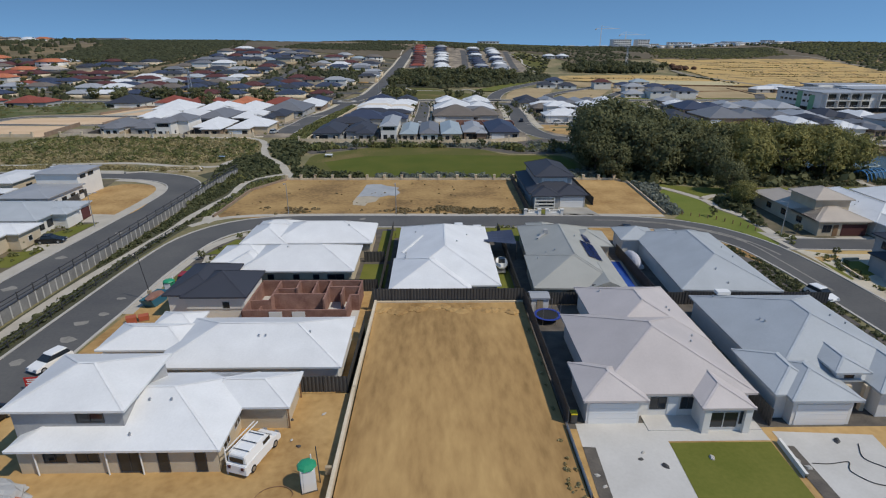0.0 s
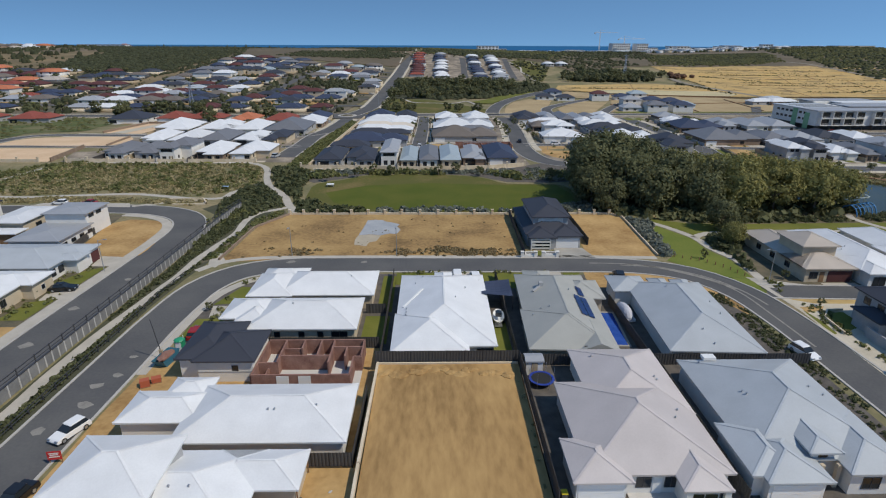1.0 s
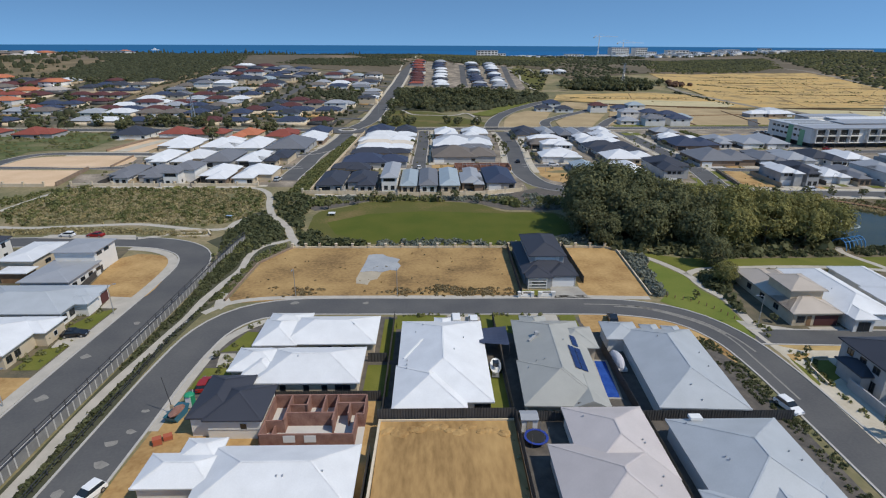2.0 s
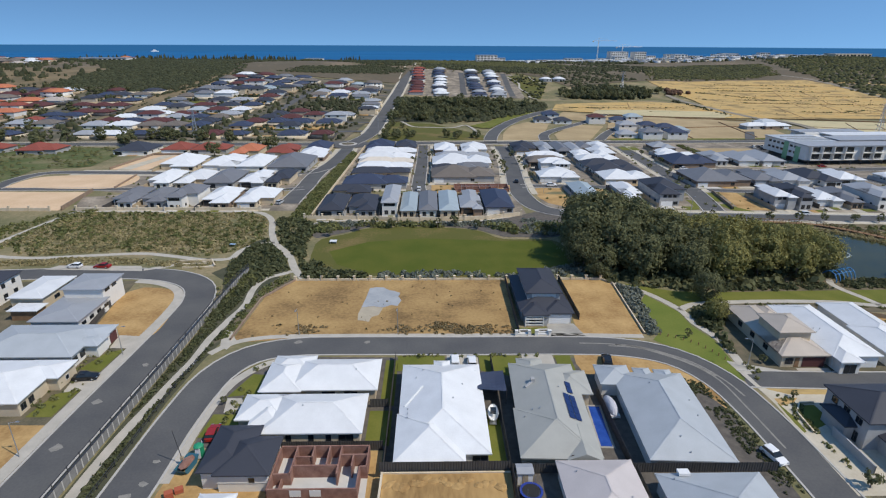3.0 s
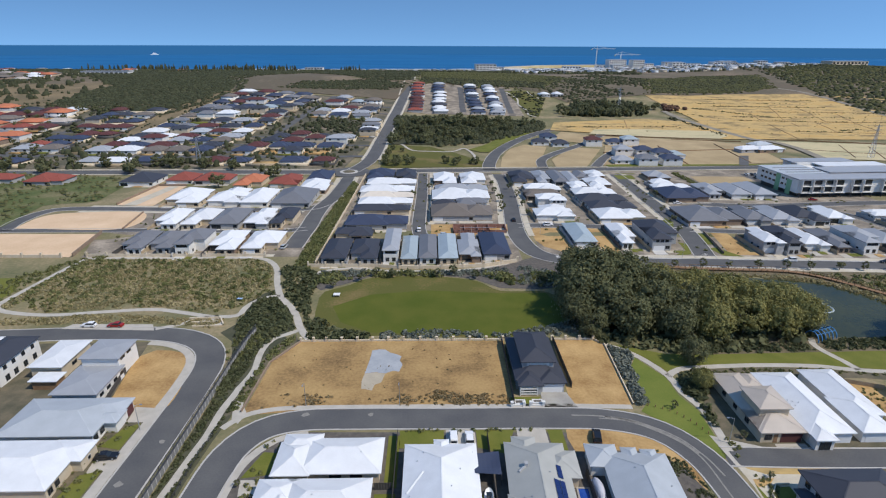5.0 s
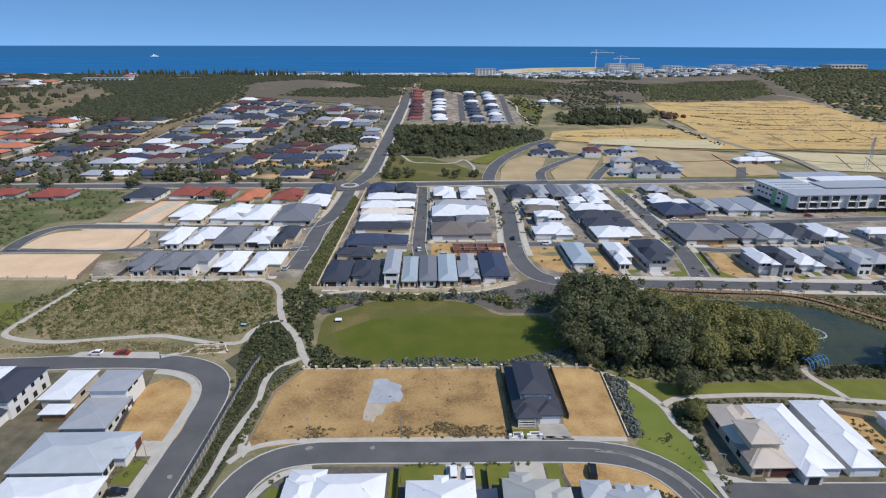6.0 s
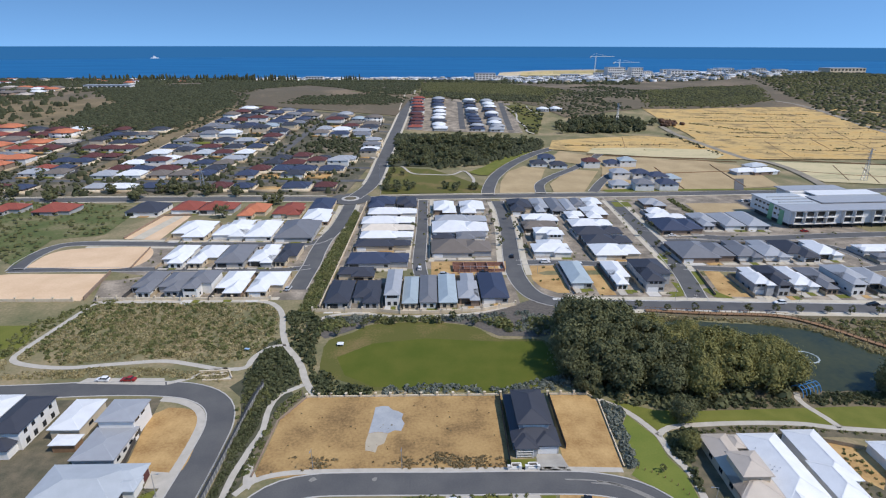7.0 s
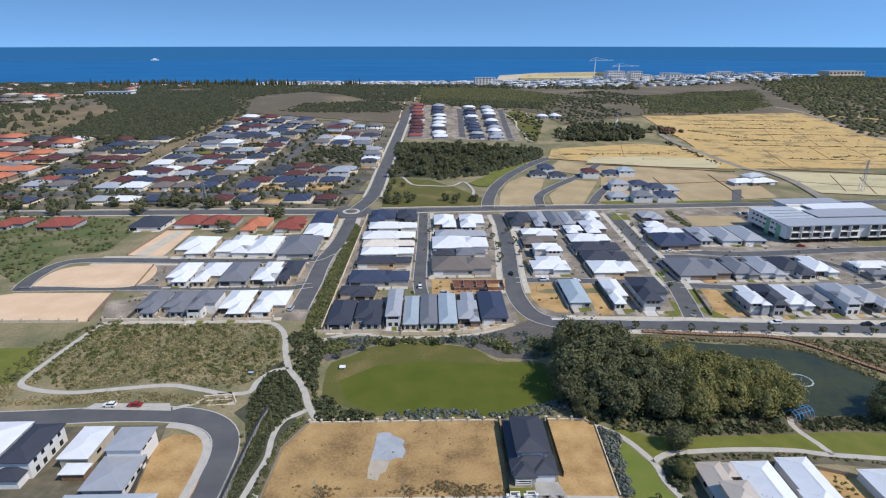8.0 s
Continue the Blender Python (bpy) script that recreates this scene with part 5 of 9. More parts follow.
patch("ground_waste", "green and brown scrubby waste ground", WASTE_AREA, WASTE, 0.12)
patch("ground_corner_paving", "pale paved corner of the sand lots", [(-46.9, 112.2), (-45.3, 113.0), (-44.4, 108.4), (-42.6, 105.4), (-43.4, 101.6), (-45.4, 103.4), (-46.3, 107.1)], CONCRETE, 0.04)
patch("ground_garden", "dark planted strip between the railing and the kerb", [(-53.3, 20), (-48.2, 20), (-47.9, 84), (-46.9, 96), (-45.8, 104), (-46.4, 112), (-44.4, 126), (-41, 139), (-45, 143), (-51, 141), (-52.2, 126), (-52.7, 90)], BUSHLAND, 0.02)
patch("ground_garden", "planted strip beside the sand lots", [(-47.6, 103.6), (-44.6, 106.4), (-43.6, 127), (-38, 138), (-39.6, 142), (-44.6, 134.6), (-46.6, 120)], GARDEN, 0.024)
footpath("pale path from the parking bays to the heath", [(-82, 145.6), (-76, 148.4), (-71, 152.6), (-66, 153.4)], 1.6)
patch("ground_paving", "small paved terrace among the shrubs", [(-74.1, 151.3), (-65.3, 151.9), (-62.8, 147.6), (-71.5, 147.0)], CONCRETE, 0.04)
patch("ground_right_lot", "bare yellow sand lot beside white-roofed houses", [(104.2, 115.7), (111.4, 114), (116.5, 109.5), (106.5, 98.4), (102.6, 104)], SAND, 0.045)
patch("ground_garden", "dark planted ground at the street bend", [(-58, 150), (-60, 166), (-54, 173), (-46, 160), (-41, 146), (-44, 139), (-49, 128), (-51.6, 112), (-53.4, 112), (-53.6, 128), (-57, 138), (-62, 143)], BUSHLAND, 0.015)


# ---- fences and walls ----
def panel_mesh(length, h, t=0.05, ribs=6):
    """A steel fence panel of trapezoid ribs."""
    bm = bmesh.new()
    prof = []
    for k in range(ribs):
        x = length * k / ribs
        r = length / ribs
        prof += [(x, 0), (x + r * 0.4, 0), (x + r * 0.5, t), (x + r * 0.9, t)]
    prof.append((length, 0))
    rows = [[bm.verts.new((x, y + off, z)) for x, y in prof] for off, z in ((0, 0.03), (0, h), (0.02, h), (0.02, 0.03))]
    for a, b in ((0, 1), (1, 2), (2, 3)):
        for i in range(len(prof) - 1):
            bm.faces.new((rows[a][i], rows[a][i + 1], rows[b][i + 1], rows[b][i]))
    return bm


def fence(pts, label, h=1.8, m=None, bay=2.4, z=0.0):
    m = m or FENCE_DARK
    th = thing("fence", pts[0][0], pts[0][1], z, 0, label, "fence")
    for a, b in zip(pts, pts[1:]):
        a, b = Vector((*a, 0)), Vector((*b, 0))
        n = max(1, round((b - a).length / bay))
        step = (b - a).length / n
        turn = math.degrees(math.atan2(b.y - a.y, b.x - a.x))
        for k in range(n):
            p = a + (b - a) * k / n - Vector((*pts[0], 0))
            part("panel", shared(("panel", round(step, 2), h, m.name), lambda: panel_mesh(step - 0.06, h), m), m, th, "", pose(p.x, p.y, 0, 0, 0, turn))
            part("post", shared(("post", h, m.name), lambda: box(bmesh.new(), -0.06, -0.03, 0, 0.0, 0.06, h + 0.06), m), m, th, "", pose(p.x, p.y, 0, 0, 0, turn))
    return th


def masonry(pts, label, h=0.6, t=0.3, m=None, pillar=0.0, name="wall_garden", z=0.0):
    """A low wall along a line, with square capped pillars where it has them."""
    m = m or LIMESTONE
    line = [Vector((*q, 0)) for q in pts]
    bm = strip(bmesh.new(), line, -t / 2, t / 2, h + z, h + 0.2)
    ob = tagged(part(name, bm, m), label, "wall", kind="structure")
    if pillar:
        for a, b in zip(line, line[1:]):
            n = max(1, round((b - a).length / pillar))
            for k in range(n + 1):
                p = a + (b - a) * k / n
                q = bmesh.new()
                box(q, -0.3, -0.3, 0, 0.3, 0.3, h + 0.7)
                box(q, -0.37, -0.37, h + 0.7, 0.37, 0.37, h + 0.82)
                me = SHARED.setdefault(("pillar", h, m.name), None) or done("pillar", q, m)
                SHARED[("pillar", h, m.name)] = me
                part("pillar", me, m, ob, "", pose(p.x, p.y, height(p.x, p.y)))
    return ob


fence([(-7.8, 64.25), (11.7, 64.25)], "charcoal steel fence behind the empty lot", 1.8, z=1.5)
fence([(11.9, 64.4), (30.6, 64.3), (51.8, 64.1)], "long charcoal steel fence behind the new houses", 1.8, z=0.8)
fence([(11.75, 39.6), (11.75, 64.1)], "charcoal steel fence beside the empty lot", z=1.5)
fence([(-13.0, 45.6), (-8.4, 45.6)], "charcoal steel fence behind a white house", z=0.8)
fence([(-8.5, 45.8), (-8.3, 58.4)], "charcoal steel fence beside a white house", 2.0)
fence([(-7.4, 64.8), (-7.4, 97.4)], "charcoal steel fence between house lots")
fence([(11.9, 64.9), (11.9, 96.5)], "charcoal steel fence between house lots")
fence([(30.35, 64.9), (30.35, 85.0)], "charcoal steel fence beside the pool")
fence([(30.1, 40.0), (30.3, 64.0)], "charcoal steel fence between two houses", z=0.8)
fence([(-26.0, 70.7), (-7.8, 70.7)], "charcoal steel fence behind the brickwork")
fence([(-11.0, 81.6), (-7.7, 81.6)], "short charcoal steel fence across a side yard")
fence([(19.4, 107.4), (20.0, 137.0)], "charcoal steel fence beside the dark house")
fence([(34.6, 114), (34.6, 137.0)], "charcoal steel fence beside the dark house")
fence([(-76.6, 108.8), (-80.2, 131.0)], "dark steel fence beside a sand lot", 1.6)
fence([(-90, 109.0), (-76.6, 108.8)], "dark steel fence between yards", 1.6)
fence([(76, 116.4), (97.5, 117.4), (112, 112)], "tan fence behind the houses", 1.2, FENCE_TAN)
masonry([(-7.85, 14), (-7.75, 44.9)], "low limestone edging beside the empty lot", 0.45, 0.3)
masonry([(-7.75, 45), (-7.45, 63.8)], "low limestone edging beside the empty lot", 0.45, 0.3)
masonry([(-7.4, 63.85), (11.5, 63.85)], "low limestone edging below the fence", 0.25, 0.25)
masonry([(11.72, 31.2), (11.72, 39.4)], "low white wall beside the empty lot", 0.5, 0.25, WHITE_WALL)
masonry([(29.3, 33.6), (29.6, 37.8)], "short white garden wall", 0.5, 0.25, WHITE_WALL)
masonry([(-37.2, 137.6), (-30, 137.6), (-8, 137.6), (20.4, 137.6)], "low limestone wall with pillars behind the sand lots", 0.5, 0.3, None, 4.6)
masonry([(34.6, 137.6), (46.4, 137.4)], "low limestone wall with pillars", 0.5, 0.3, None, 4.0)
masonry([(46.4, 137.4), (48.9, 134.6), (47.6, 107.0)], "low retaining wall of a sand lot", 0.5, 0.25)
masonry([(-44.0, 105.6), (-43.0, 126.5), (-37.2, 137.4)], "dark retaining wall of the sand lots", 0.5, 0.3, BROWN_WALL)
masonry([(18.8, 106.9), (21.6, 106.9)], "low white front wall", 0.5, 0.3, WHITE_WALL, 2.8)
masonry([(23.2, 106.9), (26.2, 106.9)], "low white front wall", 0.5, 0.3, WHITE_WALL, 3.0)
masonry([(-46.6, 193.0), (-20.6, 192.6), (-12, 190.8), (4, 190.8), (20, 192.4), (33.6, 197.2)], "limestone estate wall with pillars", 1.4, 0.35, None, 6.5)
masonry([(-136.4, 205.0), (-66, 204.4)], "limestone estate wall with pillars", 1.2, 0.35, None, 8.0)
masonry([(-230, 205.2), (-146, 204.2)], "limestone estate wall with pillars", 1.2, 0.35, None, 8.0)
masonry([(-142, 205), (-146.6, 234)], "brown retaining wall", 1.6, 0.3, BROWN_WALL)
masonry([(-140.6, 240), (-146, 270)], "brown retaining wall", 0.9, 0.3, BROWN_WALL)
masonry([(-168, 286), (-168.6, 334.6), (-151, 334.6)], "brown retaining wall", 1.2, 0.3, BROWN_WALL)
masonry([(-44.0, 366), (-44.0, 300), (-44.0, 250), (-44.6, 196)], "pale estate side wall", 1.2, 0.3)
masonry([(63.8, 73.6), (64.2, 78.8), (66.3, 81.4), (69.0, 81.5)], "low pale wall round a front lawn", 0.5, 0.25)
masonry([(66.6, 73.2), (66.6, 64)], "grey rendered garden wall beside the driveway", 1.7, 0.25, GREY_WALL)
masonry([(-74.3, 151.5), (-65.1, 152.1), (-62.6, 147.5)], "low limestone wall round a paved terrace", 0.6, 0.4)
masonry([(-71.7, 146.8), (-62.8, 147.2)], "low limestone wall round a paved terrace", 0.4, 0.4)
masonry([(-73, 149.2), (-64.4, 149.8)], "low limestone step of a terrace", 0.4, 0.4)
masonry([(118.6, 204.6), (122.8, 231)], "brown lot wall", 1.2, 0.3, BROWN_WALL)
masonry([(60.4, 207), (60.4, 207.2), (59.2, 239.4)], "brown lot wall", 1.0, 0.3, BROWN_WALL)

# pale panelled fence with a dark rail along the fenced street
WALL_LINE = curve([(-53.7, 20), (-53.5, 57), (-53.2, 76), (-52.9, 96), (-52.7, 112), (-52.5, 126), (-52.1, 137), (-51.3, 143)], 1.5)
th = thing("roadside_fence", WALL_LINE[0].x, WALL_LINE[0].y, 0, 0, "long grey panelled wall with white posts and dark steel railing", "fence")
PANEL_GREY = mat("grey_fence_panel", (0.17, 0.168, 0.165), (0.25, 0.245, 0.235), 0.85, 0.5, 4)
PALE_POST = mat("pale_wall_post", (0.42, 0.41, 0.39), (0.54, 0.52, 0.49), 0.85, 0.6, 5)
for k, (a, b) in enumerate(zip(WALL_LINE, WALL_LINE[1:])):
    d, p = (b - a), a - WALL_LINE[0]
    at = pose(p.x, p.y, 0, 0, 0, math.degrees(math.atan2(d.y, d.x)))
    n = round(d.length, 2)
    part("panel", shared(("fence_panel", n), lambda: box(bmesh.new(), 0.1, -0.06, 0.02, n - 0.1, 0.06, 1.75), PANEL_GREY), PANEL_GREY, th, "", at)
    part("post", shared(("white_post",), lambda: box(bmesh.new(), -0.1, -0.1, 0, 0.1, 0.1, 1.78), PALE_POST), PALE_POST, th, "pale concrete post", at)
    part("coping", shared(("fence_cap", n), lambda: box(bmesh.new(), 0.0, -0.13, 1.784, n, 0.13, 1.9), DARK_FRAME), DARK_FRAME, th, "dark coping", at)
    part("rail", shared(("fence_rail", n), lambda: box(box(bmesh.new(), 0.0, -0.04, 2.72, n, 0.04, 2.84), 0.0, -0.03, 2.2, n, 0.03, 2.3), DARK_FRAME), DARK_FRAME, th, "dark steel rail", at)
    if k % 2 == 0:
        part("rail_post", shared(("rail_post",), lambda: box(bmesh.new(), -0.06, -0.05, 1.9, 0.06, 0.05, 2.98), DARK_FRAME), DARK_FRAME, th, "dark steel post", at)
GUARD = curve([(-49.0, 20), (-48.8, 50), (-48.5, 70), (-48.2, 88), (-47.4, 98)], 2.4)
th = thing("guard_rail", GUARD[0].x, GUARD[0].y, 0, 0, "dark low guard rail beside the kerb", "rail")
for a, b in zip(GUARD, GUARD[1:]):
    d, p = (b - a), a - GUARD[0]
    n = round(d.length, 1)
    at = pose(p.x, p.y, 0, 0, 0, math.degrees(math.atan2(d.y, d.x)))
    part("post", shared(("guard_post",), lambda: box(bmesh.new(), -0.05, -0.05, 0, 0.05, 0.05, 1.05), DARK_FRAME), DARK_FRAME, th, "", at)
    part("rail", shared(("guard_bar", n), lambda: box(box(bmesh.new(), 0, -0.03, 0.95, n, 0.03, 1.03), 0, -0.03, 0.5, n, 0.03, 0.57), DARK_FRAME), DARK_FRAME, th, "", at)


# ---- unroofed brickwork on the building site ----
site = thing("unfinished_house", -23.3, 60.0, 0, 0, "roofless house shell of red brick walls under construction", "building site")
part("floor_slab", box(bmesh.new(), -0.4, 0, -0.3, 13.6, 9.3, 0.16), PAVING, site, "pale concrete floor slab")
for x0, y0, x1, y1, z in ((0, 0.2, 12.6, 0.43, 2.4), (12.4, 0.4, 12.63, 6.2, 2.4), (12.6, 6.0, 13.6, 6.22, 2.4), (13.4, 6.2, 13.62, 12.2, 2.4), (0, 12.0, 13.5, 12.22, 2.4), (-0.2, 0.4, 0.03, 12.1, 2.2),
                          (2.4, 4.4, 2.62, 12.0, 2.4), (2.6, 6.4, 9.2, 6.62, 2.4), (5.0, 9.0, 5.22, 12.0, 2.4), (7.4, 6.6, 7.62, 12.0, 2.4), (9.2, 4.2, 9.42, 12.0, 2.4), (9.4, 9.4, 13.4, 9.62, 2.4), (11.2, 6.2, 11.42, 9.4, 2.4), (2.6, 9.2, 5.0, 9.42, 2.2), (0.0, 4.4, 2.4, 4.62, 2.2), (1.2, 0.5, 1.42, 4.4, 1.4)):
    part("brick_wall", box(bmesh.new(), x0, y0 * 0.74, 0.1, x1, max(y1 * 0.74, y0 * 0.74 + 0.22), z), BRICK, site)
for x in (3.2, 6.0):
    part("window", box(bmesh.new(), x, 0.1, 1.1, x + 1.6, 0.19, 2.2), WHITE_PAINT, site, "white boarded window opening")


# ---- vehicles ----
def car_meshes(kind):
    """Body, glasshouse and roof of a small car, ute or van, along +x, from side outlines."""
    L, W, H = {"hatch": (4.2, 1.76, 1.48), "sedan": (4.6, 1.8, 1.45), "suv": (4.6, 1.86, 1.7), "van": (4.9, 1.9, 1.95)}[kind]
    b, s = L / 2, 0.62 * H
    lower = [(-b, 0.35), (-b * 0.97, s * 0.92), (-b * 0.86, s), (b * 0.45, s), (b * 0.9, s * 0.78), (b, s * 0.55), (b * 0.98, 0.3), (-b * 0.95, 0.25)]
    back = -b * 0.9 if kind in ("hatch", "suv", "van") else -b * 0.62
    front = b * (0.42 if kind != "van" else 0.62)
    cabin = [(back, s), (back + 0.32 * (1 if kind != "van" else 0.3), H - 0.05), (front - 0.85, H - 0.05), (front, s)]
    roof = [(back + 0.16, H - 0.1), (back + 0.32, H + 0.02), (front - 0.85, H + 0.02), (front - 0.68, H - 0.1)]

    def loft(outline, w0, w1):
        bm = bmesh.new()
        zs = [z for _, z in outline]
        lo, hi = min(zs), max(zs)
        rows = []
        for sgn in (-1, 1):
            rows.append([bm.verts.new((x, sgn * (w0 + (w1 - w0) * (z - lo) / (hi - lo)) / 2, z)) for x, z in outline])
        bm.faces.new(rows[0])
        bm.faces.new(rows[1][::-1])
        n = len(outline)
        for i in range(n):
            bm.faces.new((rows[0][i], rows[1][i], rows[1][(i + 1) % n], rows[0][(i + 1) % n]))
        bmesh.ops.recalc_face_normals(bm, faces=bm.faces[:])
        bmesh.ops.bevel(bm, geom=bm.edges[:], offset=0.05, segments=2, affect="EDGES")
        return bm
    return loft(lower, W, W * 0.96), loft(cabin, W * 0.94, W * 0.76), loft(roof, W * 0.81, W * 0.76), L, W, s


def car(x, y, rz, kind, paint, label, group=""):
    th = thing("car" if kind != "van" else "van", x, y, height(x, y) + 0.05, rz, label, "car" if kind != "van" else "van", group)
    body, cabin, roof, L, W, s = car_meshes(kind)
    part("body", body, paint, th)
    part("glasshouse", cabin, GLASS if kind != "van" else paint, th, "dark tinted car windows" if kind != "van" else "")
    if kind == "van":
        part("windscreen", bar(bmesh.new(), (L * 0.3, 0, s + 0.08), (L * 0.3 - 0.62, 0, s + 0.62), W * 0.74, 0.03), GLASS, th, "dark windscreen")
        for sy in (-1, 1):
            part("side_window", box(bmesh.new(), 0.1, sy * W * 0.455 - 0.02, s + 0.1, L * 0.2, sy * W * 0.455 + 0.02, s + 0.45), GLASS, th)
        part("rear_window", box(bmesh.new(), -L * 0.455 - 0.02, -0.6, s + 0.1, -L * 0.455 + 0.02, 0.6, s + 0.5), GLASS, th)
    part("car_roof", roof, paint, th)
    for sx in (-0.31, 0.31):
        for sy in (-1, 1):
            w = part("wheel", shared(("tyre",), lambda: tube(bmesh.new(), (0, -0.11, 0), (0, 0.11, 0), 0.33, 0.33, 16), RUBBER), RUBBER, th, "black tyre", pose(sx * L, sy * (W / 2 - 0.1), 0.33))
            part("rim", shared(("rim",), lambda: tube(bmesh.new(), (0, -0.118, 0), (0, 0.118, 0), 0.2, 0.2, 12), STEEL), STEEL, w)
    for sy in (-0.6, 0.6):
        part("headlight", box(bmesh.new(), L / 2 - 0.14, sy - 0.2, s * 0.6, L / 2 - 0.01, sy + 0.2, s * 0.76), STEEL, th)
        part("tail_light", box(bmesh.new(), -L / 2 - 0.012, sy - 0.12, s * 0.65, -L / 2 + 0.06, sy + 0.12, s * 0.85), ROOFS["M"], th)
    return th


WHITE_CAR, BLACK_CAR, RED_CAR, SILVER_CAR = (plain(n, c, 0.25, 0.0, 0.6) for n, c in (("white_car_paint", (0.78, 0.78, 0.78)), ("black_car_paint", (0.012, 0.012, 0.014)), ("red_car_paint", (0.3, 0.02, 0.015)), ("silver_car_paint", (0.42, 0.44, 0.46))))
car(-41.5, 52.0, -112, "hatch", WHITE_CAR, "white hatchback parked on the street")
car(-40.8, 42.0, -100, "sedan", BLACK_CAR, "black car parked beside the verge")
van = car(-14.8, 36.7, 72, "van", WHITE_CAR, "white work van with ladder rack on sand")
for k in (-1.6, -0.6, 0.4):
    part("rack_bar", bar(bmesh.new(), (k, -0.8, 2.06), (k, 0.8, 2.06), 0.05, 0.05), DARK_FRAME, van)
part("ladder", bar(bar(bmesh.new(), (-2.2, 0.62, 2.14), (1.6, 0.62, 2.14), 0.06, 0.08), (-2.2, 0.95, 2.14), (1.6, 0.95, 2.14), 0.06, 0.08), WHITE_PAINT, van)
car(53.6, 67.8, -75, "hatch", WHITE_CAR, "white hatchback parked at the kerb")
car(-66.6, 91.2, 8, "sedan", BLACK_CAR, "black car on a pale driveway")
car(4.6, 95.2, 90, "van", WHITE_CAR, "white van on a driveway")
car(8.0, 95.2, 90, "suv", WHITE_CAR, "white car on a driveway")
car(35.5, 95.4, 80, "suv", BLACK_CAR, "black car on a sandy driveway")
for k in range(9):
    car(215 + 3.0 * (k % 5), 362.0 if k < 5 else 351.0, 90, ("hatch", "sedan", "suv")[k % 3], (WHITE_CAR, BLACK_CAR)[k % 2], ("white" if k % 2 == 0 else "black") + " car in a row in the car park", "cars in the car park")
car(-102.5, 147.4, 178, "hatch", WHITE_CAR, "white car parked in a bay")
car(-94.5, 147.3, 178, "sedan", RED_CAR, "red car parked in a bay")
car(-36.2, 74.6, 95, "hatch", RED_CAR, "red car on a driveway")
for x, y, rz, k, p, w in ((141, 196.6, 178, "suv", WHITE_CAR, "white"), (178, 194.6, 178, "sedan", BLACK_CAR, "black"), (186, 194.2, 178, "sedan", BLACK_CAR, "black"), (196, 193.6, 178, "van", WHITE_CAR, "white"),
                          (70, 241.6, 2, "sedan", WHITE_CAR, "white"), (55, 243.4, 2, "suv", WHITE_CAR, "white"), (-5.5, 236, 90, "suv", WHITE_CAR, "white"), (-61, 214, 80, "suv", SILVER_CAR, "silver"), (-66.5, 222, 0, "sedan", BLACK_CAR, "black"),
                          (-66.5, 226, 0, "sedan", SILVER_CAR, "silver"), (6, 228, 0, "suv", SILVER_CAR, "silver"), (24, 230, 0, "sedan", BLACK_CAR, "black"), (40, 252, 85, "sedan", BLACK_CAR, "black"), (213, 291, 0, "sedan", RED_CAR, "red"), (134, 284, 0, "sedan", WHITE_CAR, "white")):
    car(x, y, rz, k, p, w + " car parked in the estate", "estate cars")


# ---- back yards and the building site ----
POOL_WATER = mat("pool_water", (0.012, 0.045, 0.25), (0.03, 0.085, 0.36), 0.08, 0.6, 3.0, spec=0.5)
pool = thing("swimming_pool", 28.5, 76.0, 0, -4, "narrow blue backyard swimming pool", "pool")
part("water", box(bmesh.new(), -0.95, -5.2, 0, 0.95, 5.2, 0.09), POOL_WATER, pool, "bright blue water")
for x0, y0, x1, y1 in ((-1.3, -5.6, -0.95, 5.6), (0.95, -5.6, 1.3, 5.6), (-0.95, -5.6, 0.95, -5.2), (-0.95, 5.2, 0.95, 5.6)):
    part("coping", box(bmesh.new(), x0, y0, 0, x1, y1, 0.14), GREY_PATH, pool)


def dome(bm, rx, ry, rz, n=14, m=5, warp=0.0, seed=0):
    """The upper half of an ellipsoid with an uneven skin."""
    r = random.Random(seed)
    rows = []
    for j in range(m):
        a = j / m * math.pi / 2
        rows.append([bm.verts.new((rx * math.cos(a) * math.cos(i * 2 * math.pi / n) * (1 + r.uniform(-warp, warp)), ry * math.cos(a) * math.sin(i * 2 * math.pi / n) * (1 + r.uniform(-warp, warp)), rz * math.sin(a) * (1 + r.uniform(-warp, warp)))) for i in range(n)])
    top = bm.verts.new((0, 0, rz))
    for j in range(m - 1):
        for i in range(n):
            bm.faces.new((rows[j][i], rows[j][(i + 1) % n], rows[j + 1][(i + 1) % n], rows[j + 1][i]))
    for i in range(n):
        bm.faces.new((rows[-1][i], rows[-1][(i + 1) % n], top))
    return bm


CANVAS = mat("grey_canvas", (0.42, 0.42, 0.47), (0.52, 0.52, 0.56), 0.8, 0.8, 4)
boat = thing("covered_boat", 31.6, 80.4, 0, 92, "boat under a pale grey canvas cover", "boat")
part("cover", dome(bmesh.new(), 2.9, 1.1, 1.5, warp=0.03), CANVAS, boat, "", pose(0, 0, 0.5))
part("hull", bar(bmesh.new(), (-2.7, 0, 0.45), (2.5, 0, 0.45), 1.7, 0.5), WHITE_PAINT, boat)
for sy in (-0.9, 0.9):
    part("trailer_wheel", SHARED[("tyre",)], RUBBER, boat, "", pose(-0.4, sy, 0.33))
boat = thing("open_boat", 10.5, 78.4, 0, 85, "white motor boat on a trailer", "boat")
part("hull", dome(bmesh.new(), 2.3, 0.95, -0.8, warp=0.02), WHITE_PAINT, boat, "", pose(0, 0, 1.25))
part("console", box(bmesh.new(), -0.5, -0.5, 1.2, 0.5, 0.5, 1.9), GLASS, boat)
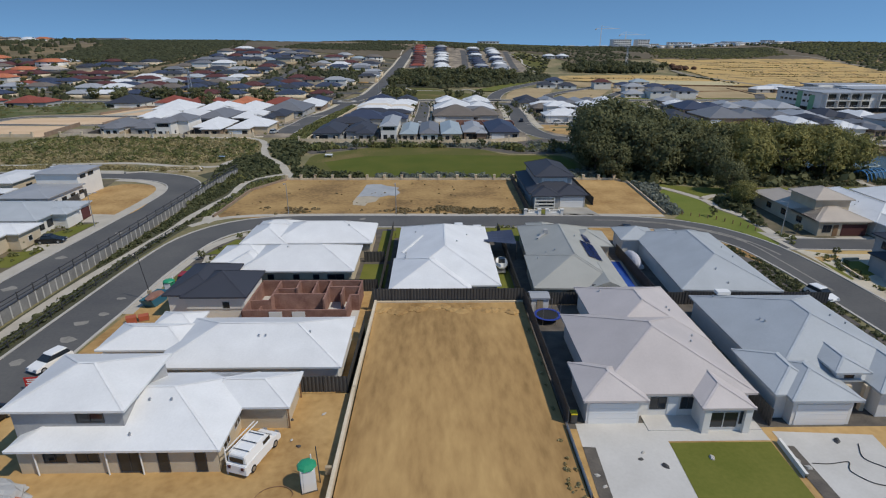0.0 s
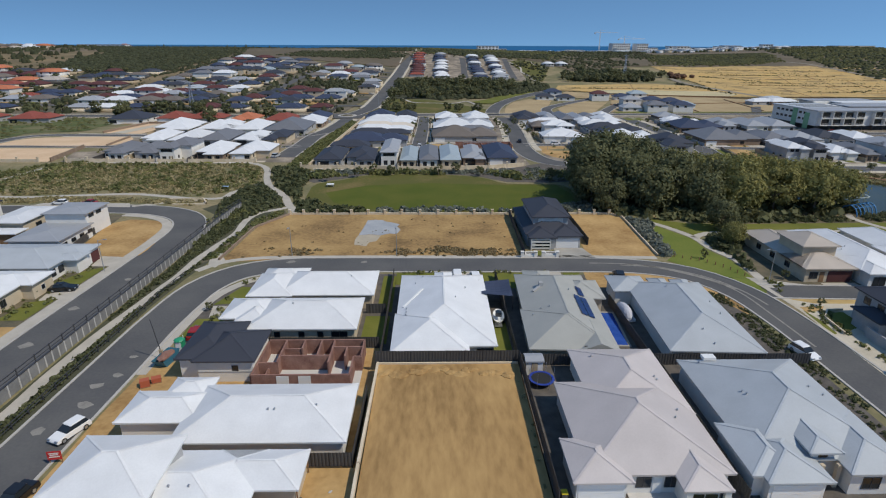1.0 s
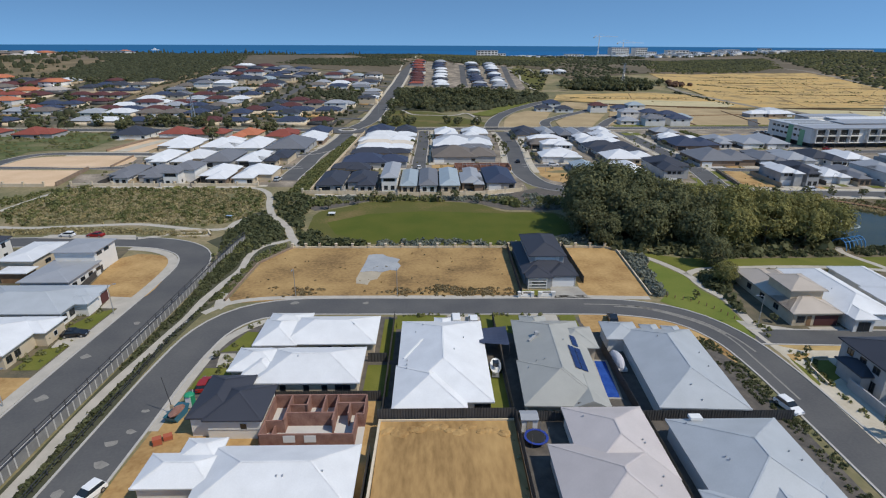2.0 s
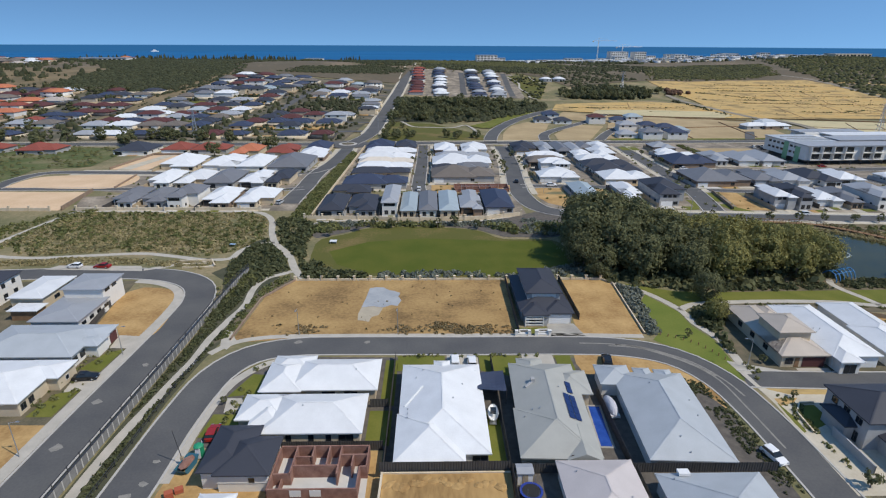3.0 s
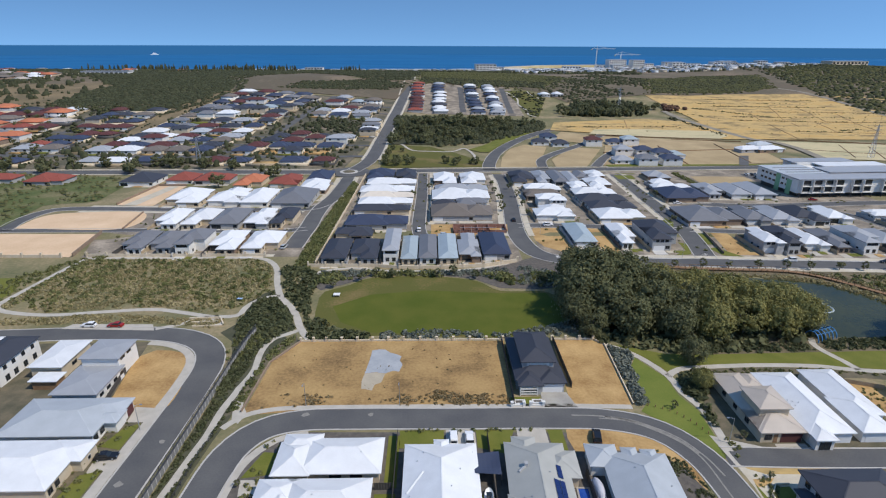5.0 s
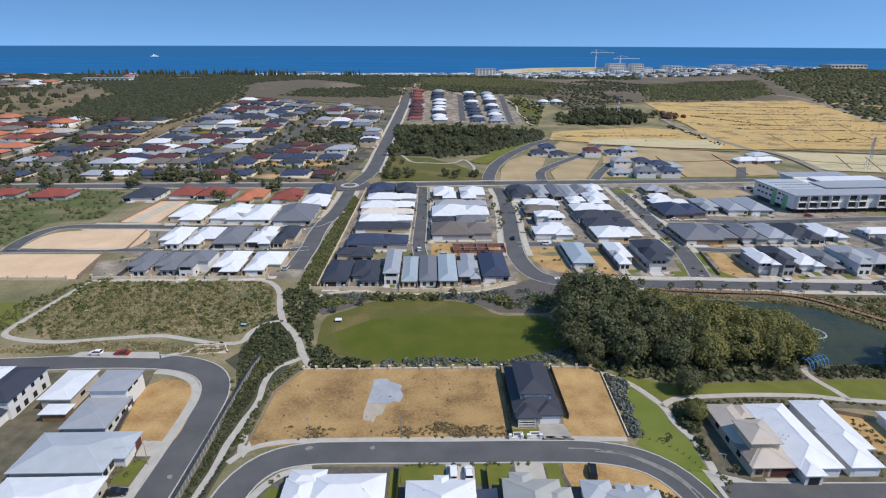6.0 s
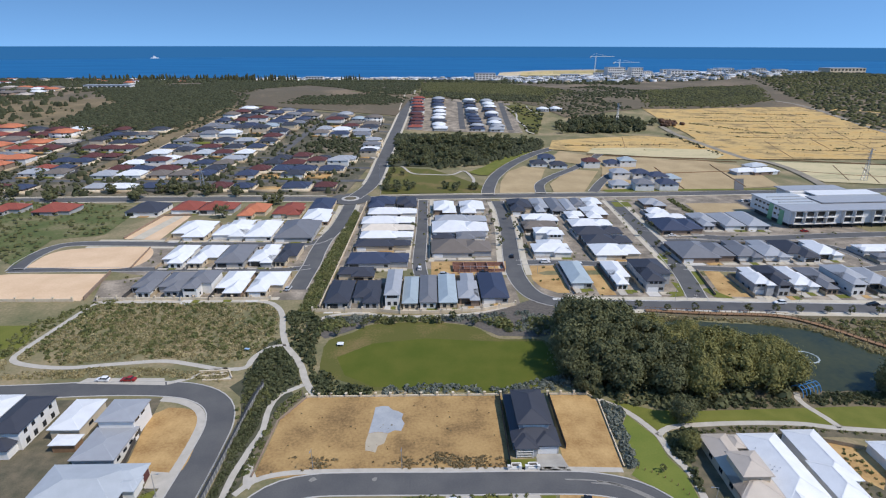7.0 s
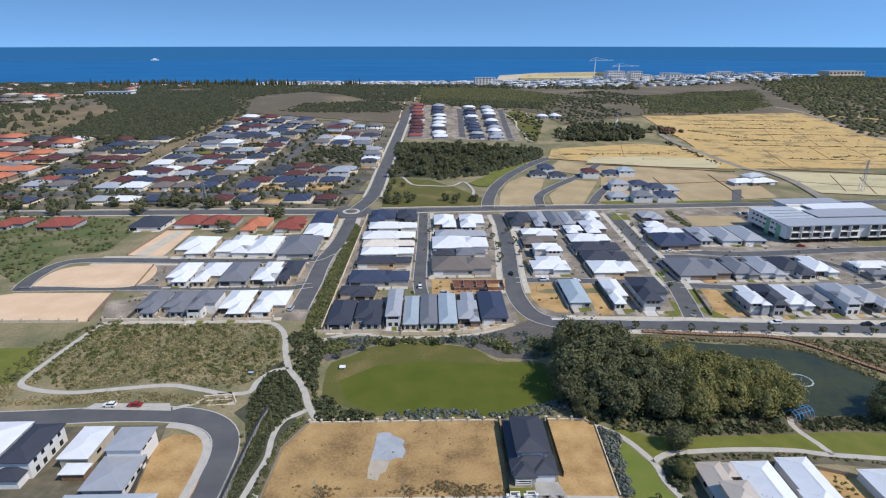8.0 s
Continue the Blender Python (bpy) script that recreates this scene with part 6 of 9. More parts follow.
part("trailer", box(bmesh.new(), -2.2, -0.6, 0.3, 2.6, 0.6, 0.42), STEEL, boat)
for sy in (-0.9, 0.9):
    part("trailer_wheel", SHARED[("tyre",)], RUBBER, boat, "", pose(-0.3, sy, 0.33))
sail = thing("shade_sail", 10.7, 85.2, 0, 0, "dark shade sail over a driveway", "shade sail")
bm = bmesh.new()
grid = [[bm.verts.new((-2.6 + 5.2 * i / 6, -2.9 + 5.8 * j / 6, 3.0 - 0.5 * math.sin(math.pi * i / 6) * math.sin(math.pi * j / 6) + 0.25 * (i / 3 - 1) * (j / 3 - 1))) for i in range(7)] for j in range(7)]
for j in range(6):
    for i in range(6):
        bm.faces.new((grid[j][i], grid[j][i + 1], grid[j + 1][i + 1], grid[j + 1][i]))
part("sail", bm, ROOFS["B"], sail)
for x, y in ((-2.6, -2.9), (2.6, -2.9), (-2.6, 2.9), (2.6, 2.9)):
    part("post", tube(bmesh.new(), (x, y, 0), (x, y, 3.2), 0.06, 0.06), DARK_FRAME, sail)
tramp = thing("trampoline", 14.0, 60.2, 0.8, 0, "round trampoline with blue padding and net poles", "trampoline")
BLUE_PAD = plain("blue_padding", (0.02, 0.05, 0.3), 0.6)
bm = bmesh.new()
for k in range(24):
    a, b = k * math.pi / 12, (k + 1) * math.pi / 12
    bar(bm, (1.5 * math.cos(a), 1.5 * math.sin(a), 0.8), (1.5 * math.cos(b), 1.5 * math.sin(b), 0.8), 0.35, 0.06)
part("pad", bm, BLUE_PAD, tramp, "blue foam edge pad")
part("mat", tube(bmesh.new(), (0, 0, 0.76), (0, 0, 0.79), 1.4, 1.4, 24), RUBBER, tramp)
for k in range(6):
    a = k * math.pi / 3
    part("pole", tube(bmesh.new(), (1.6 * math.cos(a), 1.6 * math.sin(a), 0), (1.6 * math.cos(a), 1.6 * math.sin(a), 2.3), 0.03, 0.03), STEEL, tramp)
shed = thing("garden_shed", 13.4, 63.0, 0.8, 0, "small pale garden shed against the fence", "shed")
part("body", box(bmesh.new(), -1.1, -0.9, 0, 1.1, 0.9, 2.0), WHITE_WALL, shed)
bm = bmesh.new()
hip(bm, -1.25, -1.05, 1.25, 1.05, 2.18, 14, "WE")
part("roof", bm, ROOFS["L"], shed)
part("door", box(bmesh.new(), -0.4, -0.95, 0.05, 0.4, -0.9, 1.9), FENCE_TAN, shed)
bin_ = thing("wheelie_bin", 12.55, 40.8, 0.8, 0, "dark wheeled bin with a yellow lid", "bin")
bm = box(bmesh.new(), -0.28, -0.32, 0.08, 0.28, 0.32, 1.0)
part("body", bm, FENCE_DARK, bin_)
part("lid", box(bmesh.new(), -0.31, -0.36, 1.0, 0.31, 0.34, 1.07), plain("yellow_plastic", (0.6, 0.48, 0.02), 0.5), bin_, "yellow lid")
for sx in (-0.2, 0.2):
    part("wheel", tube(bmesh.new(), (sx - 0.04, 0.3, 0.1), (sx + 0.04, 0.3, 0.1), 0.1, 0.1, 10), RUBBER, bin_)


SIGN_RED = plain("sign_red", (0.5, 0.03, 0.03), 0.5)
sign = thing("site_sign", -40.2, 47.4, 0, 8, "red builder's sign board on two posts", "sign")
part("board", box(bmesh.new(), -0.7, -0.03, 0.55, 0.7, 0.03, 1.6), SIGN_RED, sign)
for z0, w in ((1.3, 0.5), (1.1, 0.4), (0.85, 0.55)):
    part("lettering", box(bmesh.new(), -w, -0.042, z0, w, -0.032, z0 + 0.12), WHITE_PAINT, sign, "white bars of lettering")
for x in (-0.6, 0.6):
    part("post", box(bmesh.new(), x - 0.04, 0.035, 0, x + 0.04, 0.1, 1.6), WOOD, sign)


sign = thing("information_board", -63.1, 164.4, 0, -10, "low blue and white information board by the heath path", "sign")
part("board", box(bmesh.new(), -0.9, -0.5, 0.8, 0.9, 0.5, 0.9), plain("board_blue", (0.3, 0.42, 0.55), 0.5), sign)
for x in (-0.7, 0.7):
    part("post", box(bmesh.new(), x - 0.05, -0.05, 0, x + 0.05, 0.05, 0.8), STEEL, sign)


def portable_toilet(x, y, rz, body, lid, label):
    th = thing("portable_toilet", x, y, height(x, y), rz, label, "portable toilet")
    part("cabin", box(bmesh.new(), -0.55, -0.55, 0.1, 0.55, 0.55, 2.15), body, th)
    part("base", box(bmesh.new(), -0.6, -0.6, 0, 0.6, 0.6, 0.1), FENCE_DARK, th)
    part("roof", dome(bmesh.new(), 0.78, 0.78, 0.3, 8, 3), lid, th, "", pose(0, 0, 2.14, 0, 0, 22.5))
    part("door", box(bmesh.new(), -0.4, -0.6, 0.15, 0.4, -0.55, 2.0), WHITE_PAINT, th)
    part("vent_pipe", tube(bmesh.new(), (0.4, 0.45, 0.2), (0.4, 0.45, 2.7), 0.05, 0.05), WHITE_PAINT, th)
    return th


GREEN_PLASTIC = plain("green_plastic", (0.02, 0.28, 0.14), 0.5)
portable_toilet(-9.7, 33.3, 20, WHITE_PAINT, GREEN_PLASTIC, "white portable toilet with green roof on sand")
portable_toilet(-36.4, 69.6, 0, GREEN_PLASTIC, GREEN_PLASTIC, "green portable toilet at the building site")
skip = thing("skip_bin", -37.4, 67.2, 0, 80, "blue steel skip bin full of brick rubble", "skip")
bm = bmesh.new()
v = [bm.verts.new(p) for p in ((-1.2, -0.8, 0), (1.2, -0.8, 0), (1.2, 0.8, 0), (-1.2, 0.8, 0), (-1.9, -0.9, 1.2), (1.9, -0.9, 1.2), (1.9, 0.9, 1.2), (-1.9, 0.9, 1.2))]
for f in ((3, 2, 1, 0), (0, 1, 5, 4), (1, 2, 6, 5), (2, 3, 7, 6), (3, 0, 4, 7)):
    bm.faces.new([v[i] for i in f])
part("body", bm, plain("blue_steel", (0.04, 0.16, 0.24), 0.6), skip)
part("rubble", dome(bmesh.new(), 1.6, 0.8, 0.6, 12, 4, 0.12, 3), BRICK, skip, "heap of red rubble", pose(0, 0, 0.95))
rr = random.Random(8)
for k, q in enumerate(curve([(50.9, 106.6), (55.2, 104.4), (58.4, 100.8), (60.4, 96.4)], 1.4)):
    bl = thing("bollard", q.x, q.y, 0, 0, "short timber bollard along the lawn", "bollard", "lawn bollards")
    part("post", shared(("bollard",), lambda: box(bmesh.new(), -0.07, -0.07, 0, 0.07, 0.07, 0.75), WOOD), WOOD, bl)
for x, y, n in ((-37.6, 61.4, 3), (-36.6, 62.4, 2)):
    st = thing("brick_stack", x, y, 0, 25, "pallet of stacked orange-red bricks", "bricks", "brick pallets")
    part("pallet", box(bmesh.new(), -0.6, -0.5, 0, 0.6, 0.5, 0.12), WOOD, st)
    for k in range(n):
        part("brick_course", box(bmesh.new(), -0.55 + rr.uniform(-0.04, 0.04), -0.45, 0.12 + k * 0.3, 0.55, 0.45, 0.41 + k * 0.3), plain("orange_brick", (0.4, 0.1, 0.05), 0.85), st)
pole = thing("power_pole", -38.2, 67.9, 0, 0, "thin leaning dark temporary power pole", "pole")
part("shaft", tube(bmesh.new(), (0, 0, 0), (-0.8, 0, 6.4), 0.07, 0.05), DARK_FRAME, pole)
part("meter_box", box(bmesh.new(), -0.35, -0.2, 0.9, 0.1, 0.1, 1.6), FENCE_TAN, pole)
pole = thing("power_pole", -8.9, 33.8, 0.8, 0, "thin dark temporary power pole on sand", "pole")
part("shaft", tube(bmesh.new(), (0, 0, 0), (-0.15, 0.1, 3.4), 0.05, 0.04), DARK_FRAME, pole)
part("meter_box", box(bmesh.new(), 0.3, 0.6, 0.2, 0.9, 0.9, 0.9), FENCE_TAN, pole)


def hose(pts, label, r=0.035, m=None, z=0.1):
    cu = bpy.data.curves.new("hose", "CURVE")
    cu.dimensions, cu.bevel_depth = "3D", r
    line = curve(pts, 0.3)
    sp = cu.splines.new("POLY")
    sp.points.add(len(line) - 1)
    for p, q in zip(sp.points, line):
        p.co = (q.x, q.y, height(q.x, q.y) + z, 1)
    cu.materials.append(m or RUBBER)
    tagged(new("hose", cu), label, "hose")


hose([(36.30, 37.47), (35.52, 35.71), (36.69, 34.35), (36.10, 32.79), (34.35, 32.98), (33.37, 34.35), (33.96, 35.32), (32.20, 35.13), (30.84, 35.23)], "dark garden hose lying in loops on the driveway")
hose([(-14.05, 30.25), (-13.27, 32.79), (-11.71, 33.37), (-10.73, 32.59), (-11.32, 31.62)], "dark hose lying on the sand", m=WOOD)
for k, (x, y, s) in enumerate(((16.98, 35.91, 0.14), (17.47, 36.69, 0.13), (22.93, 36.01, 0.2), (18.74, 35.13, 0.22), (12.88, 34.15, 0.16), (13.17, 32.98, 0.14), (34.74, 37.86, 0.24), (29.86, 35.52, 0.18), (30.25, 34.74, 0.2), (-11.51, 37.86, 0.14), (-10.15, 42.15, 0.14), (-12.30, 38.64, 0.12), (-12.88, 41.37, 0.12))):
    tagged(part("rubble_block", dome(bmesh.new(), s * 1.6, s, s, 8, 3, 0.25, k), (KERB, FENCE_DARK)[k % 3 == 0], None, "", pose(x, y, height(x, y) + 0.06, 0, 0, k * 40)), "small loose block lying on the ground", "rubble")
heap = tagged(part("spoil_mound", dome(bmesh.new(), 2.6, 2.0, 1.2, 18, 6, 0.16, 5), GREY_WALL, None, "", pose(-33.0, 32.0, 0.8)), "grey mound of broken concrete on sand", "rubble")
tagged(part("orange_mesh", dome(bmesh.new(), 0.6, 0.5, 1.0, 9, 4, 0.2, 6), ROOFS["O"], None, "", pose(-30.6, 31.6, 0.8)), "crumpled orange safety mesh on sand", "safety mesh")
# spoil ridges along the back of the empty lot
for k in range(16):
    x = -6.2 + k * 1.06 + rr.uniform(-0.3, 0.3)
    tagged(part("spoil_heap", dome(bmesh.new(), rr.uniform(0.7, 1.3), rr.uniform(0.5, 0.9), rr.uniform(0.14, 0.32), 12, 4, 0.2, k), SAND, None, "", pose(x, 61.7 + rr.uniform(-0.8, 0.8), 1.5, 0, 0, rr.uniform(0, 90))), "low heap of scraped sand", "sand heap", "spoil heaps")


# ---- planting ----
def ico():
    bm = bmesh.new()
    bmesh.ops.create_icosphere(bm, subdivisions=1, radius=1)
    v = np.array([p.co[:] for p in bm.verts])
    f = np.array([[p.index for p in q.verts] for q in bm.faces])
    bm.free()
    return v, f


ICO_V, ICO_F = ico()
CAP_V = np.array([(math.cos(k * 1.2566), math.sin(k * 1.2566), -0.1) for k in range(5)] + [(0.66 * math.cos(k * 1.2566 + 0.63), 0.66 * math.sin(k * 1.2566 + 0.63), 0.72) for k in range(5)] + [(0, 0, 1.0)])
CAP_F = np.array([q for k in range(5) for q in ((k, (k + 1) % 5, k + 5), ((k + 1) % 5, (k + 1) % 5 + 5, k + 5), (k + 5, (k + 1) % 5 + 5, 10))])


def raw_mesh(name, verts, tris, material):
    me = bpy.data.meshes.new(name)
    n = len(tris)
    me.vertices.add(len(verts))
    me.vertices.foreach_set("co", np.asarray(verts, np.float32).ravel())
    me.loops.add(n * 3)
    me.loops.foreach_set("vertex_index", np.asarray(tris, np.int32).ravel())
    me.polygons.add(n)
    me.polygons.foreach_set("loop_start", np.arange(0, n * 3, 3, dtype=np.int32))
    me.polygons.foreach_set("loop_total", np.full(n, 3, np.int32))
    me.update(calc_edges=True)
    me.materials.append(material)
    return me


def inside(poly, x, y):
    hit = False
    for (ax, ay), (bx, by) in zip(poly, poly[1:] + poly[:1]):
        if (ay > y) != (by > y) and x < (bx - ax) * (y - ay) / (by - ay) + ax:
            hit = not hit
    return hit


def sow(poly, n, seed, clump=0.0, avoid=()):
    """Random places inside a polygon; clump: how far they gather into drifts; avoid: lines (points, half width) kept clear."""
    r = random.Random(seed)
    xs, ys = [p[0] for p in poly], [p[1] for p in poly]
    out, tries = [], 0
    while len(out) < n and tries < n * 30:
        tries += 1
        x, y = r.uniform(min(xs), max(xs)), r.uniform(min(ys), max(ys))
        if not inside(poly, x, y) or (clump and noise.noise((x * clump, y * clump, seed)) < r.uniform(-0.5, 0.25)):
            continue
        if any((x - q.x) ** 2 + (y - q.y) ** 2 < w * w for line, w in avoid for q in line):
            continue
        out.append((x, y))
    return out


def spread(poly, by):
    """The polygon pushed out from its middle."""
    mx, my = sum(p[0] for p in poly) / len(poly), sum(p[1] for p in poly) / len(poly)
    return [(mx + (x - mx) * (1 + by), my + (y - my) * (1 + by)) for x, y in poly]


def bushes(name, label, places, size, material, flat=0.75, jitter=0.3, category="shrubs", leaves=0):
    """Many small shrubs as one piece of stuff: near ones are sprays of leaves over a low dome, far ones ragged lobes (leaves of them), or one low cap (9)."""
    r = np.random.RandomState(len(places) + int(size[1] * 10))
    vs, fs, base = [], [], 0
    for x, y in places:
        s, z = r.uniform(*size), height(x, y)
        for k in range(leaves if leaves < 9 else 0):
            o = r.uniform(-0.55, 0.55, 3) * s * (0 if leaves == 1 else 1)
            q = s * r.uniform(0.45, 0.8) if leaves > 1 else s
            v = ICO_V * (1 + r.uniform(-jitter, jitter, (len(ICO_V), 1))) * q * np.array([1, 1, flat])
            vs.append(v + np.array([x + o[0], y + o[1], z + q * flat * 0.7 + abs(o[2]) * 0.5]))
            fs.append(ICO_F + base)
            base += len(ICO_V)
        if leaves == 9:
            turn = r.uniform(0, 6.28)
            c, t = math.cos(turn), math.sin(turn)
            v = CAP_V * (1 + r.uniform(-jitter, jitter, (len(CAP_V), 1))) * s * np.array([1, 1, flat])
            vs.append(v @ np.array([[c, t, 0], [-t, c, 0], [0, 0, 1]]) + np.array([x, y, z + 0.9]))
            fs.append(CAP_F + base)
            base += len(CAP_V)
        if not leaves:
            n = 20
            d = r.normal(0, 1, (n, 3))
            d[:, 2] = np.abs(d[:, 2])
            d /= np.linalg.norm(d, axis=1)[:, None]
            p = d * r.uniform(0.55, 1.0, (n, 1)) * s * np.array([1, 1, flat * 1.25]) + (x, y, z + 0.05)
            up = d + r.normal(0, 0.45, (n, 3))
            a = np.cross(up, r.normal(0, 1, (n, 3)))
            a /= np.linalg.norm(a, axis=1)[:, None]
            b = np.cross(up, a)
            b /= np.linalg.norm(b, axis=1)[:, None]
            w = r.uniform(0.3, 0.55, (n, 1)) * s
            vs.append(np.stack([p - a * w, p + b * w * 0.7, p + a * w, p - b * w * 0.7], 1).reshape(-1, 3))
            t = base + np.arange(n)[:, None] * 4
            fs.append(np.concatenate([t + [0, 1, 2], t + [0, 2, 3]], 0))
            base += n * 4
    if vs:
        tagged(new(name, raw_mesh(name, np.concatenate(vs), np.concatenate(fs), material)), label, category, kind="stuff")


PATHS = [(curve([(-35, 138.6), (-37, 141.5), (-39.8, 147), (-42, 153), (-45, 159), (-50.8, 168), (-55, 180), (-57.6, 190), (-61.8, 198), (-69, 202.6)], 1.5), 1.9),
         (curve([(-50.8, 168), (-56, 166.2), (-59.6, 160), (-60.6, 154), (-68, 153.2), (-78, 156), (-88.6, 158.4), (-103, 157), (-118.6, 155), (-132, 156.8), (-139.5, 160.6), (-139.8, 168), (-138.7, 178), (-137, 193)], 1.5), 1.7)]
GARDEN_TREE = leaf_mat("rusty_leaves", (0.15, 0.09, 0.06), (0.22, 0.13, 0.09))
HEATH_AREA = [(-138, 160), (-118, 157), (-90, 160), (-70, 156), (-58, 162), (-52, 170), (-57, 186), (-63, 197), (-70, 201.5), (-134, 201.5), (-137, 185)]
bushes("heath", "low dry heath of brown and olive tufts", sow(HEATH_AREA, 2300, 1, 0.12, PATHS), (0.35, 0.85), HEATH, 0.7, category="heath")
bushes("heath", "olive shrubs among the heath", sow(HEATH_AREA, 300, 2, 0.06, PATHS), (0.6, 1.3), SHRUB, 0.8)
bushes("heath", "dry brown tufts along the street", sow([(-190, 147.5), (-84, 149.5), (-66, 146), (-64, 151), (-100, 155), (-132, 154.5), (-142, 160), (-190, 156)], 1500, 3, 0.1, PATHS), (0.35, 0.8), HEATH, 0.6, category="heath")
bushes("shrubbery", "dark shrubs round the path junction", sow([(-59, 150), (-60, 163), (-53, 172), (-58, 192), (-46, 192), (-40, 182), (-41, 168), (-37.5, 150), (-36, 143), (-41, 145), (-46, 141), (-52, 138), (-57, 141)], 380, 4, 0, PATHS), (0.6, 1.6), DARK_SHRUB, 0.85)
bushes("shrubbery", "dark shrubs at the street bend", sow([(-57, 136), (-53, 121), (-51, 121), (-49, 134), (-46, 141), (-56, 146)], 110, 5, 0, PATHS), (0.4, 0.9), SHRUB, 0.85)
bushes("hedge", "green hedge plants along the fence", sow([(-52.4, 78), (-51.6, 84), (-50.4, 98), (-50, 106), (-49, 116), (-48, 124), (-48.4, 132), (-51.2, 140), (-52, 120)], 420, 6), (0.3, 0.6), DARK_SHRUB, 0.9)
bushes("hedge", "dark hedge between path and kerb", sow([(-50.5, 20), (-49.3, 20), (-49.0, 60), (-48.8, 84), (-47.7, 96), (-46.8, 108), (-45.8, 118), (-45.2, 124), (-46.8, 110), (-47.8, 98), (-49.2, 86), (-50.4, 68)], 420, 7), (0.35, 0.62), DARK_SHRUB, 0.9)
bushes("shrubbery", "silver-grey shrubs above the lawn", sow([(-42, 183), (-30, 184), (-14, 185), (4, 184.6), (20, 183), (30, 176), (44, 174), (46, 186), (36, 192), (18, 188.6), (-12, 187), (-28, 189.6), (-40, 188)], 420, 8, 0.08), (0.5, 1.2), GREY_SHRUB, 0.8)
bushes("shrubbery", "dark shrubs above the lawn", sow([(-42, 176), (-32, 181), (-10, 184), (20, 182.6), (28, 176), (46, 174), (46, 186), (20, 187), (-40, 187)], 200, 9, 0.1), (0.8, 1.7), SHRUB, 0.9)
bushes("shrubbery", "mixed shrubs behind the sand lots", sow([(-16, 138.4), (4, 138.4), (6, 141), (14, 138.6), (34, 139), (46, 143), (44, 150), (36, 145.6), (22, 141.4), (2, 143), (-14, 142)], 190, 10), (0.5, 1.2), GREY_SHRUB, 0.85)
bushes("shrubbery", "dark shrubs behind the sand lots", sow([(-36, 138.6), (-18, 138.6), (-20, 142), (-30, 145.4), (-36, 152)], 90, 11), (0.7, 1.5), DARK_SHRUB, 0.85)
bushes("shrubbery", "silver-grey shrubs beside the sand lot", sow([(48.4, 107), (51, 107), (52, 116), (52.4, 124), (55, 129), (50, 133.6), (49.6, 134)], 220, 12), (0.5, 1.1), GREY_SHRUB, 0.85)
bushes("shrubbery", "dark shrubs beside the beige house", sow([(62.4, 96), (63.6, 96), (64.6, 108), (68, 112.6), (74, 118), (70, 120.6), (64, 119), (61.8, 112), (64, 105)], 130, 13), (0.6, 1.5), DARK_SHRUB, 0.9)
bushes("hedge", "low shrubs along the street verge", sow([(50.4, 42), (54.4, 42), (54.0, 70), (53.2, 80), (51.6, 88), (46.6, 92), (47, 86), (49.6, 78), (50.4, 66)], 620, 14, 0.2), (0.16, 0.4), DARK_SHRUB, 0.85)
bushes("hedge", "low dark planting along a garden wall", sow([(64.2, 78.6), (63.5, 74.2), (64.0, 74.2), (64.8, 78.4), (66.8, 80.8), (66.4, 81.4)], 40, 15), (0.2, 0.45), SHRUB, 0.9)
bushes("reeds", "brown reeds along the pond", sow([(80, 182), (90, 187), (110, 184), (132, 182), (146, 174), (156, 160), (152, 156), (146, 166), (138, 176), (120, 180.6), (100, 184)], 420, 16), (0.4, 1.0), HEATH, 0.8, category="reeds")
bushes("reeds", "brown and olive shrubs beyond the pond", sow([(140, 183), (180, 180), (260, 168), (260, 140), (178, 150), (158, 166)], 600, 17, 0.08), (0.5, 1.4), HEATH, 0.8)
bushes("shrubbery", "dark shrubs under the trees", sow([(44, 139), (60, 131), (78, 131), (100, 133), (118, 140), (112, 150), (86, 160), (60, 176), (46, 184), (44, 168)], 520, 18), (1.2, 2.6), DARK_CROWN, 0.8)
bushes("weeds", "low weeds on the sand lots", sow([(-42, 107), (-30, 107.8), (-30, 111), (-40, 113), (1, 108), (17, 108), (18, 111), (2, 112)], 80, 20, 0.15), (0.25, 0.6), DRY_WEED, 0.7, category="weeds")
bushes("weeds", "dry clods and weeds on the sand lots", sow([(-41, 110), (18, 110), (19.6, 136), (-36, 136)], 60, 21, 0.12), (0.08, 0.32), DRY_WEED, 0.6, category="weeds")
bushes("weeds", "scattered weeds at the lot edges", sow([(9.9, 31), (11.3, 31), (11.4, 35), (10.6, 36), (11.3, 50), (11.3, 62), (10.9, 62), (10.8, 40)], 34, 22), (0.08, 0.24), HEATH, 0.7, category="weeds")


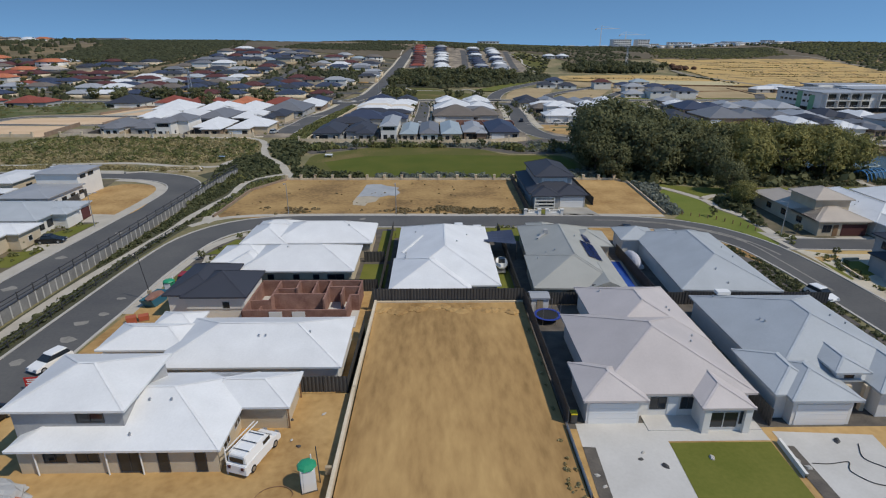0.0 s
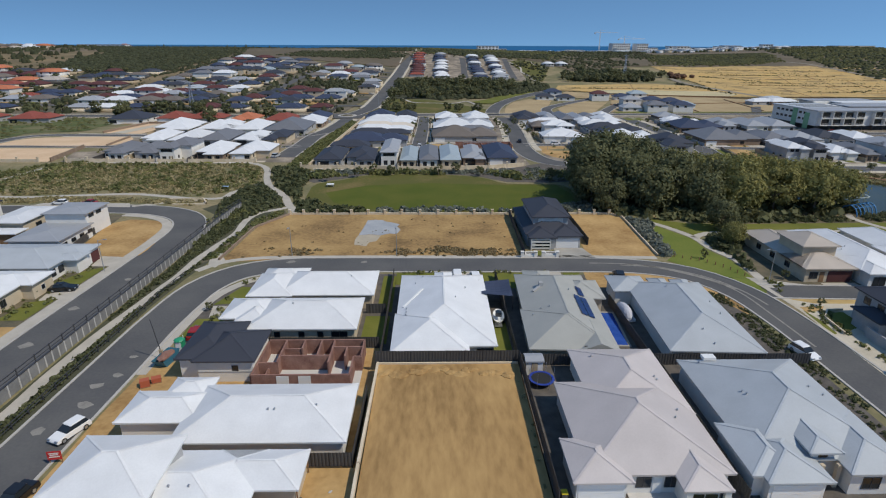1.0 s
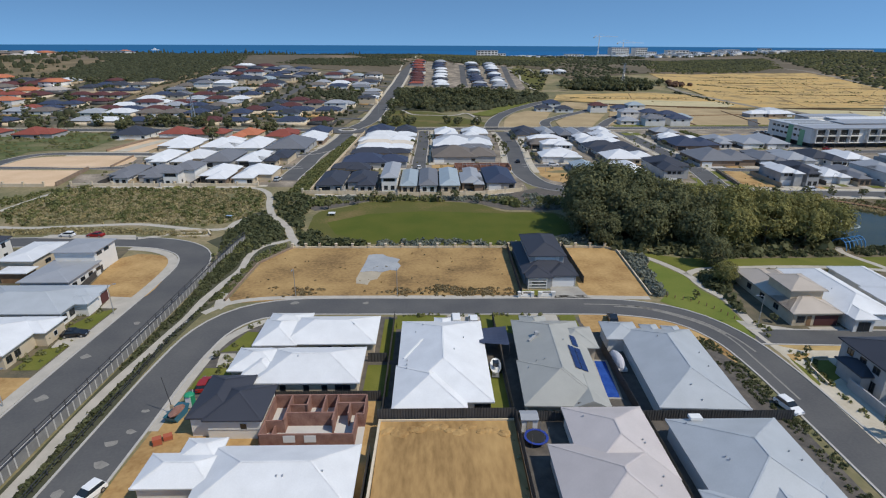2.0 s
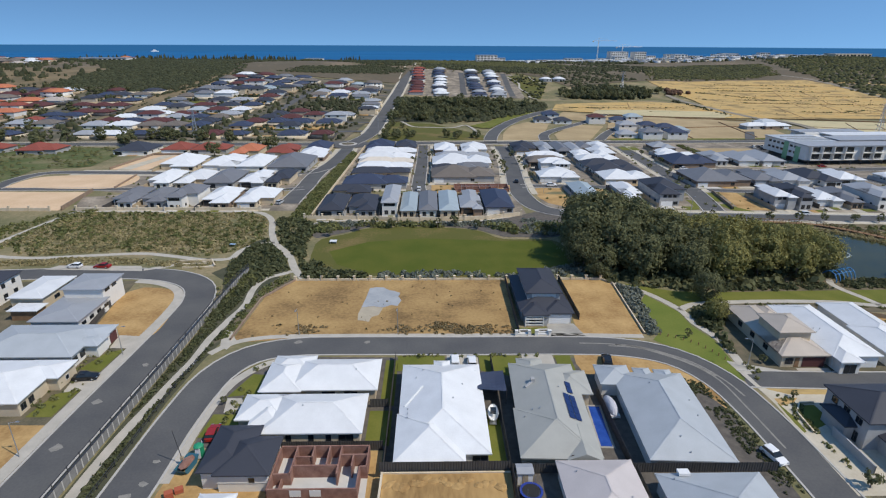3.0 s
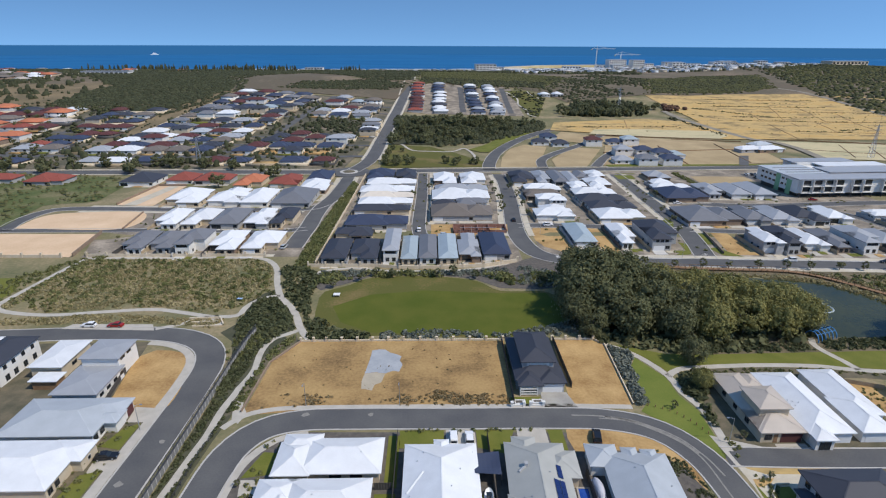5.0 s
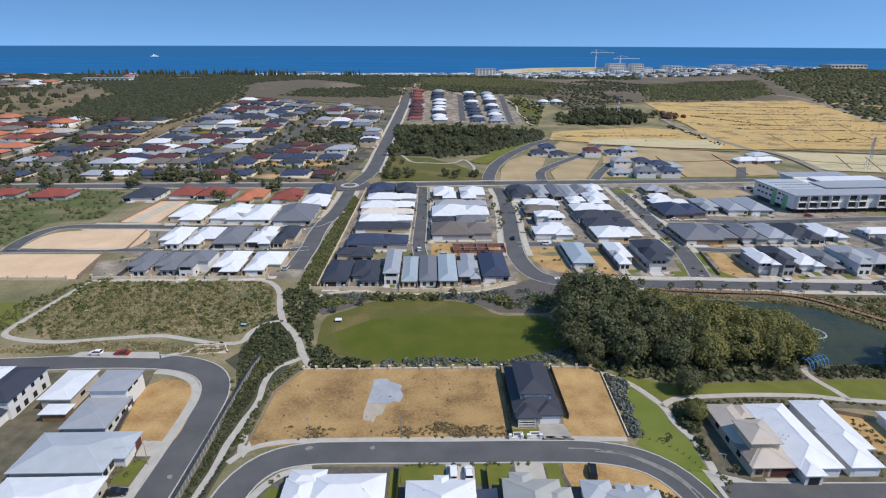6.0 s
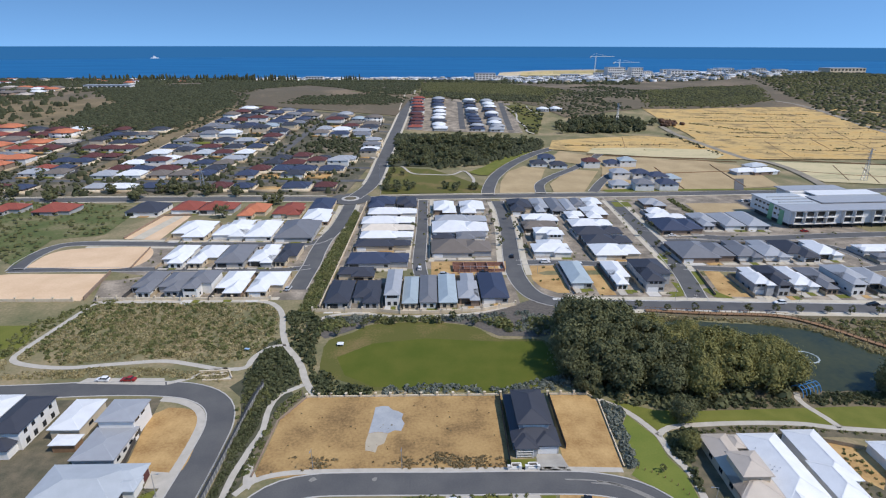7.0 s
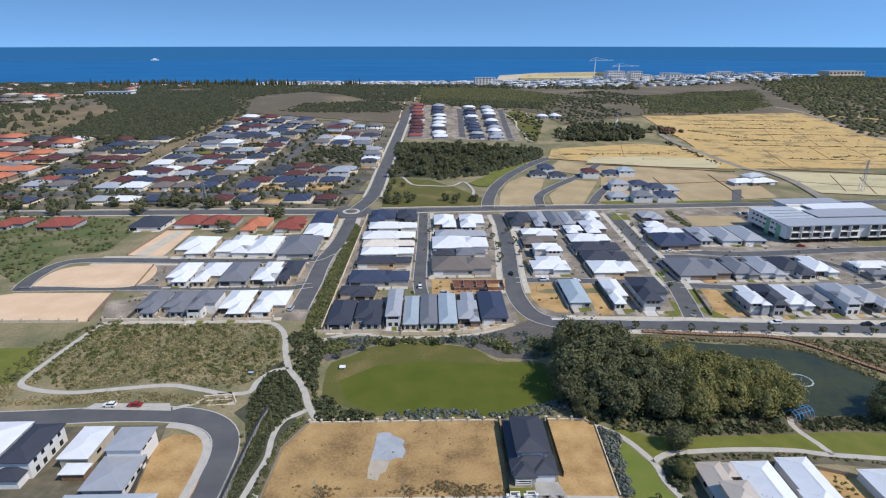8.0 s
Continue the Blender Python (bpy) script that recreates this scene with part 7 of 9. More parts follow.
def tree_mesh(seed, h, spread, n_limb=6, clusters=34, leaves=42, leaf=0.5, low=0.35):
    """Trunk with limbs, and a crown of leaf sprays set on uneven clusters."""
    r = random.Random(seed)
    bm = bmesh.new()
    lean = (r.uniform(-0.06, 0.06) * h, r.uniform(-0.06, 0.06) * h)
    fork = (lean[0] * 0.5, lean[1] * 0.5, h * 0.32)
    tube(bm, (0, 0, -0.2), fork, h * 0.03, h * 0.02, 8)
    tips = []
    for k in range(n_limb):
        a = k * 2 * math.pi / n_limb + r.uniform(-0.4, 0.4)
        mid = (fork[0] + math.cos(a) * spread * 0.35, fork[1] + math.sin(a) * spread * 0.35, h * r.uniform(0.48, 0.6))
        tip = (mid[0] + math.cos(a) * spread * r.uniform(0.2, 0.4), mid[1] + math.sin(a) * spread * r.uniform(0.2, 0.4), h * r.uniform(0.65, 0.88))
        tube(bm, fork, mid, h * 0.013, h * 0.008, 6)
        tube(bm, mid, tip, h * 0.008, h * 0.003, 5)
        tips.append(tip)
    rs = np.random.RandomState(seed)
    vs, fs = [], []
    for c in range(clusters):
        a, u = rs.uniform(0, 2 * math.pi), rs.uniform(-1, 1)
        rad = rs.uniform(0.55, 1.0) ** 0.5
        cx, cy = math.cos(a) * spread * rad * math.sqrt(1 - u * u * 0.8), math.sin(a) * spread * rad * math.sqrt(1 - u * u * 0.8)
        cz = h * (low + (1 - low) * (0.5 + 0.46 * u)) + rs.uniform(-0.4, 0.4)
        size = spread * rs.uniform(0.22, 0.42)
        p = rs.normal(0, 0.5, (leaves, 3)) * size * np.array([1, 1, 0.75]) + (cx, cy, cz)
        out = p - np.array([cx * 0.75, cy * 0.75, cz - size * 0.5]) + rs.normal(0, 0.35, (leaves, 3)) * size
        d1 = np.cross(out, rs.normal(0, 1, (leaves, 3)))
        d1 /= np.linalg.norm(d1, axis=1)[:, None]
        d2 = np.cross(out, d1)
        d2 /= np.linalg.norm(d2, axis=1)[:, None]
        s = rs.uniform(0.6, 1.3, (leaves, 1)) * leaf
        quad = np.stack([p - d1 * s, p + d2 * s * 0.55 + d1 * s * 0.1, p + d1 * s, p - d2 * s * 0.55], 1)
        base = sum(len(q) for q in vs)
        vs.append(quad.reshape(-1, 3))
        i = base + np.arange(leaves)[:, None] * 4
        fs.append(np.concatenate([i + [0, 1, 2], i + [0, 2, 3]], 0))
    return done("trunk", bm, BARK), np.concatenate(vs), np.concatenate(fs)


TREES = {}


def tree(x, y, kind, scale, label, turn=0.0, group=""):
    trunk, v, f, material = TREES[kind][:4]
    if len(TREES[kind]) == 4:
        TREES[kind] = (*TREES[kind], raw_mesh("crown", v, f, material))
    th = thing("tree", x, y, height(x, y), turn, label, "tree", group)
    th.scale = (scale, scale, scale)
    part("trunk", trunk, BARK, th)
    part("crown", TREES[kind][4], material, th)
    return th


for k in range(4):
    TREES["gum", k] = (*tree_mesh(20 + k, 12, 5.2, 8, 84, 52, 0.4, 0.26), CROWN)
    TREES["dark", k] = (*tree_mesh(40 + k, 12, 5.4, 8, 84, 52, 0.42, 0.18), DARK_CROWN)
for k in range(3):
    TREES["small", k] = (*tree_mesh(60 + k, 4, 1.5, 4, 16, 34, 0.26, 0.35), DARK_CROWN)
    TREES["grove", k] = (*tree_mesh(80 + k, 8, 3.6, 5, 22, 34, 0.6, 0.25), DARK_CROWN)
r = random.Random(12)
for k, (x, y, s) in enumerate(((46, 152, 1.3), (51, 158, 1.42), (56, 166, 1.4), (49, 166, 1.3), (44, 146, 0.95), (53, 146, 1.15), (60, 156, 1.25), (64, 168, 1.2), (58, 140, 1.0), (66, 146, 1.1), (72, 158, 1.05), (70, 137, 0.9), (50, 174, 1.1), (57, 176, 1.0), (76, 147, 1.0), (47, 140, 0.7))):
    tree(x, y, ("dark", k % 4), s, "tall dark spreading tree in a dense stand", r.uniform(0, 360), "stand of trees by the pond")
for k, (x, y, s) in enumerate(((80, 136, 0.9), (84, 144, 1.05), (79, 156, 1.0), (88, 152, 1.05), (91, 139, 0.95), (96, 146, 1.05), (101, 138, 0.9), (94, 155, 1.0), (104, 146, 1.0), (109, 141, 0.95), (107, 150, 0.95), (110.4, 147, 0.85), (86, 162, 0.9), (99, 153, 0.95), (75, 166, 0.95), (68, 176, 0.85))):
    tree(x, y, ("gum", k % 4), s, "olive-green gum tree in a dense stand", r.uniform(0, 360), "stand of trees by the pond")
tree(69.5, 124.5, ("dark", 1), 0.62, "dark tree beside the curving path", 20)
tree(66.5, 113.0, ("gum", 2), 0.45, "bushy tree beside the beige house", 50)
for k, (x, y) in enumerate(((137, 135), (143.6, 140.6), (150, 134), (158, 138))):
    tree(x, y, ("dark", k), 0.8, "dark tree on the pond lawn", k * 70, "trees on the pond lawn")
for k in range(15):
    tree(52 + k * 10.2 + r.uniform(-1, 1), 192.9 - k * 0.52 if k > 3 else 193.4, ("small", k % 3), r.uniform(0.75, 1.0), "small round street tree in a row", k * 50, "street trees")
for k, (x, y) in enumerate(((-25, 179.5), (-14, 182.5), (2, 182.5), (16, 181), (-34, 174), (38, 172.6), (44, 165), (40, 178), (-20, 184), (8, 185))):
    tree(x, y, ("small", k % 3), r.uniform(0.8, 1.1), "small dark tree at the lawn's edge", k * 60, "park trees")
for k, (x, y, s) in enumerate(((66.4, 83.2, 0.4), (64.2, 61.5, 0.8), (-31.2, 92.6, 0.5), (-37.4, 83, 0.4), (67.4, 95, 0.5), (56.6, 105.4, 0.5), (-70, 88.8, 0.45), (-72.6, 87, 0.5))):
    tree(x, y, ("small", k % 3), s, "young garden tree beside a house", k * 60, "garden trees")
for k, (x, y) in enumerate(((112, 232), (117, 250), (118, 266), (128, 300), (116, 285), (48.6, 300), (48.8, 280), (48.4, 262), (47, 320), (38, 290), (37, 310), (36.6, 270), (37.4, 330), (-10, 300), (-1, 320), (128, 330))):
    tree(x, y, ("small", k % 3), r.uniform(0.8, 1.2), "young street tree in the estate", k * 60, "estate street trees")
# the hill park's wood and scattered suburb trees
for k, (x, y) in enumerate(sow([(-34, 472), (-26, 590), (54, 594), (121, 588), (84, 528), (50, 494), (8, 472)], 120, 31)):
    tree(x, y, ("grove", k % 3), r.uniform(0.7, 1.2), "dark tree in the hillside wood", k * 37, "hillside wood")
for k, (x, y) in enumerate(sow([(-34, 392), (-10, 392), (-6, 420), (-36, 462)], 14, 32) + sow([(0, 392), (36, 392), (36, 400), (0, 412)], 6, 33)):
    tree(x, y, ("grove", k % 3), r.uniform(0.5, 0.8), "tree in the hillside park", k * 37, "hillside park trees")
for k, (x, y) in enumerate(sow([(150, 630), (240, 640), (280, 690), (190, 700), (140, 670)], 46, 34) + sow([(-330, 384), (-130, 384), (-130, 392), (-330, 400)], 16, 35)):
    tree(x, y, ("grove", k % 3), r.uniform(0.8, 1.25), "dark tree in a windbreak", k * 37, "windbreak trees")
for k, (x, y) in enumerate(((-108, 358), (-104, 364), (-130, 330), (-205, 372), (-206, 380), (-262, 372), (-268, 378), (-300, 340), (-280, 356))):
    tree(x, y, ("grove", k % 3), r.uniform(0.8, 1.2), "dark tree beside the cross road", k * 37, "roadside trees")
bushes("weeds", "dry brown weeds along the street edge of the sand lots", sow([(-1.8, 111.5), (1.5, 113.7), (6.1, 112.4), (9.3, 111.2), (13.4, 112.2), (18.4, 109.7), (18, 107.4), (10.9, 107.4), (-0.5, 107.6)], 210, 71, 0.3), (0.18, 0.5), DRY_WEED, 0.6, category="weeds")
bushes("weeds", "dark green weeds along the street edge of the sand lots", sow([(-1.8, 110.5), (6.1, 111.4), (13.4, 111.2), (18.4, 109), (18, 107.4), (-0.5, 107.6)], 20, 72, 0.3) + sow([(-8.4, 111.7), (-5.8, 112.7), (-5.0, 107.6), (-7.5, 107.6)], 16, 73) + sow([(-31.6, 108), (-27.4, 108), (-27.6, 112.4), (-30.6, 112)], 30, 74), (0.2, 0.55), DRY_WEED, 0.6, category="weeds")
bushes("heath", "green shrubs at the edges of the heath", sow([(-150, 186), (-137, 203), (-128, 206), (-134, 184), (-137, 166), (-150, 156)], 260, 75, 0, PATHS) + sow(HEATH_AREA, 500, 76, 0.09, PATHS), (0.4, 0.9), SHRUB, 0.8)
bushes("scrub", "dry olive scrub on the waste ground", sow(WASTE_AREA, 420, 77, 0.04), (0.5, 1.4), OLIVE_BUSH, 0.6, category="scrub", leaves=9)
bushes("gardens", "dark gardens of a small suburb park", sow([(-117, 565), (-72, 571), (-67, 524), (-121, 515)], 260, 79, 0.05), (0.9, 2.6), DUNE_BUSH, 0.8, category="gardens", leaves=2)
bushes("woodland", "rusty brown and dark trees in the straw field", sow([(288, 680), (318, 690), (312, 716), (288, 712)], 40, 82), (2.0, 4.0), GARDEN_TREE, 0.9, category="trees", leaves=2)
bushes("woodland", "low bush along the gravel track", sow([(278, 520), (284, 520), (280, 640), (272, 640)], 60, 84), (0.9, 2.0), DUNE_BUSH, 0.8, category="bush", leaves=2)
bushes("shrubbery", "dark shrubs on the bank above the pond lawn", sow([(76, 129.4), (107, 130.2), (106, 134), (76, 134)], 130, 95, 0, PATHS) + sow([(111, 130.4), (124, 130.8), (134, 130), (160, 126), (160, 136), (134, 136.6), (112, 136)], 330, 96, 0, PATHS), (0.4, 1.1), DARK_SHRUB, 0.85)
bushes("shrubbery", "low garden shrubs along the back fences", sow([(72, 119.4), (104, 119.4), (110, 118.6), (130, 115.4), (130, 116.4), (110, 119.6), (102, 121.2), (88, 121.8), (72, 121)], 90, 97, 0, PATHS), (0.25, 0.6), SHRUB, 0.85)
bushes("hedge", "dark hedge beside a vacant lot", sow([(165.6, 369), (169.6, 369), (168.6, 332), (164.6, 332)], 90, 99), (0.6, 1.3), SHRUB, 0.9)
bushes("reeds", "dark brown scrub beyond the boardwalk", sow([(140, 184), (180, 181), (260, 170), (260, 138), (178, 148), (158, 164)], 900, 87), (0.5, 1.3), SHRUB, 0.8, category="reeds")
bushes("heath", "tan tussocks in the middle of the heath", sow([(-115, 166), (-80, 164), (-66, 176), (-80, 194), (-118, 192)], 900, 88, 0.1, PATHS), (0.25, 0.5), HEATH, 0.6, category="heath")
bushes("shrubbery", "dense dark shrubs inside the street bend", sow([(-58, 149), (-59, 164), (-53, 171), (-46, 158), (-42, 147), (-45, 140), (-49.6, 129), (-51.8, 114), (-53, 114), (-53, 129), (-56, 139)], 260, 91, 0, PATHS), (0.5, 1.2), DARK_SHRUB, 0.85)
for k, (x, y) in enumerate(sow([(-560, 384), (-300, 384), (-300, 600), (-560, 620)], 95, 92)):
    tree(x, y, ("grove", k % 3), r.uniform(0.6, 1.0), "dark garden tree in the older suburb", k * 37, "suburb trees")
bushes("hedge", "dark hedge beside the sand lots", sow([(-46.6, 106), (-44.8, 107), (-43.8, 127), (-39, 138), (-39.8, 141), (-44.2, 134), (-46, 120)], 150, 93, 0, PATHS), (0.3, 0.7), SHRUB, 0.85)
bushes("gardens", "dark garden shrubs of the older suburb", sow([(-560, 384), (-290, 384), (-290, 600), (-560, 620)], 900, 94), (1.0, 2.4), DUNE_BUSH, 0.9, category="gardens", leaves=2)
bushes("woodland", "dark thicket of trees above the graded land", sow([(156, 639), (176, 707), (223, 731), (271, 717), (254, 651), (195, 635)], 420, 89), (1.6, 4.0), DUNE_BUSH, 1.1, category="trees", leaves=2)
bushes("scrub", "shrubs in the hill park", sow([(100, 766), (111, 686), (112, 626), (122, 627), (148, 730), (132, 771)], 160, 81, 0.03), (1.0, 2.4), DUNE_BUSH, 0.8, category="shrubs", leaves=2)
bushes("woodland", "dark garden bushes among the suburbs", sow([(-560, 384), (-64, 384), (-50, 640), (-230, 690), (-560, 690)], 1500, 36), (0.7, 2.0), DUNE_BUSH, 0.9, category="trees", leaves=1)
bushes("woodland", "dark round garden trees between the suburb houses", sow([(-300, 384), (-64, 384), (-60, 620), (-230, 660)], 420, 98), (1.4, 3.0), DUNE_BUSH, 1.3, category="trees", leaves=9)
bushes("woodland", "dense dark coastal bush above the suburb", sow(WOOD_WEST, 7500, 37, 0.0) + sow([(-466, 908), (-338, 830), (-262, 770), (-250, 860), (-300, 1100), (-560, 1130), (-576, 984)], 3600, 372, 0.008) + sow(spread(WOOD_WEST, 0.16), 3000, 371, 0.02), (1.2, 3.0), DUNE_BUSH, 0.6, category="bush", leaves=9)
bushes("woodland", "dark coastal bush along the ridge", sow(spread(BUSH_RIDGE, 0.05), 7000, 38, 0.014), (1.2, 2.8), DUNE_BUSH, 0.6, category="bush", leaves=9)
bushes("woodland", "dark bush on a knoll", sow(BUSH_KNOLL, 1200, 44, 0.0) + sow(spread(BUSH_KNOLL, 0.25), 600, 441, 0.03), (1.0, 2.4), DUNE_BUSH, 0.6, category="bush", leaves=9)
bushes("woodland", "olive coastal bush beyond the hilltop estate", sow(WOOD_MIDDLE, 8500, 45, 0.0) + sow(spread(WOOD_MIDDLE, 0.12), 1500, 451, 0.02), (1.0, 2.6), OLIVE_BUSH, 0.5, category="bush", leaves=9)
bushes("woodland", "dark edge of bush behind the hilltop estate", sow([(-14, 792), (158, 794), (170, 830), (-12, 822)], 700, 46, 0.0), (1.4, 3.2), DUNE_BUSH, 0.7, category="bush", leaves=9)
bushes("woodland", "green bush above the straw field", sow(WOOD_NORTH, 6500, 47, 0.0) + sow(spread(WOOD_NORTH, 0.14), 1400, 471, 0.02), (1.2, 2.8), OLIVE_BUSH, 0.5, category="bush", leaves=9)
bushes("woodland", "dark bush in drifts above the straw field", sow(WOOD_NORTH, 1500, 48, 0.02), (1.4, 3.2), DUNE_BUSH, 0.6, category="bush", leaves=9)
bushes("woodland", "olive bush over the northern hill", sow(HILL_BUSH, 11500, 39, 0.0), (2.2, 4.2), OLIVE_BUSH, 0.6, category="bush", leaves=9)
bushes("woodland", "dark bush in drifts over the northern hill", sow(spread(HILL_BUSH, 0.04), 4200, 49, 0.012), (1.8, 4.2), DUNE_BUSH, 0.7, category="bush", leaves=9)
bushes("woodland", "low scattered bush on the brown heath", sow([(150, 768), (191, 936), (318, 1064), (366, 957), (310, 800), (174, 715)], 900, 50, 0.015), (1.2, 3.2), DUNE_BUSH, 0.7, category="bush", leaves=9)
bushes("woodland", "bush and garden trees near the shore", sow([(-1500, 1150), (-200, 1120), (420, 1100), (420, 1290), (-420, 1300), (-500, 1560), (-1400, 1600)], 4200, 40, 0.004), (2.0, 5.0), DUNE_BUSH, 0.8, category="bush", leaves=9)
bushes("woodland", "dark bush and garden trees beyond the older suburb", sow([(-470, 640), (-1100, 700), (-1300, 1150), (-420, 1100), (-576, 984), (-452, 800), (-520, 735), (-560, 728)], 3800, 41, 0.012), (2.0, 4.6), DUNE_BUSH, 0.85, category="bush", leaves=9)
bushes("woodland", "dark trees scattered over the tan clearing", sow([(-480, 620), (-600, 760), (-430, 770), (-395, 716), (-406, 640)], 90, 373, 0.02), (2.0, 4.2), DUNE_BUSH, 1.3, category="trees", leaves=9)
bushes("pines", "row of tall narrow pines along the shore", sow([(-760, 1240), (-160, 1290), (-160, 1330), (-760, 1330)], 170, 374, 0.006), (1.8, 2.8), DUNE_BUSH, 5.0, category="trees", leaves=9)
bushes("woodland", "garden trees among the seaside houses", sow([(130, 1180), (1000, 1180), (1050, 1720), (420, 1700), (130, 1420)], 1300, 85), (2.0, 4.6), DUNE_BUSH, 0.9, category="trees", leaves=9)
bushes("woodland", "dark undergrowth of the hillside wood", sow([(-38, 601), (11, 610), (54, 599), (121, 589), (113, 549), (80, 515), (49, 481), (8, 463), (-33, 502)], 2400, 86), (1.0, 2.6), DUNE_BUSH, 0.9, category="bush", leaves=9)
bushes("weeds", "olive scrub dotted over the straw field", sow([(140, 560), (230, 600), (340, 640), (340, 770), (520, 785), (530, 640), (430, 520), (280, 510)], 240, 42, 0.03), (0.35, 0.9), DRY_WEED, 0.6, category="scrub", leaves=9)
for k, (a, b, n) in enumerate((((359, 714), (502, 705), 110), ((373, 761), (517, 751), 70), ((354, 646), (491, 637), 70), ((400, 678), (552, 663), 40), ((139, 563), (258, 576), 50), ((330, 700), (400, 640), 120), ((262, 700), (330, 640), 40), ((410, 548), (440, 556), 30), ((470, 560), (520, 580), 50), ((347, 619), (437, 607), 60), ((437, 607), (530, 600), 40), ((364, 546), (419, 537), 40), ((340, 735), (500, 728), 60))):
    q = random.Random(300 + k)
    bushes("scrub", "line of dark scrub along a terrace of the straw field", [(a[0] + (b[0] - a[0]) * u + q.gauss(0, 2), a[1] + (b[1] - a[1]) * u + q.gauss(0, 1.3)) for u in sorted(q.random() ** 1.3 for _ in range(int(n * 0.9)))], (0.4, 1.1), OLIVE_BUSH, 0.7, category="scrub", leaves=9)
bushes("gardens", "garden shrubs between the estate houses", sow([(-43, 194), (34, 196), (40, 368), (-43, 368)], 240, 51) + sow([(-138, 206), (-62, 206), (-62, 300), (-140, 306)], 150, 52) + sow([(46, 205), (240, 198), (236, 300), (120, 372), (50, 370)], 320, 53), (0.3, 0.9), SHRUB, 0.85, category="gardens")
bushes("gardens", "garden shrubs of the near houses", sow([(-37, 72), (-31.5, 72), (-31.6, 96), (-35, 96)], 26, 54) + sow([(-75, 80), (-66, 80), (-65.6, 103), (-70, 103)], 40, 55) + sow([(63, 88), (66, 93), (63.4, 95)], 12, 56) + sow([(64, 62), (63, 84), (66, 84)], 30, 57) + sow([(-7, 98), (26, 98), (26, 98.8), (-7, 98.8)], 24, 58) + sow([(98, 92), (110, 92), (110, 112), (100, 114)], 60, 59), (0.25, 0.7), SHRUB, 0.9, category="gardens")
bushes("hedge", "bright green hedge along the estate wall", sow([(-52.0, 188), (-46.0, 190), (-45.0, 230), (-44.8, 290), (-45.4, 335), (-49.5, 345), (-50.8, 290), (-51.8, 230)], 1500, 60), (0.5, 1.1), SHRUB, 0.8)


# ---- far suburbs ----
masonry([(strip_edge(y), y) for y in range(436, 694, 16)], "long pale boundary wall beside the dry strip", 1.9, 0.5, None, 0, "wall_estate", 0.6)
FAR, FAR_LIST = {}, []


def far_house(x, y, roof, w, d, rz, label, group, tall=False):
    FAR_LIST.append((x, y, roof, w, d, rz, label, group, tall))


def far_thing(x, y, roof, w, d, rz, label, group, tall):
    """A far house; those alike in roof and size share their meshes."""
    key, z = (roof, w, d, tall), height(x, y) + 0.2
    if key in FAR:
        return tagged(copy_thing(FAR[key], pose(x, y, z, 0, 0, rz)), label, "house", group)
    th = thing("house", x, y, z, rz, label, "house", group)
    ze = 5.5 if tall else 2.8
    for x0, y0, x1, y1 in far_wings(w, d):
        rb = bmesh.new()
        hip(rb, x0, y0, x1, y1, ze, 23)
        part("wall", box(bmesh.new(), x0 + 0.5, y0 + 0.5, -2.0, x1 - 0.5, y1 - 0.5, ze - 0.2), WALLS[int(w) % 5], th)
        part("roof", rb, ROOFS[roof], th, ROOF_WORDS[roof] + " roof")
    for s in (-0.28, 0.1):
        window(th, s * w, -d / 2 + 0.5, 0, 1.8, 1.3, 3.6 if tall else 0.8, True)
    if not tall:
        garage_door(th, w * 0.31, -d / 2 + 0.5, 0, 4.6, 2.1)
    FAR[key] = th
    return th


def far_wings(w, d):
    return ((-w / 2, -d / 2, w / 2, d * 0.25), (-w * 0.42, -d * 0.2, w * 0.48, d * 0.54))


def far_template(w, d, tall, pitch=23):
    """Corners, triangles and their kinds (0 wall, 1 roof, 2 window) of a far house."""
    ze, vs, fs, ks, n = (5.5 if tall else 2.8), [], [], [], 0
    for x0, y0, x1, y1 in far_wings(w, d):
        for kind in (0, 1):
            bm = bmesh.new()
            hip(bm, x0, y0, x1, y1, ze, pitch) if kind else box(bm, x0 + 0.5, y0 + 0.5, -2.0, x1 - 0.5, y1 - 0.5, ze - 0.2)
            bmesh.ops.triangulate(bm, faces=bm.faces[:])
            bm.verts.index_update()
            vs += [v.co[:] for v in bm.verts]
            fs += [[v.index + n for v in f.verts] for f in bm.faces]
            ks += [kind] * len(bm.faces)
            n = len(vs)
            bm.free()
    for s in (-0.28, 0.1, 0.33):
        for z0 in ((0.8, 3.6) if tall else (0.8,)):
            bm = box(bmesh.new(), s * w - 0.9, -d / 2 + 0.44, z0, s * w + 0.9, -d / 2 + 0.6, z0 + 1.3)
            bmesh.ops.triangulate(bm, faces=bm.faces[:])
            bm.verts.index_update()
            vs += [v.co[:] for v in bm.verts]
            fs += [[v.index + n for v in f.verts] for f in bm.faces]
            ks += [2] * len(bm.faces)
            n = len(vs)
            bm.free()
    return np.array(vs), np.array(fs), np.array(ks)


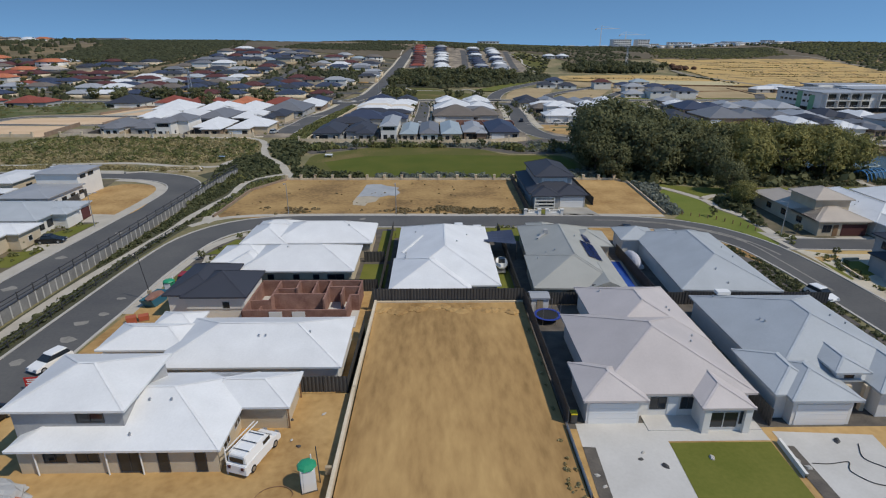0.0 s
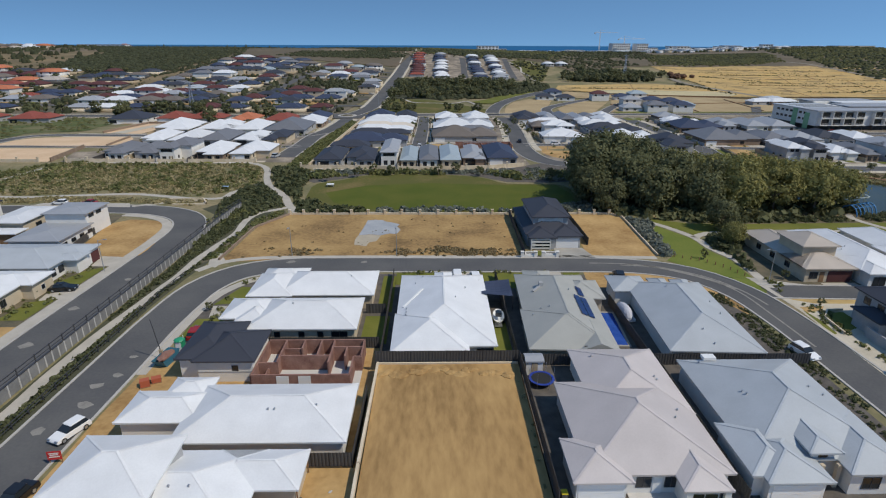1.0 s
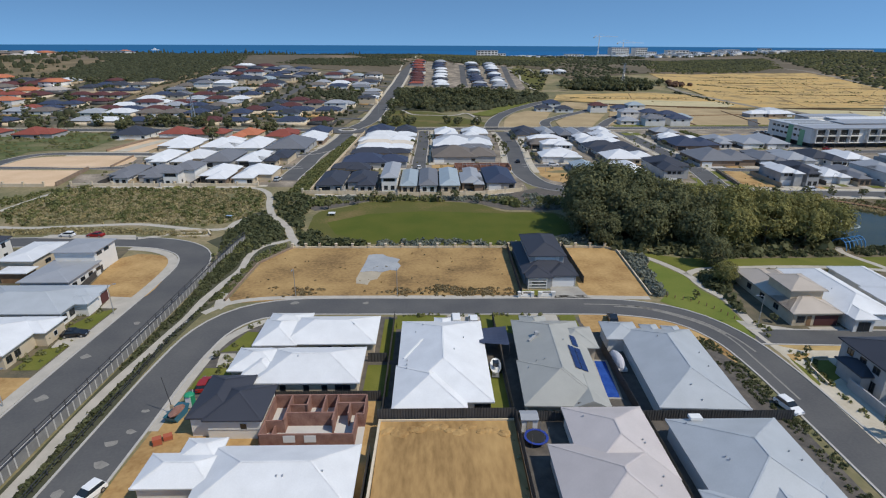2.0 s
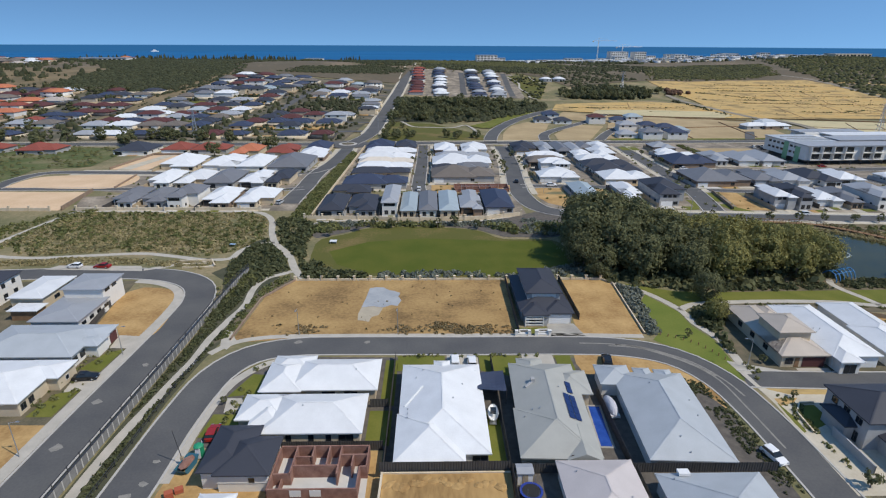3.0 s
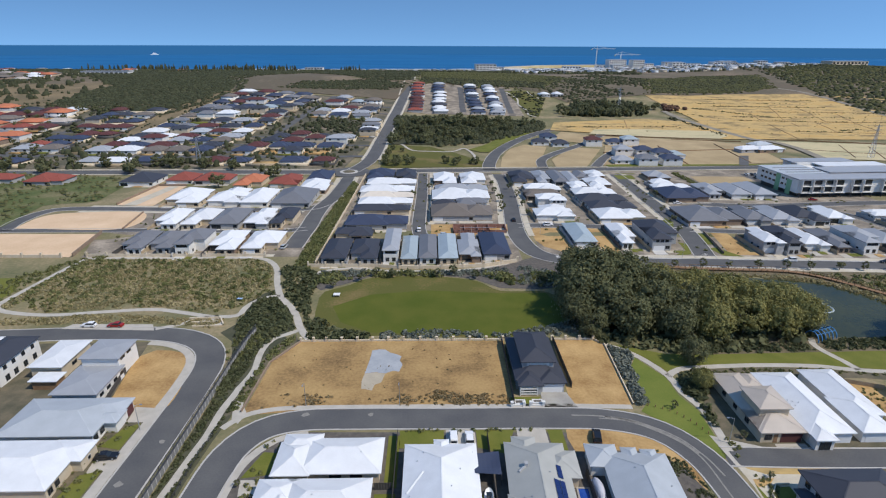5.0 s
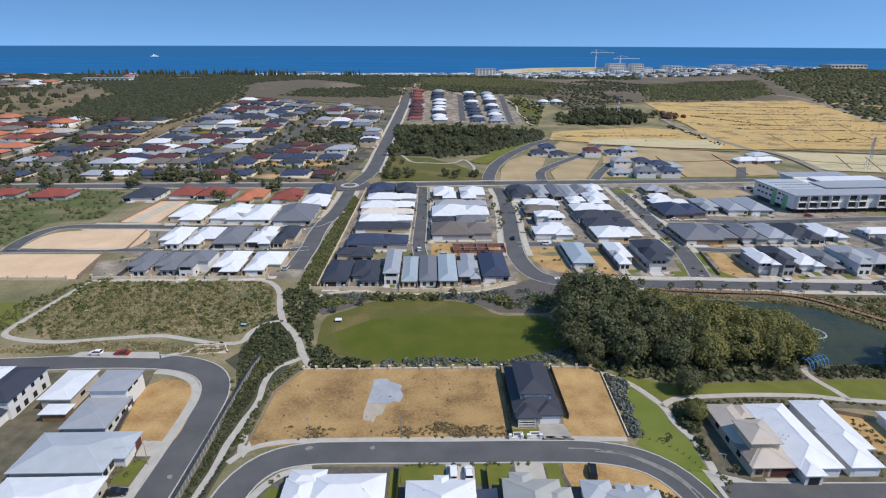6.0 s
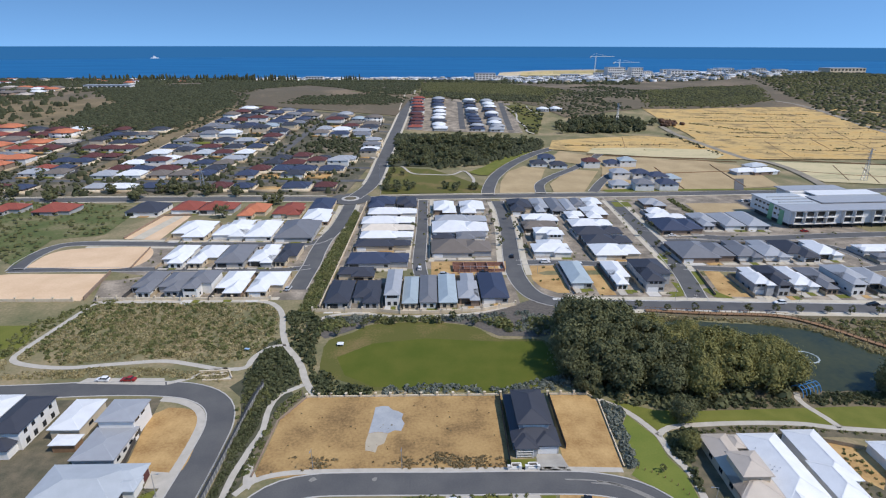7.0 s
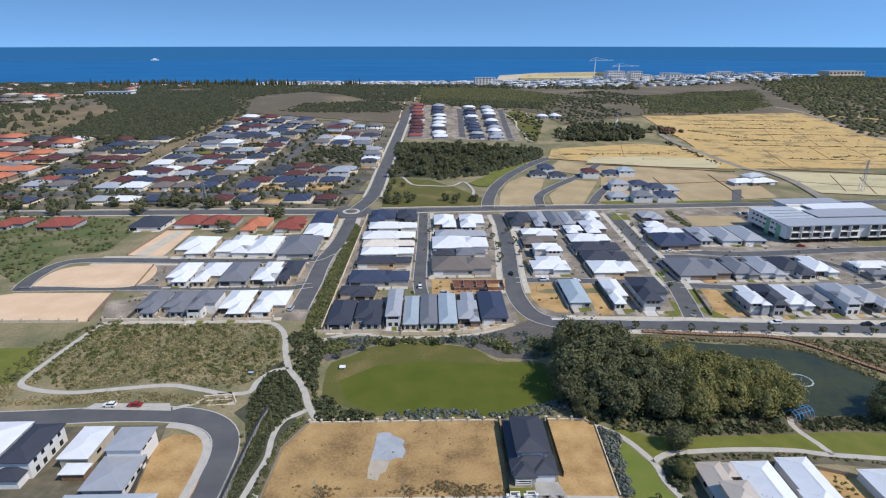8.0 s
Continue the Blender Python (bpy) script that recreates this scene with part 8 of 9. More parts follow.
def far_stuff(specs, name, label):
    """The houses too far to pick apart, as one piece of stuff."""
    codes, made = list(ROOFS), {}
    V, F, M, n = [], [], [], 0
    for x, y, roof, w, d, rz, _, _, tall in specs:
        v, f, k = made.setdefault((w, d, tall), None) or far_template(w, d, tall, 23 if specs[0][1] < 1000 else 7)
        made[(w, d, tall)] = (v, f, k)
        c, s = math.cos(radians(rz)), math.sin(radians(rz))
        V.append(v @ np.array([[c, s, 0], [-s, c, 0], [0, 0, 1]]) + (x, y, height(x, y) + 0.2))
        F.append(f + n)
        M.append(np.where(k == 1, 4 + codes.index(roof), np.where(k == 2, 1, (0, 2, 3)[int(abs(x) * 7) % 3])))
        n += len(v)
    me = raw_mesh(name, np.concatenate(V), np.concatenate(F), GREY_WALL if specs[0][1] < 1000 else WHITE_PAINT)
    me.materials.append(GLASS)
    me.materials.append(WHITE_WALL if specs[0][1] < 1000 else WHITE_PAINT)
    me.materials.append(BROWN_WALL if specs[0][1] < 1000 else CREAM_WALL)
    for c in codes:
        me.materials.append(ROOFS[c])
    me.polygons.foreach_set("material_index", np.concatenate(M).astype(np.int32))
    tagged(new(name, me), label, "houses", kind="stuff")


r = random.Random(21)
LOTS = []
PICKS = {(-241, 406): "L", (-256, 445): "L", (-250, 517): "W", (-180, 568): "L", (-156, 560): "M", (-184, 541): "L", (-155, 478): "W", (-166, 520): "W", (-185, 500): "L", (-72, 489): "L", (-103, 488): "D",
         (-70, 440): "W", (-90, 440): "U", (-99, 601): "W", (-67, 600): "L", (-171, 601): "U", (-204, 600): "B", (-200, 480): "B", (-128, 404): "T", (-154, 404): "M"}


def house_row(x0, x1, y, roofs, words, w, d, vacant=0.08, turn=0, tall=0.12):
    """A row of houses side by side on fenced lots; some lots lie empty."""
    x = x0 + w / 2
    while x + w / 2 < x1:
        ww, yy = w + r.choice((-2.0, 0.0, 2.0)), y + r.uniform(-0.8, 0.8)
        c = r.choice(roofs)
        for (px_, py_), code in PICKS.items():
            if abs(x - px_) < 10 and abs(yy - py_) < 9:
                c = code
        empty = r.random() < vacant
        LOTS.append((x, yy, ww, d, turn, empty, r.random()))
        if not empty:
            two = r.random() < tall
            far_house(x, yy, c, ww, d + r.choice((0.0, -2.0)), turn, ("two-storey " if two else "") + "suburban house with " + ROOF_WORDS[c] + " roof on a fenced lot", words, two)
        x += ww + r.uniform(1.2, 2.4)


NEW_ROOFS, OLD_ROOFS = "BBBBDDDDGGTTMMLAW", "ROOMWLDTORGWTEROB"
house_row(-256, -182, 402, NEW_ROOFS, "houses of the western suburb", 18.0, 15.0, turn=180)
house_row(-166, -66, 402, NEW_ROOFS, "houses of the western suburb", 18.0, 15.0, turn=180)
for k, y in enumerate((438, 454.5, 475, 491.5, 512, 528.5, 549, 565.5, 586, 602.5, 623, 639.5, 660, 676.5)):
    t = 0 if k % 2 == 0 else 180
    house_row(strip_edge(y) + 1, street_x(y) - 6, y, NEW_ROOFS, "houses of the western suburb", 18.5, 16.0, 0.08, t, 0.22)
    if not 510 < y < 575:
        house_row(street_x(y) + 6, -60 if y < 600 else -54, y, NEW_ROOFS if y < 620 else "MTDLBMGU", "houses of the western suburb", 18.5, 16.0, 0.08, t, 0.22)
    else:
        house_row(-66, -47, y, NEW_ROOFS, "houses of the western suburb", 16.0, 13.0, 0.1, t)
for k, y in enumerate((400, 411.5 + 33, 459, 483, 502, 526, 545, 569, 588)):
    t = 0 if k % 2 else 180
    house_row(-329, strip_edge(y) - 17, y, "RTMDBDGTLB", "houses of the older suburb", 16.0, 16.0, 0.08, t)
    house_row(-560 + r.uniform(0, 8), -341, y, OLD_ROOFS, "houses of the older suburb", 21.0, 19.0, 0.04, t, 0.3)
for y in (770, 800, 835, 870):
    house_row(-640, -520, y, "ROTWWE", "houses of the older suburb", 19.0, 16.0, 0.3)
for x0, x1, roofs in ((-23, -8, "MMRMRMM"), (2, 22, "WBBDWBWL"), (49, 61, "LBDBLWB"), (70, 88, "WLBWALB")):
    y = 640
    while y < 786:
        for x in ((x0 + x1) / 2 - 1,):
            c = r.choice(roofs)
            far_house(x + r.uniform(-1.5, 1.5), y, c, 17.0, r.choice((12.0, 15.0)), r.choice((0, 180)), "estate house with " + ROOF_WORDS[c] + " roof on the slope", "houses of the hilltop estate")
        y += 15.5
for x, y, c, tall in ((104, 490, "B", True), (111, 472, "D", False), (95, 478, "D", False), (140, 474, "M", True), (161, 479, "B", False), (173, 478, "U", True), (143, 404, "L", False), (168, 430, "B", True), (152, 432, "L", True), (178, 420, "B", True), (158, 397, "G", True), (176, 397, "B", True), (190, 424, "U", False)):
    far_house(x, y, c, 15.0, 14.0, 0, ("two-storey " if tall else "") + "new house with " + ROOF_WORDS[c] + " roof on a sand block", "new houses on the hill", tall)
far_house(150, 748, "W", 16.0, 14.0, 0, "white-roofed house above the straw field", "hill houses")
far_house(168, 752, "W", 16.0, 16.0, 0, "white-roofed house above the straw field", "hill houses")
for x, y, w, rz in ((262, 446, 22.0, 10), (282, 466, 20.0, 24), (278, 446, 24.0, 10)):
    far_house(x, y, "W" if w > 20 else "A", w, 12.0, rz, "low pale building with a steel roof on the hill", "low white buildings")
# shoreline houses
TOWN = [(116, 1330), (128, 1180), (420, 1170), (760, 1230), (1000, 1420), (1040, 1690), (520, 1740), (420, 1560), (180, 1500)]
for x, y in [(r.uniform(-420, 120), r.uniform(1310, 1540)) for k in range(190)] + sow(TOWN, 620, 23):
    c = r.choice("WWWWWWWCLWGLD")
    far_house(x, y, c, r.choice((9.0, 12.0, 15.0, 19.0)), r.choice((8.0, 11.0, 13.0)), r.choice((0, 0, 90, 180)), "seaside house with " + ROOF_WORDS[c] + " roof", "seaside houses", r.random() < 0.75)
for k in range(46):
    c = r.choice("WROWLOT")
    far_house(r.uniform(-1250, -460), 1120 + r.uniform(-160, 330), c, 16.0, r.choice((14.0, 16.0)), r.choice((0, 90)), "far house with " + ROOF_WORDS[c] + " roof among bush", "houses among the bush", r.random() < 0.3)


def far_lots():
    """Fences, driveways and bare sand of the far lots, as one piece of stuff."""
    mats = (FENCE_TAN, LIMESTONE, FENCE_DARK, CONCRETE, SAND, LAWN)
    V, F, M, n = [], [], [], 0
    cube = np.array([(a, b, c) for c in (0, 1) for b in (0, 1) for a in (0, 1)], float)
    tri = np.array([(0, 2, 3), (0, 3, 1), (4, 5, 7), (4, 7, 6), (0, 1, 5), (0, 5, 4), (2, 6, 7), (2, 7, 3), (0, 4, 6), (0, 6, 2), (1, 3, 7), (1, 7, 5)])
    for x, y, w, d, rz, empty, luck in LOTS:
        f = -1 if rz == 0 else 1
        wall = 0 if luck < 0.3 else 1 if luck < 0.75 else 2
        pieces = [(wall, w / 2 + 0.8, -d / 2 - 1, -1, w / 2 + 1.1, d / 2 + 1, 2.0), (wall, -w / 2 - 1, -f * (d / 2 + 1.2), -1, w / 2 + 1, -f * (d / 2 + 1.5), 2.0)]
        if empty:
            pieces.append((4 if luck < 0.7 else 5, -w / 2, -d / 2, -0.5, w / 2, d / 2, 0.5))
        else:
            pieces.append((3, w * 0.16, f * d / 2, -0.5, w * 0.44, f * (d / 2 + 4.5), 0.5))
            pieces.append((5 if luck > 0.6 else 4, -w * 0.46, f * d / 2, -0.5, w * 0.1, f * (d / 2 + 3.5), 0.46))
        for m, x0, y0, z0, x1, y1, z1 in pieces:
            y0, y1 = min(y0, y1), max(y0, y1)
            V.append(cube * (x1 - x0, y1 - y0, z1 - z0) + (x + x0, y + y0, height(x, y) + z0 + 0.2))
            F.append(tri + n)
            M.append(np.full(12, m))
            n += 8
    me = raw_mesh("far_lots", np.concatenate(V), np.concatenate(F), mats[0])
    for m in mats[1:]:
        me.materials.append(m)
    me.polygons.foreach_set("material_index", np.concatenate(M).astype(np.int32))
    tagged(new("far_lots", me), "fences, driveways and bare sand lots of the far suburb", "lots", kind="stuff")


far_lots()
FAR_LIST.sort(key=lambda q: q[0] ** 2 + q[1] ** 2)
for q in FAR_LIST[:150]:
    far_thing(*q)
far_stuff([q for q in FAR_LIST[150:] if q[1] < 1000], "far_houses", "far suburb of small houses with mixed roofs")
far_stuff([q for q in FAR_LIST[150:] if q[1] >= 1000], "shore_houses", "pale houses along the shore")


def block(x, y, w, d, h, rz, label, wall=None, floors=4, bays=6):
    """A far flat-roofed block with a grid of windows in its front."""
    wall = wall or WHITE_WALL
    z = height(x, y)
    th = thing("apartment_block", x, y, z, rz, label, "apartment building", "seaside blocks")
    part("wall", box(bmesh.new(), -w / 2, -d / 2, -3, w / 2, d / 2, h), wall, th)
    part("roof", box(bmesh.new(), -w / 2 - 0.4, -d / 2 - 0.4, h, w / 2 + 0.4, d / 2 + 0.4, h + 0.6), ROOFS["L"], th)
    for i in range(bays):
        for j in range(floors):
            fw, fh = w / bays * 0.62, h / floors * 0.5
            window(th, -w / 2 + (i + 0.5) * w / bays, -d / 2, 0, round(fw, 1), round(fh, 1), j * h / floors + h / floors * 0.25, True)
    return th


block(124, 1300, 46, 24, 17, 4, "white seaside apartment block", floors=4, bays=6)
block(156, 1306, 20, 20, 11, 4, "low white seaside block", floors=3, bays=3)
block(478, 1480, 46, 26, 24, 6, "long white hotel block by the sea", floors=5, bays=8)
block(528, 1470, 30, 26, 22, 6, "white apartment block by the sea", floors=4, bays=5)
block(634, 1500, 50, 24, 14, 0, "white apartment block by the sea", floors=3, bays=6)
block(794, 1540, 46, 24, 14, 0, "white apartment block by the sea", floors=3, bays=6)
block(354, 1440, 44, 22, 10, 0, "low white seaside building", floors=2, bays=6)
block(-266, 1330, 40, 20, 9, 0, "low white seaside building", floors=3, bays=6)
block(-500, 900, 70, 16, 5, 2, "long low pale building above the bush", WHITE_WALL, 1, 10)
block(1120, 1540, 110, 40, 17, 8, "long pale stone building on the hill", LIMESTONE, 2, 10)
for k in range(16):
    block(r.uniform(330, 980), r.uniform(1440, 1600), r.uniform(22, 40), 20, r.choice((9.0, 12.0)), r.choice((0, 8)), "small white building near the shore", floors=3, bays=4)


def crane(x, y, h, jib, rz, label):
    th = thing("tower_crane", x, y, height(x, y), rz, label, "crane", "tower cranes")
    bm = bmesh.new()
    for sx in (-0.9, 0.9):
        for sy in (-0.9, 0.9):
            bar(bm, (sx, sy, 0), (sx, sy, h), 0.45, 0.45)
    for k in range(int(h / 4)):
        bar(bm, (-0.9, -0.9, k * 4), (0.9, -0.9, k * 4 + 4), 0.25, 0.25)
        bar(bm, (0.9, 0.9, k * 4), (-0.9, 0.9, k * 4 + 4), 0.25, 0.25)
    part("mast", bm, WHITE_PAINT, th)
    bm = bmesh.new()
    bar(bm, (-jib * 0.3, 0, h), (jib, 0, h), 0.9, 0.9)
    bar(bm, (0, 0, h + 7), (jib * 0.7, 0, h + 0.6), 0.35, 0.35)
    bar(bm, (0, 0, h + 7), (-jib * 0.28, 0, h + 0.6), 0.35, 0.35)
    bar(bm, (0, 0, h), (0, 0, h + 7), 0.8, 0.8)
    part("jib", bm, WHITE_PAINT, th)
    part("counterweight", box(bmesh.new(), -jib * 0.3 - 1.5, -1.2, h - 3, -jib * 0.3 + 1.5, 1.2, h - 0.5), CONCRETE, th)


ship = thing("ship", -2060, 4390, -12, 20, "small white ship far out on the sea", "ship")
bm = bmesh.new()
outline = [(-28, -4), (14, -5), (23, -3), (28, 0), (23, 3), (14, 5), (-28, 4)]
keel, deck = ([bm.verts.new((x * f, y * f, z)) for x, y in outline] for f, z in ((0.92, -1), (1.0, 6)))
bm.faces.new(keel[::-1])
bm.faces.new(deck)
for k in range(7):
    bm.faces.new((keel[k], keel[(k + 1) % 7], deck[(k + 1) % 7], deck[k]))
part("hull", bm, WHITE_PAINT, ship)
part("superstructure", box(box(bmesh.new(), -14, -4, 6, 14, 4, 11), -8, -3, 11, 6, 3, 15), WHITE_PAINT, ship)
part("funnel", tube(bmesh.new(), (-4, 0, 15), (-4, 0, 19), 1.6, 1.3), WHITE_PAINT, ship)

crane(432, 1500, 52, 46, -4, "white tower crane near the shore")
crane(496, 1500, 36, 54, 6, "white tower crane near the shore")
patch("ground_beach", "pale sand of a reclaimed headland", [(200, 1750), (250, 2060), (420, 2240), (680, 2330), (790, 2250), (800, 1900), (640, 1750)], VERGE, -10.6, False, "beach", 60, 0.0001)
patch("ground_headland", "dry grass on the headland", [(300, 1900), (330, 2080), (470, 2190), (650, 2240), (700, 2100), (640, 1900)], PALE_STRAW, -10.2, False, "headland", 60, 0.0001)

# large apartment building with balconies
apt = thing("apartment_building", 207.5, 296.0, height(225, 330), 3, "large white apartment building with balconies and flat roofs", "apartment building")
part("wall", box(bmesh.new(), 0.6, 2.6, 3.2, 78, 40, 11.0), WHITE_WALL, apt)
# closed charcoal box: its dark colour stands in for shade under the building
part("undercroft", box(bmesh.new(), 3, 6, -1, 76, 38, 3.2), FENCE_DARK, apt, "solid dark block for the shade of an open ground floor")
GREEN_PANEL = plain("green_panel", (0.2, 0.42, 0.24), 0.5)
part("green_panel", box(bmesh.new(), 0.45, 18, 1.0, 0.6, 22, 11.0), GREEN_PANEL, apt, "green cladding strip")
part("green_panel", box(bmesh.new(), 0.45, 8, 1.0, 0.6, 12, 9.6), GREEN_PANEL, apt, "green cladding strip")
for x0, y0, x1, y1, z, m in ((0, 1.6, 79, 15, 11.0, "L"), (0, 15.2, 28, 40.6, 11.1, "A"), (28.4, 15.2, 79, 30, 11.8, "L"), (36, 30.2, 79, 42, 12.2, "W"), (24, 42.4, 66, 54, 12.4, "L")):
    part("roof", box(bmesh.new(), x0, y0, z, x1, y1, z + 0.5), ROOFS[m], apt, "flat pale steel roof")
part("rear_wing", box(bmesh.new(), 26, 40.2, -1, 64, 53.4, 12.4), WHITE_WALL, apt)
for y in (19, 25, 31):
    part("roof_rib", box(bmesh.new(), 4, y, 11.6, 26, y + 0.5, 12.0), ROOFS["L"], apt)
for i, x in enumerate((2.4, 9.0, 15.6, 22.2, 32.6, 39.2, 51, 57.6, 68)):
    for z in (3.8, 7.6):
        b = part("balcony", box(box(bmesh.new(), x - 0.3, 0.6, z - 0.3, x + 6.2, 2.6, z), x - 0.3, 0.6, z, x + 0.0, 2.6, z + 3.2), WHITE_WALL, apt, "white balcony with a dark sheet for its shaded recess")
        # thin dark glass sheet on the wall face, drawn for the balcony's shaded depth
        part("recess", box(bmesh.new(), x + 0.4, 2.45, z + 0.1, x + 5.8, 2.6, z + 2.9), GLASS, b)
        part("rail", bar(bar(bmesh.new(), (x, 0.7, z + 1.0), (x + 6.2, 0.7, z + 1.0), 0.06, 0.06), (x, 0.7, z + 0.5), (x + 6.2, 0.7, z + 0.5), 0.04, 0.04), FRAME, b)
for i in range(7):
    for z in (5.4, 8.6):
        window(apt, 0.6, 12 + i * 3.8, -90, 2.4, 1.2, z, True)
for k in range(13):
    part("column", tube(bmesh.new(), (2 + k * 6.2, 1.4, -1), (2 + k * 6.2, 1.4, 3.5), 0.3, 0.3), DARK_FRAME, apt)

# unfinished house in the middle estate
site = thing("unfinished_house", 10.0, 232.0, height(10, 236), 0, "roofless red brick house shell in the estate", "building site")
for x0, y0, x1, y1 in ((0, 0, 24, 0.3), (0, 0, 0.3, 8), (23.7, 0, 24, 8), (0, 7.7, 24, 8), (5, 0, 5.3, 8), (11, 0, 11.3, 8), (16, 0, 16.3, 8), (0, 4, 16, 4.3)):
    part("brick_wall", box(bmesh.new(), x0, y0, -0.4, x1, y1, 1.6 + (x0 * 7 + y0 * 3) % 1.2), BRICK, site)
for k in range(9):
    part("brick_pallet", box(bmesh.new(), k * 2.7 - 0.5, -2.6 + k % 3 * 0.5, -0.4, k * 2.7 + 0.5, -1.7 + k % 3 * 0.5, 0.4 + k % 2 * 0.4), BRICK, site)
for x in (3, 8, 13.5, 19):
    part("scaffold_post", tube(bmesh.new(), (x, -0.6, -0.4), (x, -0.6, 3.6), 0.08, 0.08), STEEL, site)
part("scaffold_rail", tube(bmesh.new(), (3, -0.6, 3.0), (19, -0.6, 3.0), 0.07, 0.07), STEEL, site)
patch("ground_site", "orange sand of a building site", [(0, 228), (34, 228), (36, 246), (0, 246)], SAND, 0.07)

# roundabout
rb = tagged(part("roundabout", tube(bmesh.new(), (0, 0, -0.3), (0, 0, 0.35), 6.5, 6.2, 32), KERB, None, "", pose(-56.5, 374.0, height(-56, 374) + 0.45)), "small round kerbed traffic island", "roundabout", kind="structure")
part("island", tube(bmesh.new(), (0, 0, 0.35), (0, 0, 0.5), 4.2, 4.0, 24), GARDEN, rb)
part("apron", tube(bmesh.new(), (0, 0, -0.4), (0, 0, 0.14), 14.5, 14.5, 40), ASPHALT, rb)

# boardwalk, fountain and blue shelter at the pond
WALKWAY = curve([(84, 191), (108, 188), (133, 185.4), (144.6, 178), (158.6, 161), (180, 140)], 2.0)
bw = thing("boardwalk", WALKWAY[0].x, WALKWAY[0].y, 0, 0, "long brown timber boardwalk with rails beside the pond", "boardwalk")
for a, b in zip(WALKWAY, WALKWAY[1:]):
    d, p = b - a, a - WALKWAY[0]
    n = round(d.length, 1)
    at = pose(p.x, p.y, 0, 0, 0, math.degrees(math.atan2(d.y, d.x)))
    part("deck_board", shared(("deck", n), lambda: box(bmesh.new(), 0.02, -1.0, 0.5, n - 0.02, 1.0, 0.6), WOOD), WOOD, bw, "", at)
    for s in (-0.95, 0.95):
        part("post", shared(("deck_post", s), lambda: box(bmesh.new(), -0.06, s - 0.06, -0.2, 0.06, s + 0.06, 1.6), WOOD), WOOD, bw, "", at)
        part("rail", shared(("deck_rail", n, s), lambda: box(bmesh.new(), 0, s - 0.04, 1.5, n, s + 0.04, 1.6), WOOD), WOOD, bw, "", at)
FOAM = mat("white_foam", (0.45, 0.5, 0.5), (0.2, 0.25, 0.24), 0.6, 0.8, 6)
ft = thing("pond_fountain", 126, 156.6, 0.06, 0, "pond fountain with a ring of white spray", "fountain")
bm, ring = bmesh.new(), []
for k in range(40):
    a, q = k * math.pi / 20, 0.28 + 0.1 * math.sin(k * 2.3)
    ring.append([bm.verts.new(((3.6 + o) * math.cos(a), (3.6 + o) * math.sin(a), z)) for o, z in ((-q, 0.02), (q, 0.02), (0, 0.14))])
for k in range(40):
    a, b = ring[k], ring[(k + 1) % 40]
    for c in range(3):
        bm.faces.new((a[c], a[(c + 1) % 3], b[(c + 1) % 3], b[c]))
part("spray_ring", bm, FOAM, ft)
part("nozzle", tube(bmesh.new(), (0, 0, 0), (0, 0, 0.9), 0.3, 0.1), FOAM, ft)
pg = thing("playground_frame", 112.5, 137.5, 0, 20, "blue climbing frame with arches beside the pond", "playground")
BLUE_STEEL = plain("blue_play_steel", (0.05, 0.2, 0.42), 0.5)
for k in range(6):
    bm, ring = bmesh.new(), []
    for j in range(13):
        a = j * math.pi / 12
        ring.append([bm.verts.new((k * 1.5 - 3 + dx, (2.2 + dr) * math.cos(a), (2.6 + dr) * math.sin(a))) for dx, dr in ((-0.11, -0.11), (0.11, -0.11), (0.11, 0.11), (-0.11, 0.11))])
    for p, q in zip(ring, ring[1:]):
        for c in range(4):
            bm.faces.new((p[c], p[(c + 1) % 4], q[(c + 1) % 4], q[c]))
    part("arch", bm, BLUE_STEEL, pg)
for yy in (-1.3, 0, 1.3):
    part("cross_bar", bar(bmesh.new(), (-3, yy, math.sqrt(2.2 ** 2 - yy ** 2) * 1.18), (4.5, yy, math.sqrt(2.2 ** 2 - yy ** 2) * 1.18), 0.15, 0.15), BLUE_STEEL, pg)
bench = thing("picnic_shelter", -31.8, 167.4, 0, 0, "small white picnic shelter on the lawn", "shelter")
part("roof", box(bmesh.new(), -1.1, -0.9, 0.7, 1.1, 0.9, 0.85), WHITE_PAINT, bench)
for x in (-0.9, 0.9):
    part("leg", box(bmesh.new(), x - 0.08, -0.6, 0, x + 0.08, 0.6, 0.7), STEEL, bench)

# masts, pylons and lamp posts


def mast(x, y, h, label, width=1.6, name="pylon"):
    th = thing(name, x, y, height(x, y), 10, label, "pylon", "pylons")
    bm = bmesh.new()
    for sx in (-1, 1):
        for sy in (-1, 1):
            bar(bm, (sx * width, sy * width, 0), (sx * 0.2, sy * 0.2, h), 0.22, 0.22)
    for k in range(9):
        w0, w1 = width * (1 - k / 9), width * (1 - (k + 1) / 9)
        for s in (-1, 1):
            bar(bm, (-w0, s * w0, h * k / 9), (w1, s * w1, h * (k + 1) / 9), 0.12, 0.12)
            bar(bm, (s * w0, -w0, h * k / 9), (s * w1, w1, h * (k + 1) / 9), 0.12, 0.12)
    part("tower", bm, STEEL, th)
    for z in (0.72, 0.84, 0.95):
        part("cross_arm", bar(bmesh.new(), (-3.2, 0, h * z), (3.2, 0, h * z), 0.2, 0.25), STEEL, th)


mast(345, 420, 26, "grey lattice power pylon on pale sand")
mast(236, 700, 24, "grey lattice power pylon by the field")
mast(-168, 398, 20, "grey lattice power pylon by the suburb")


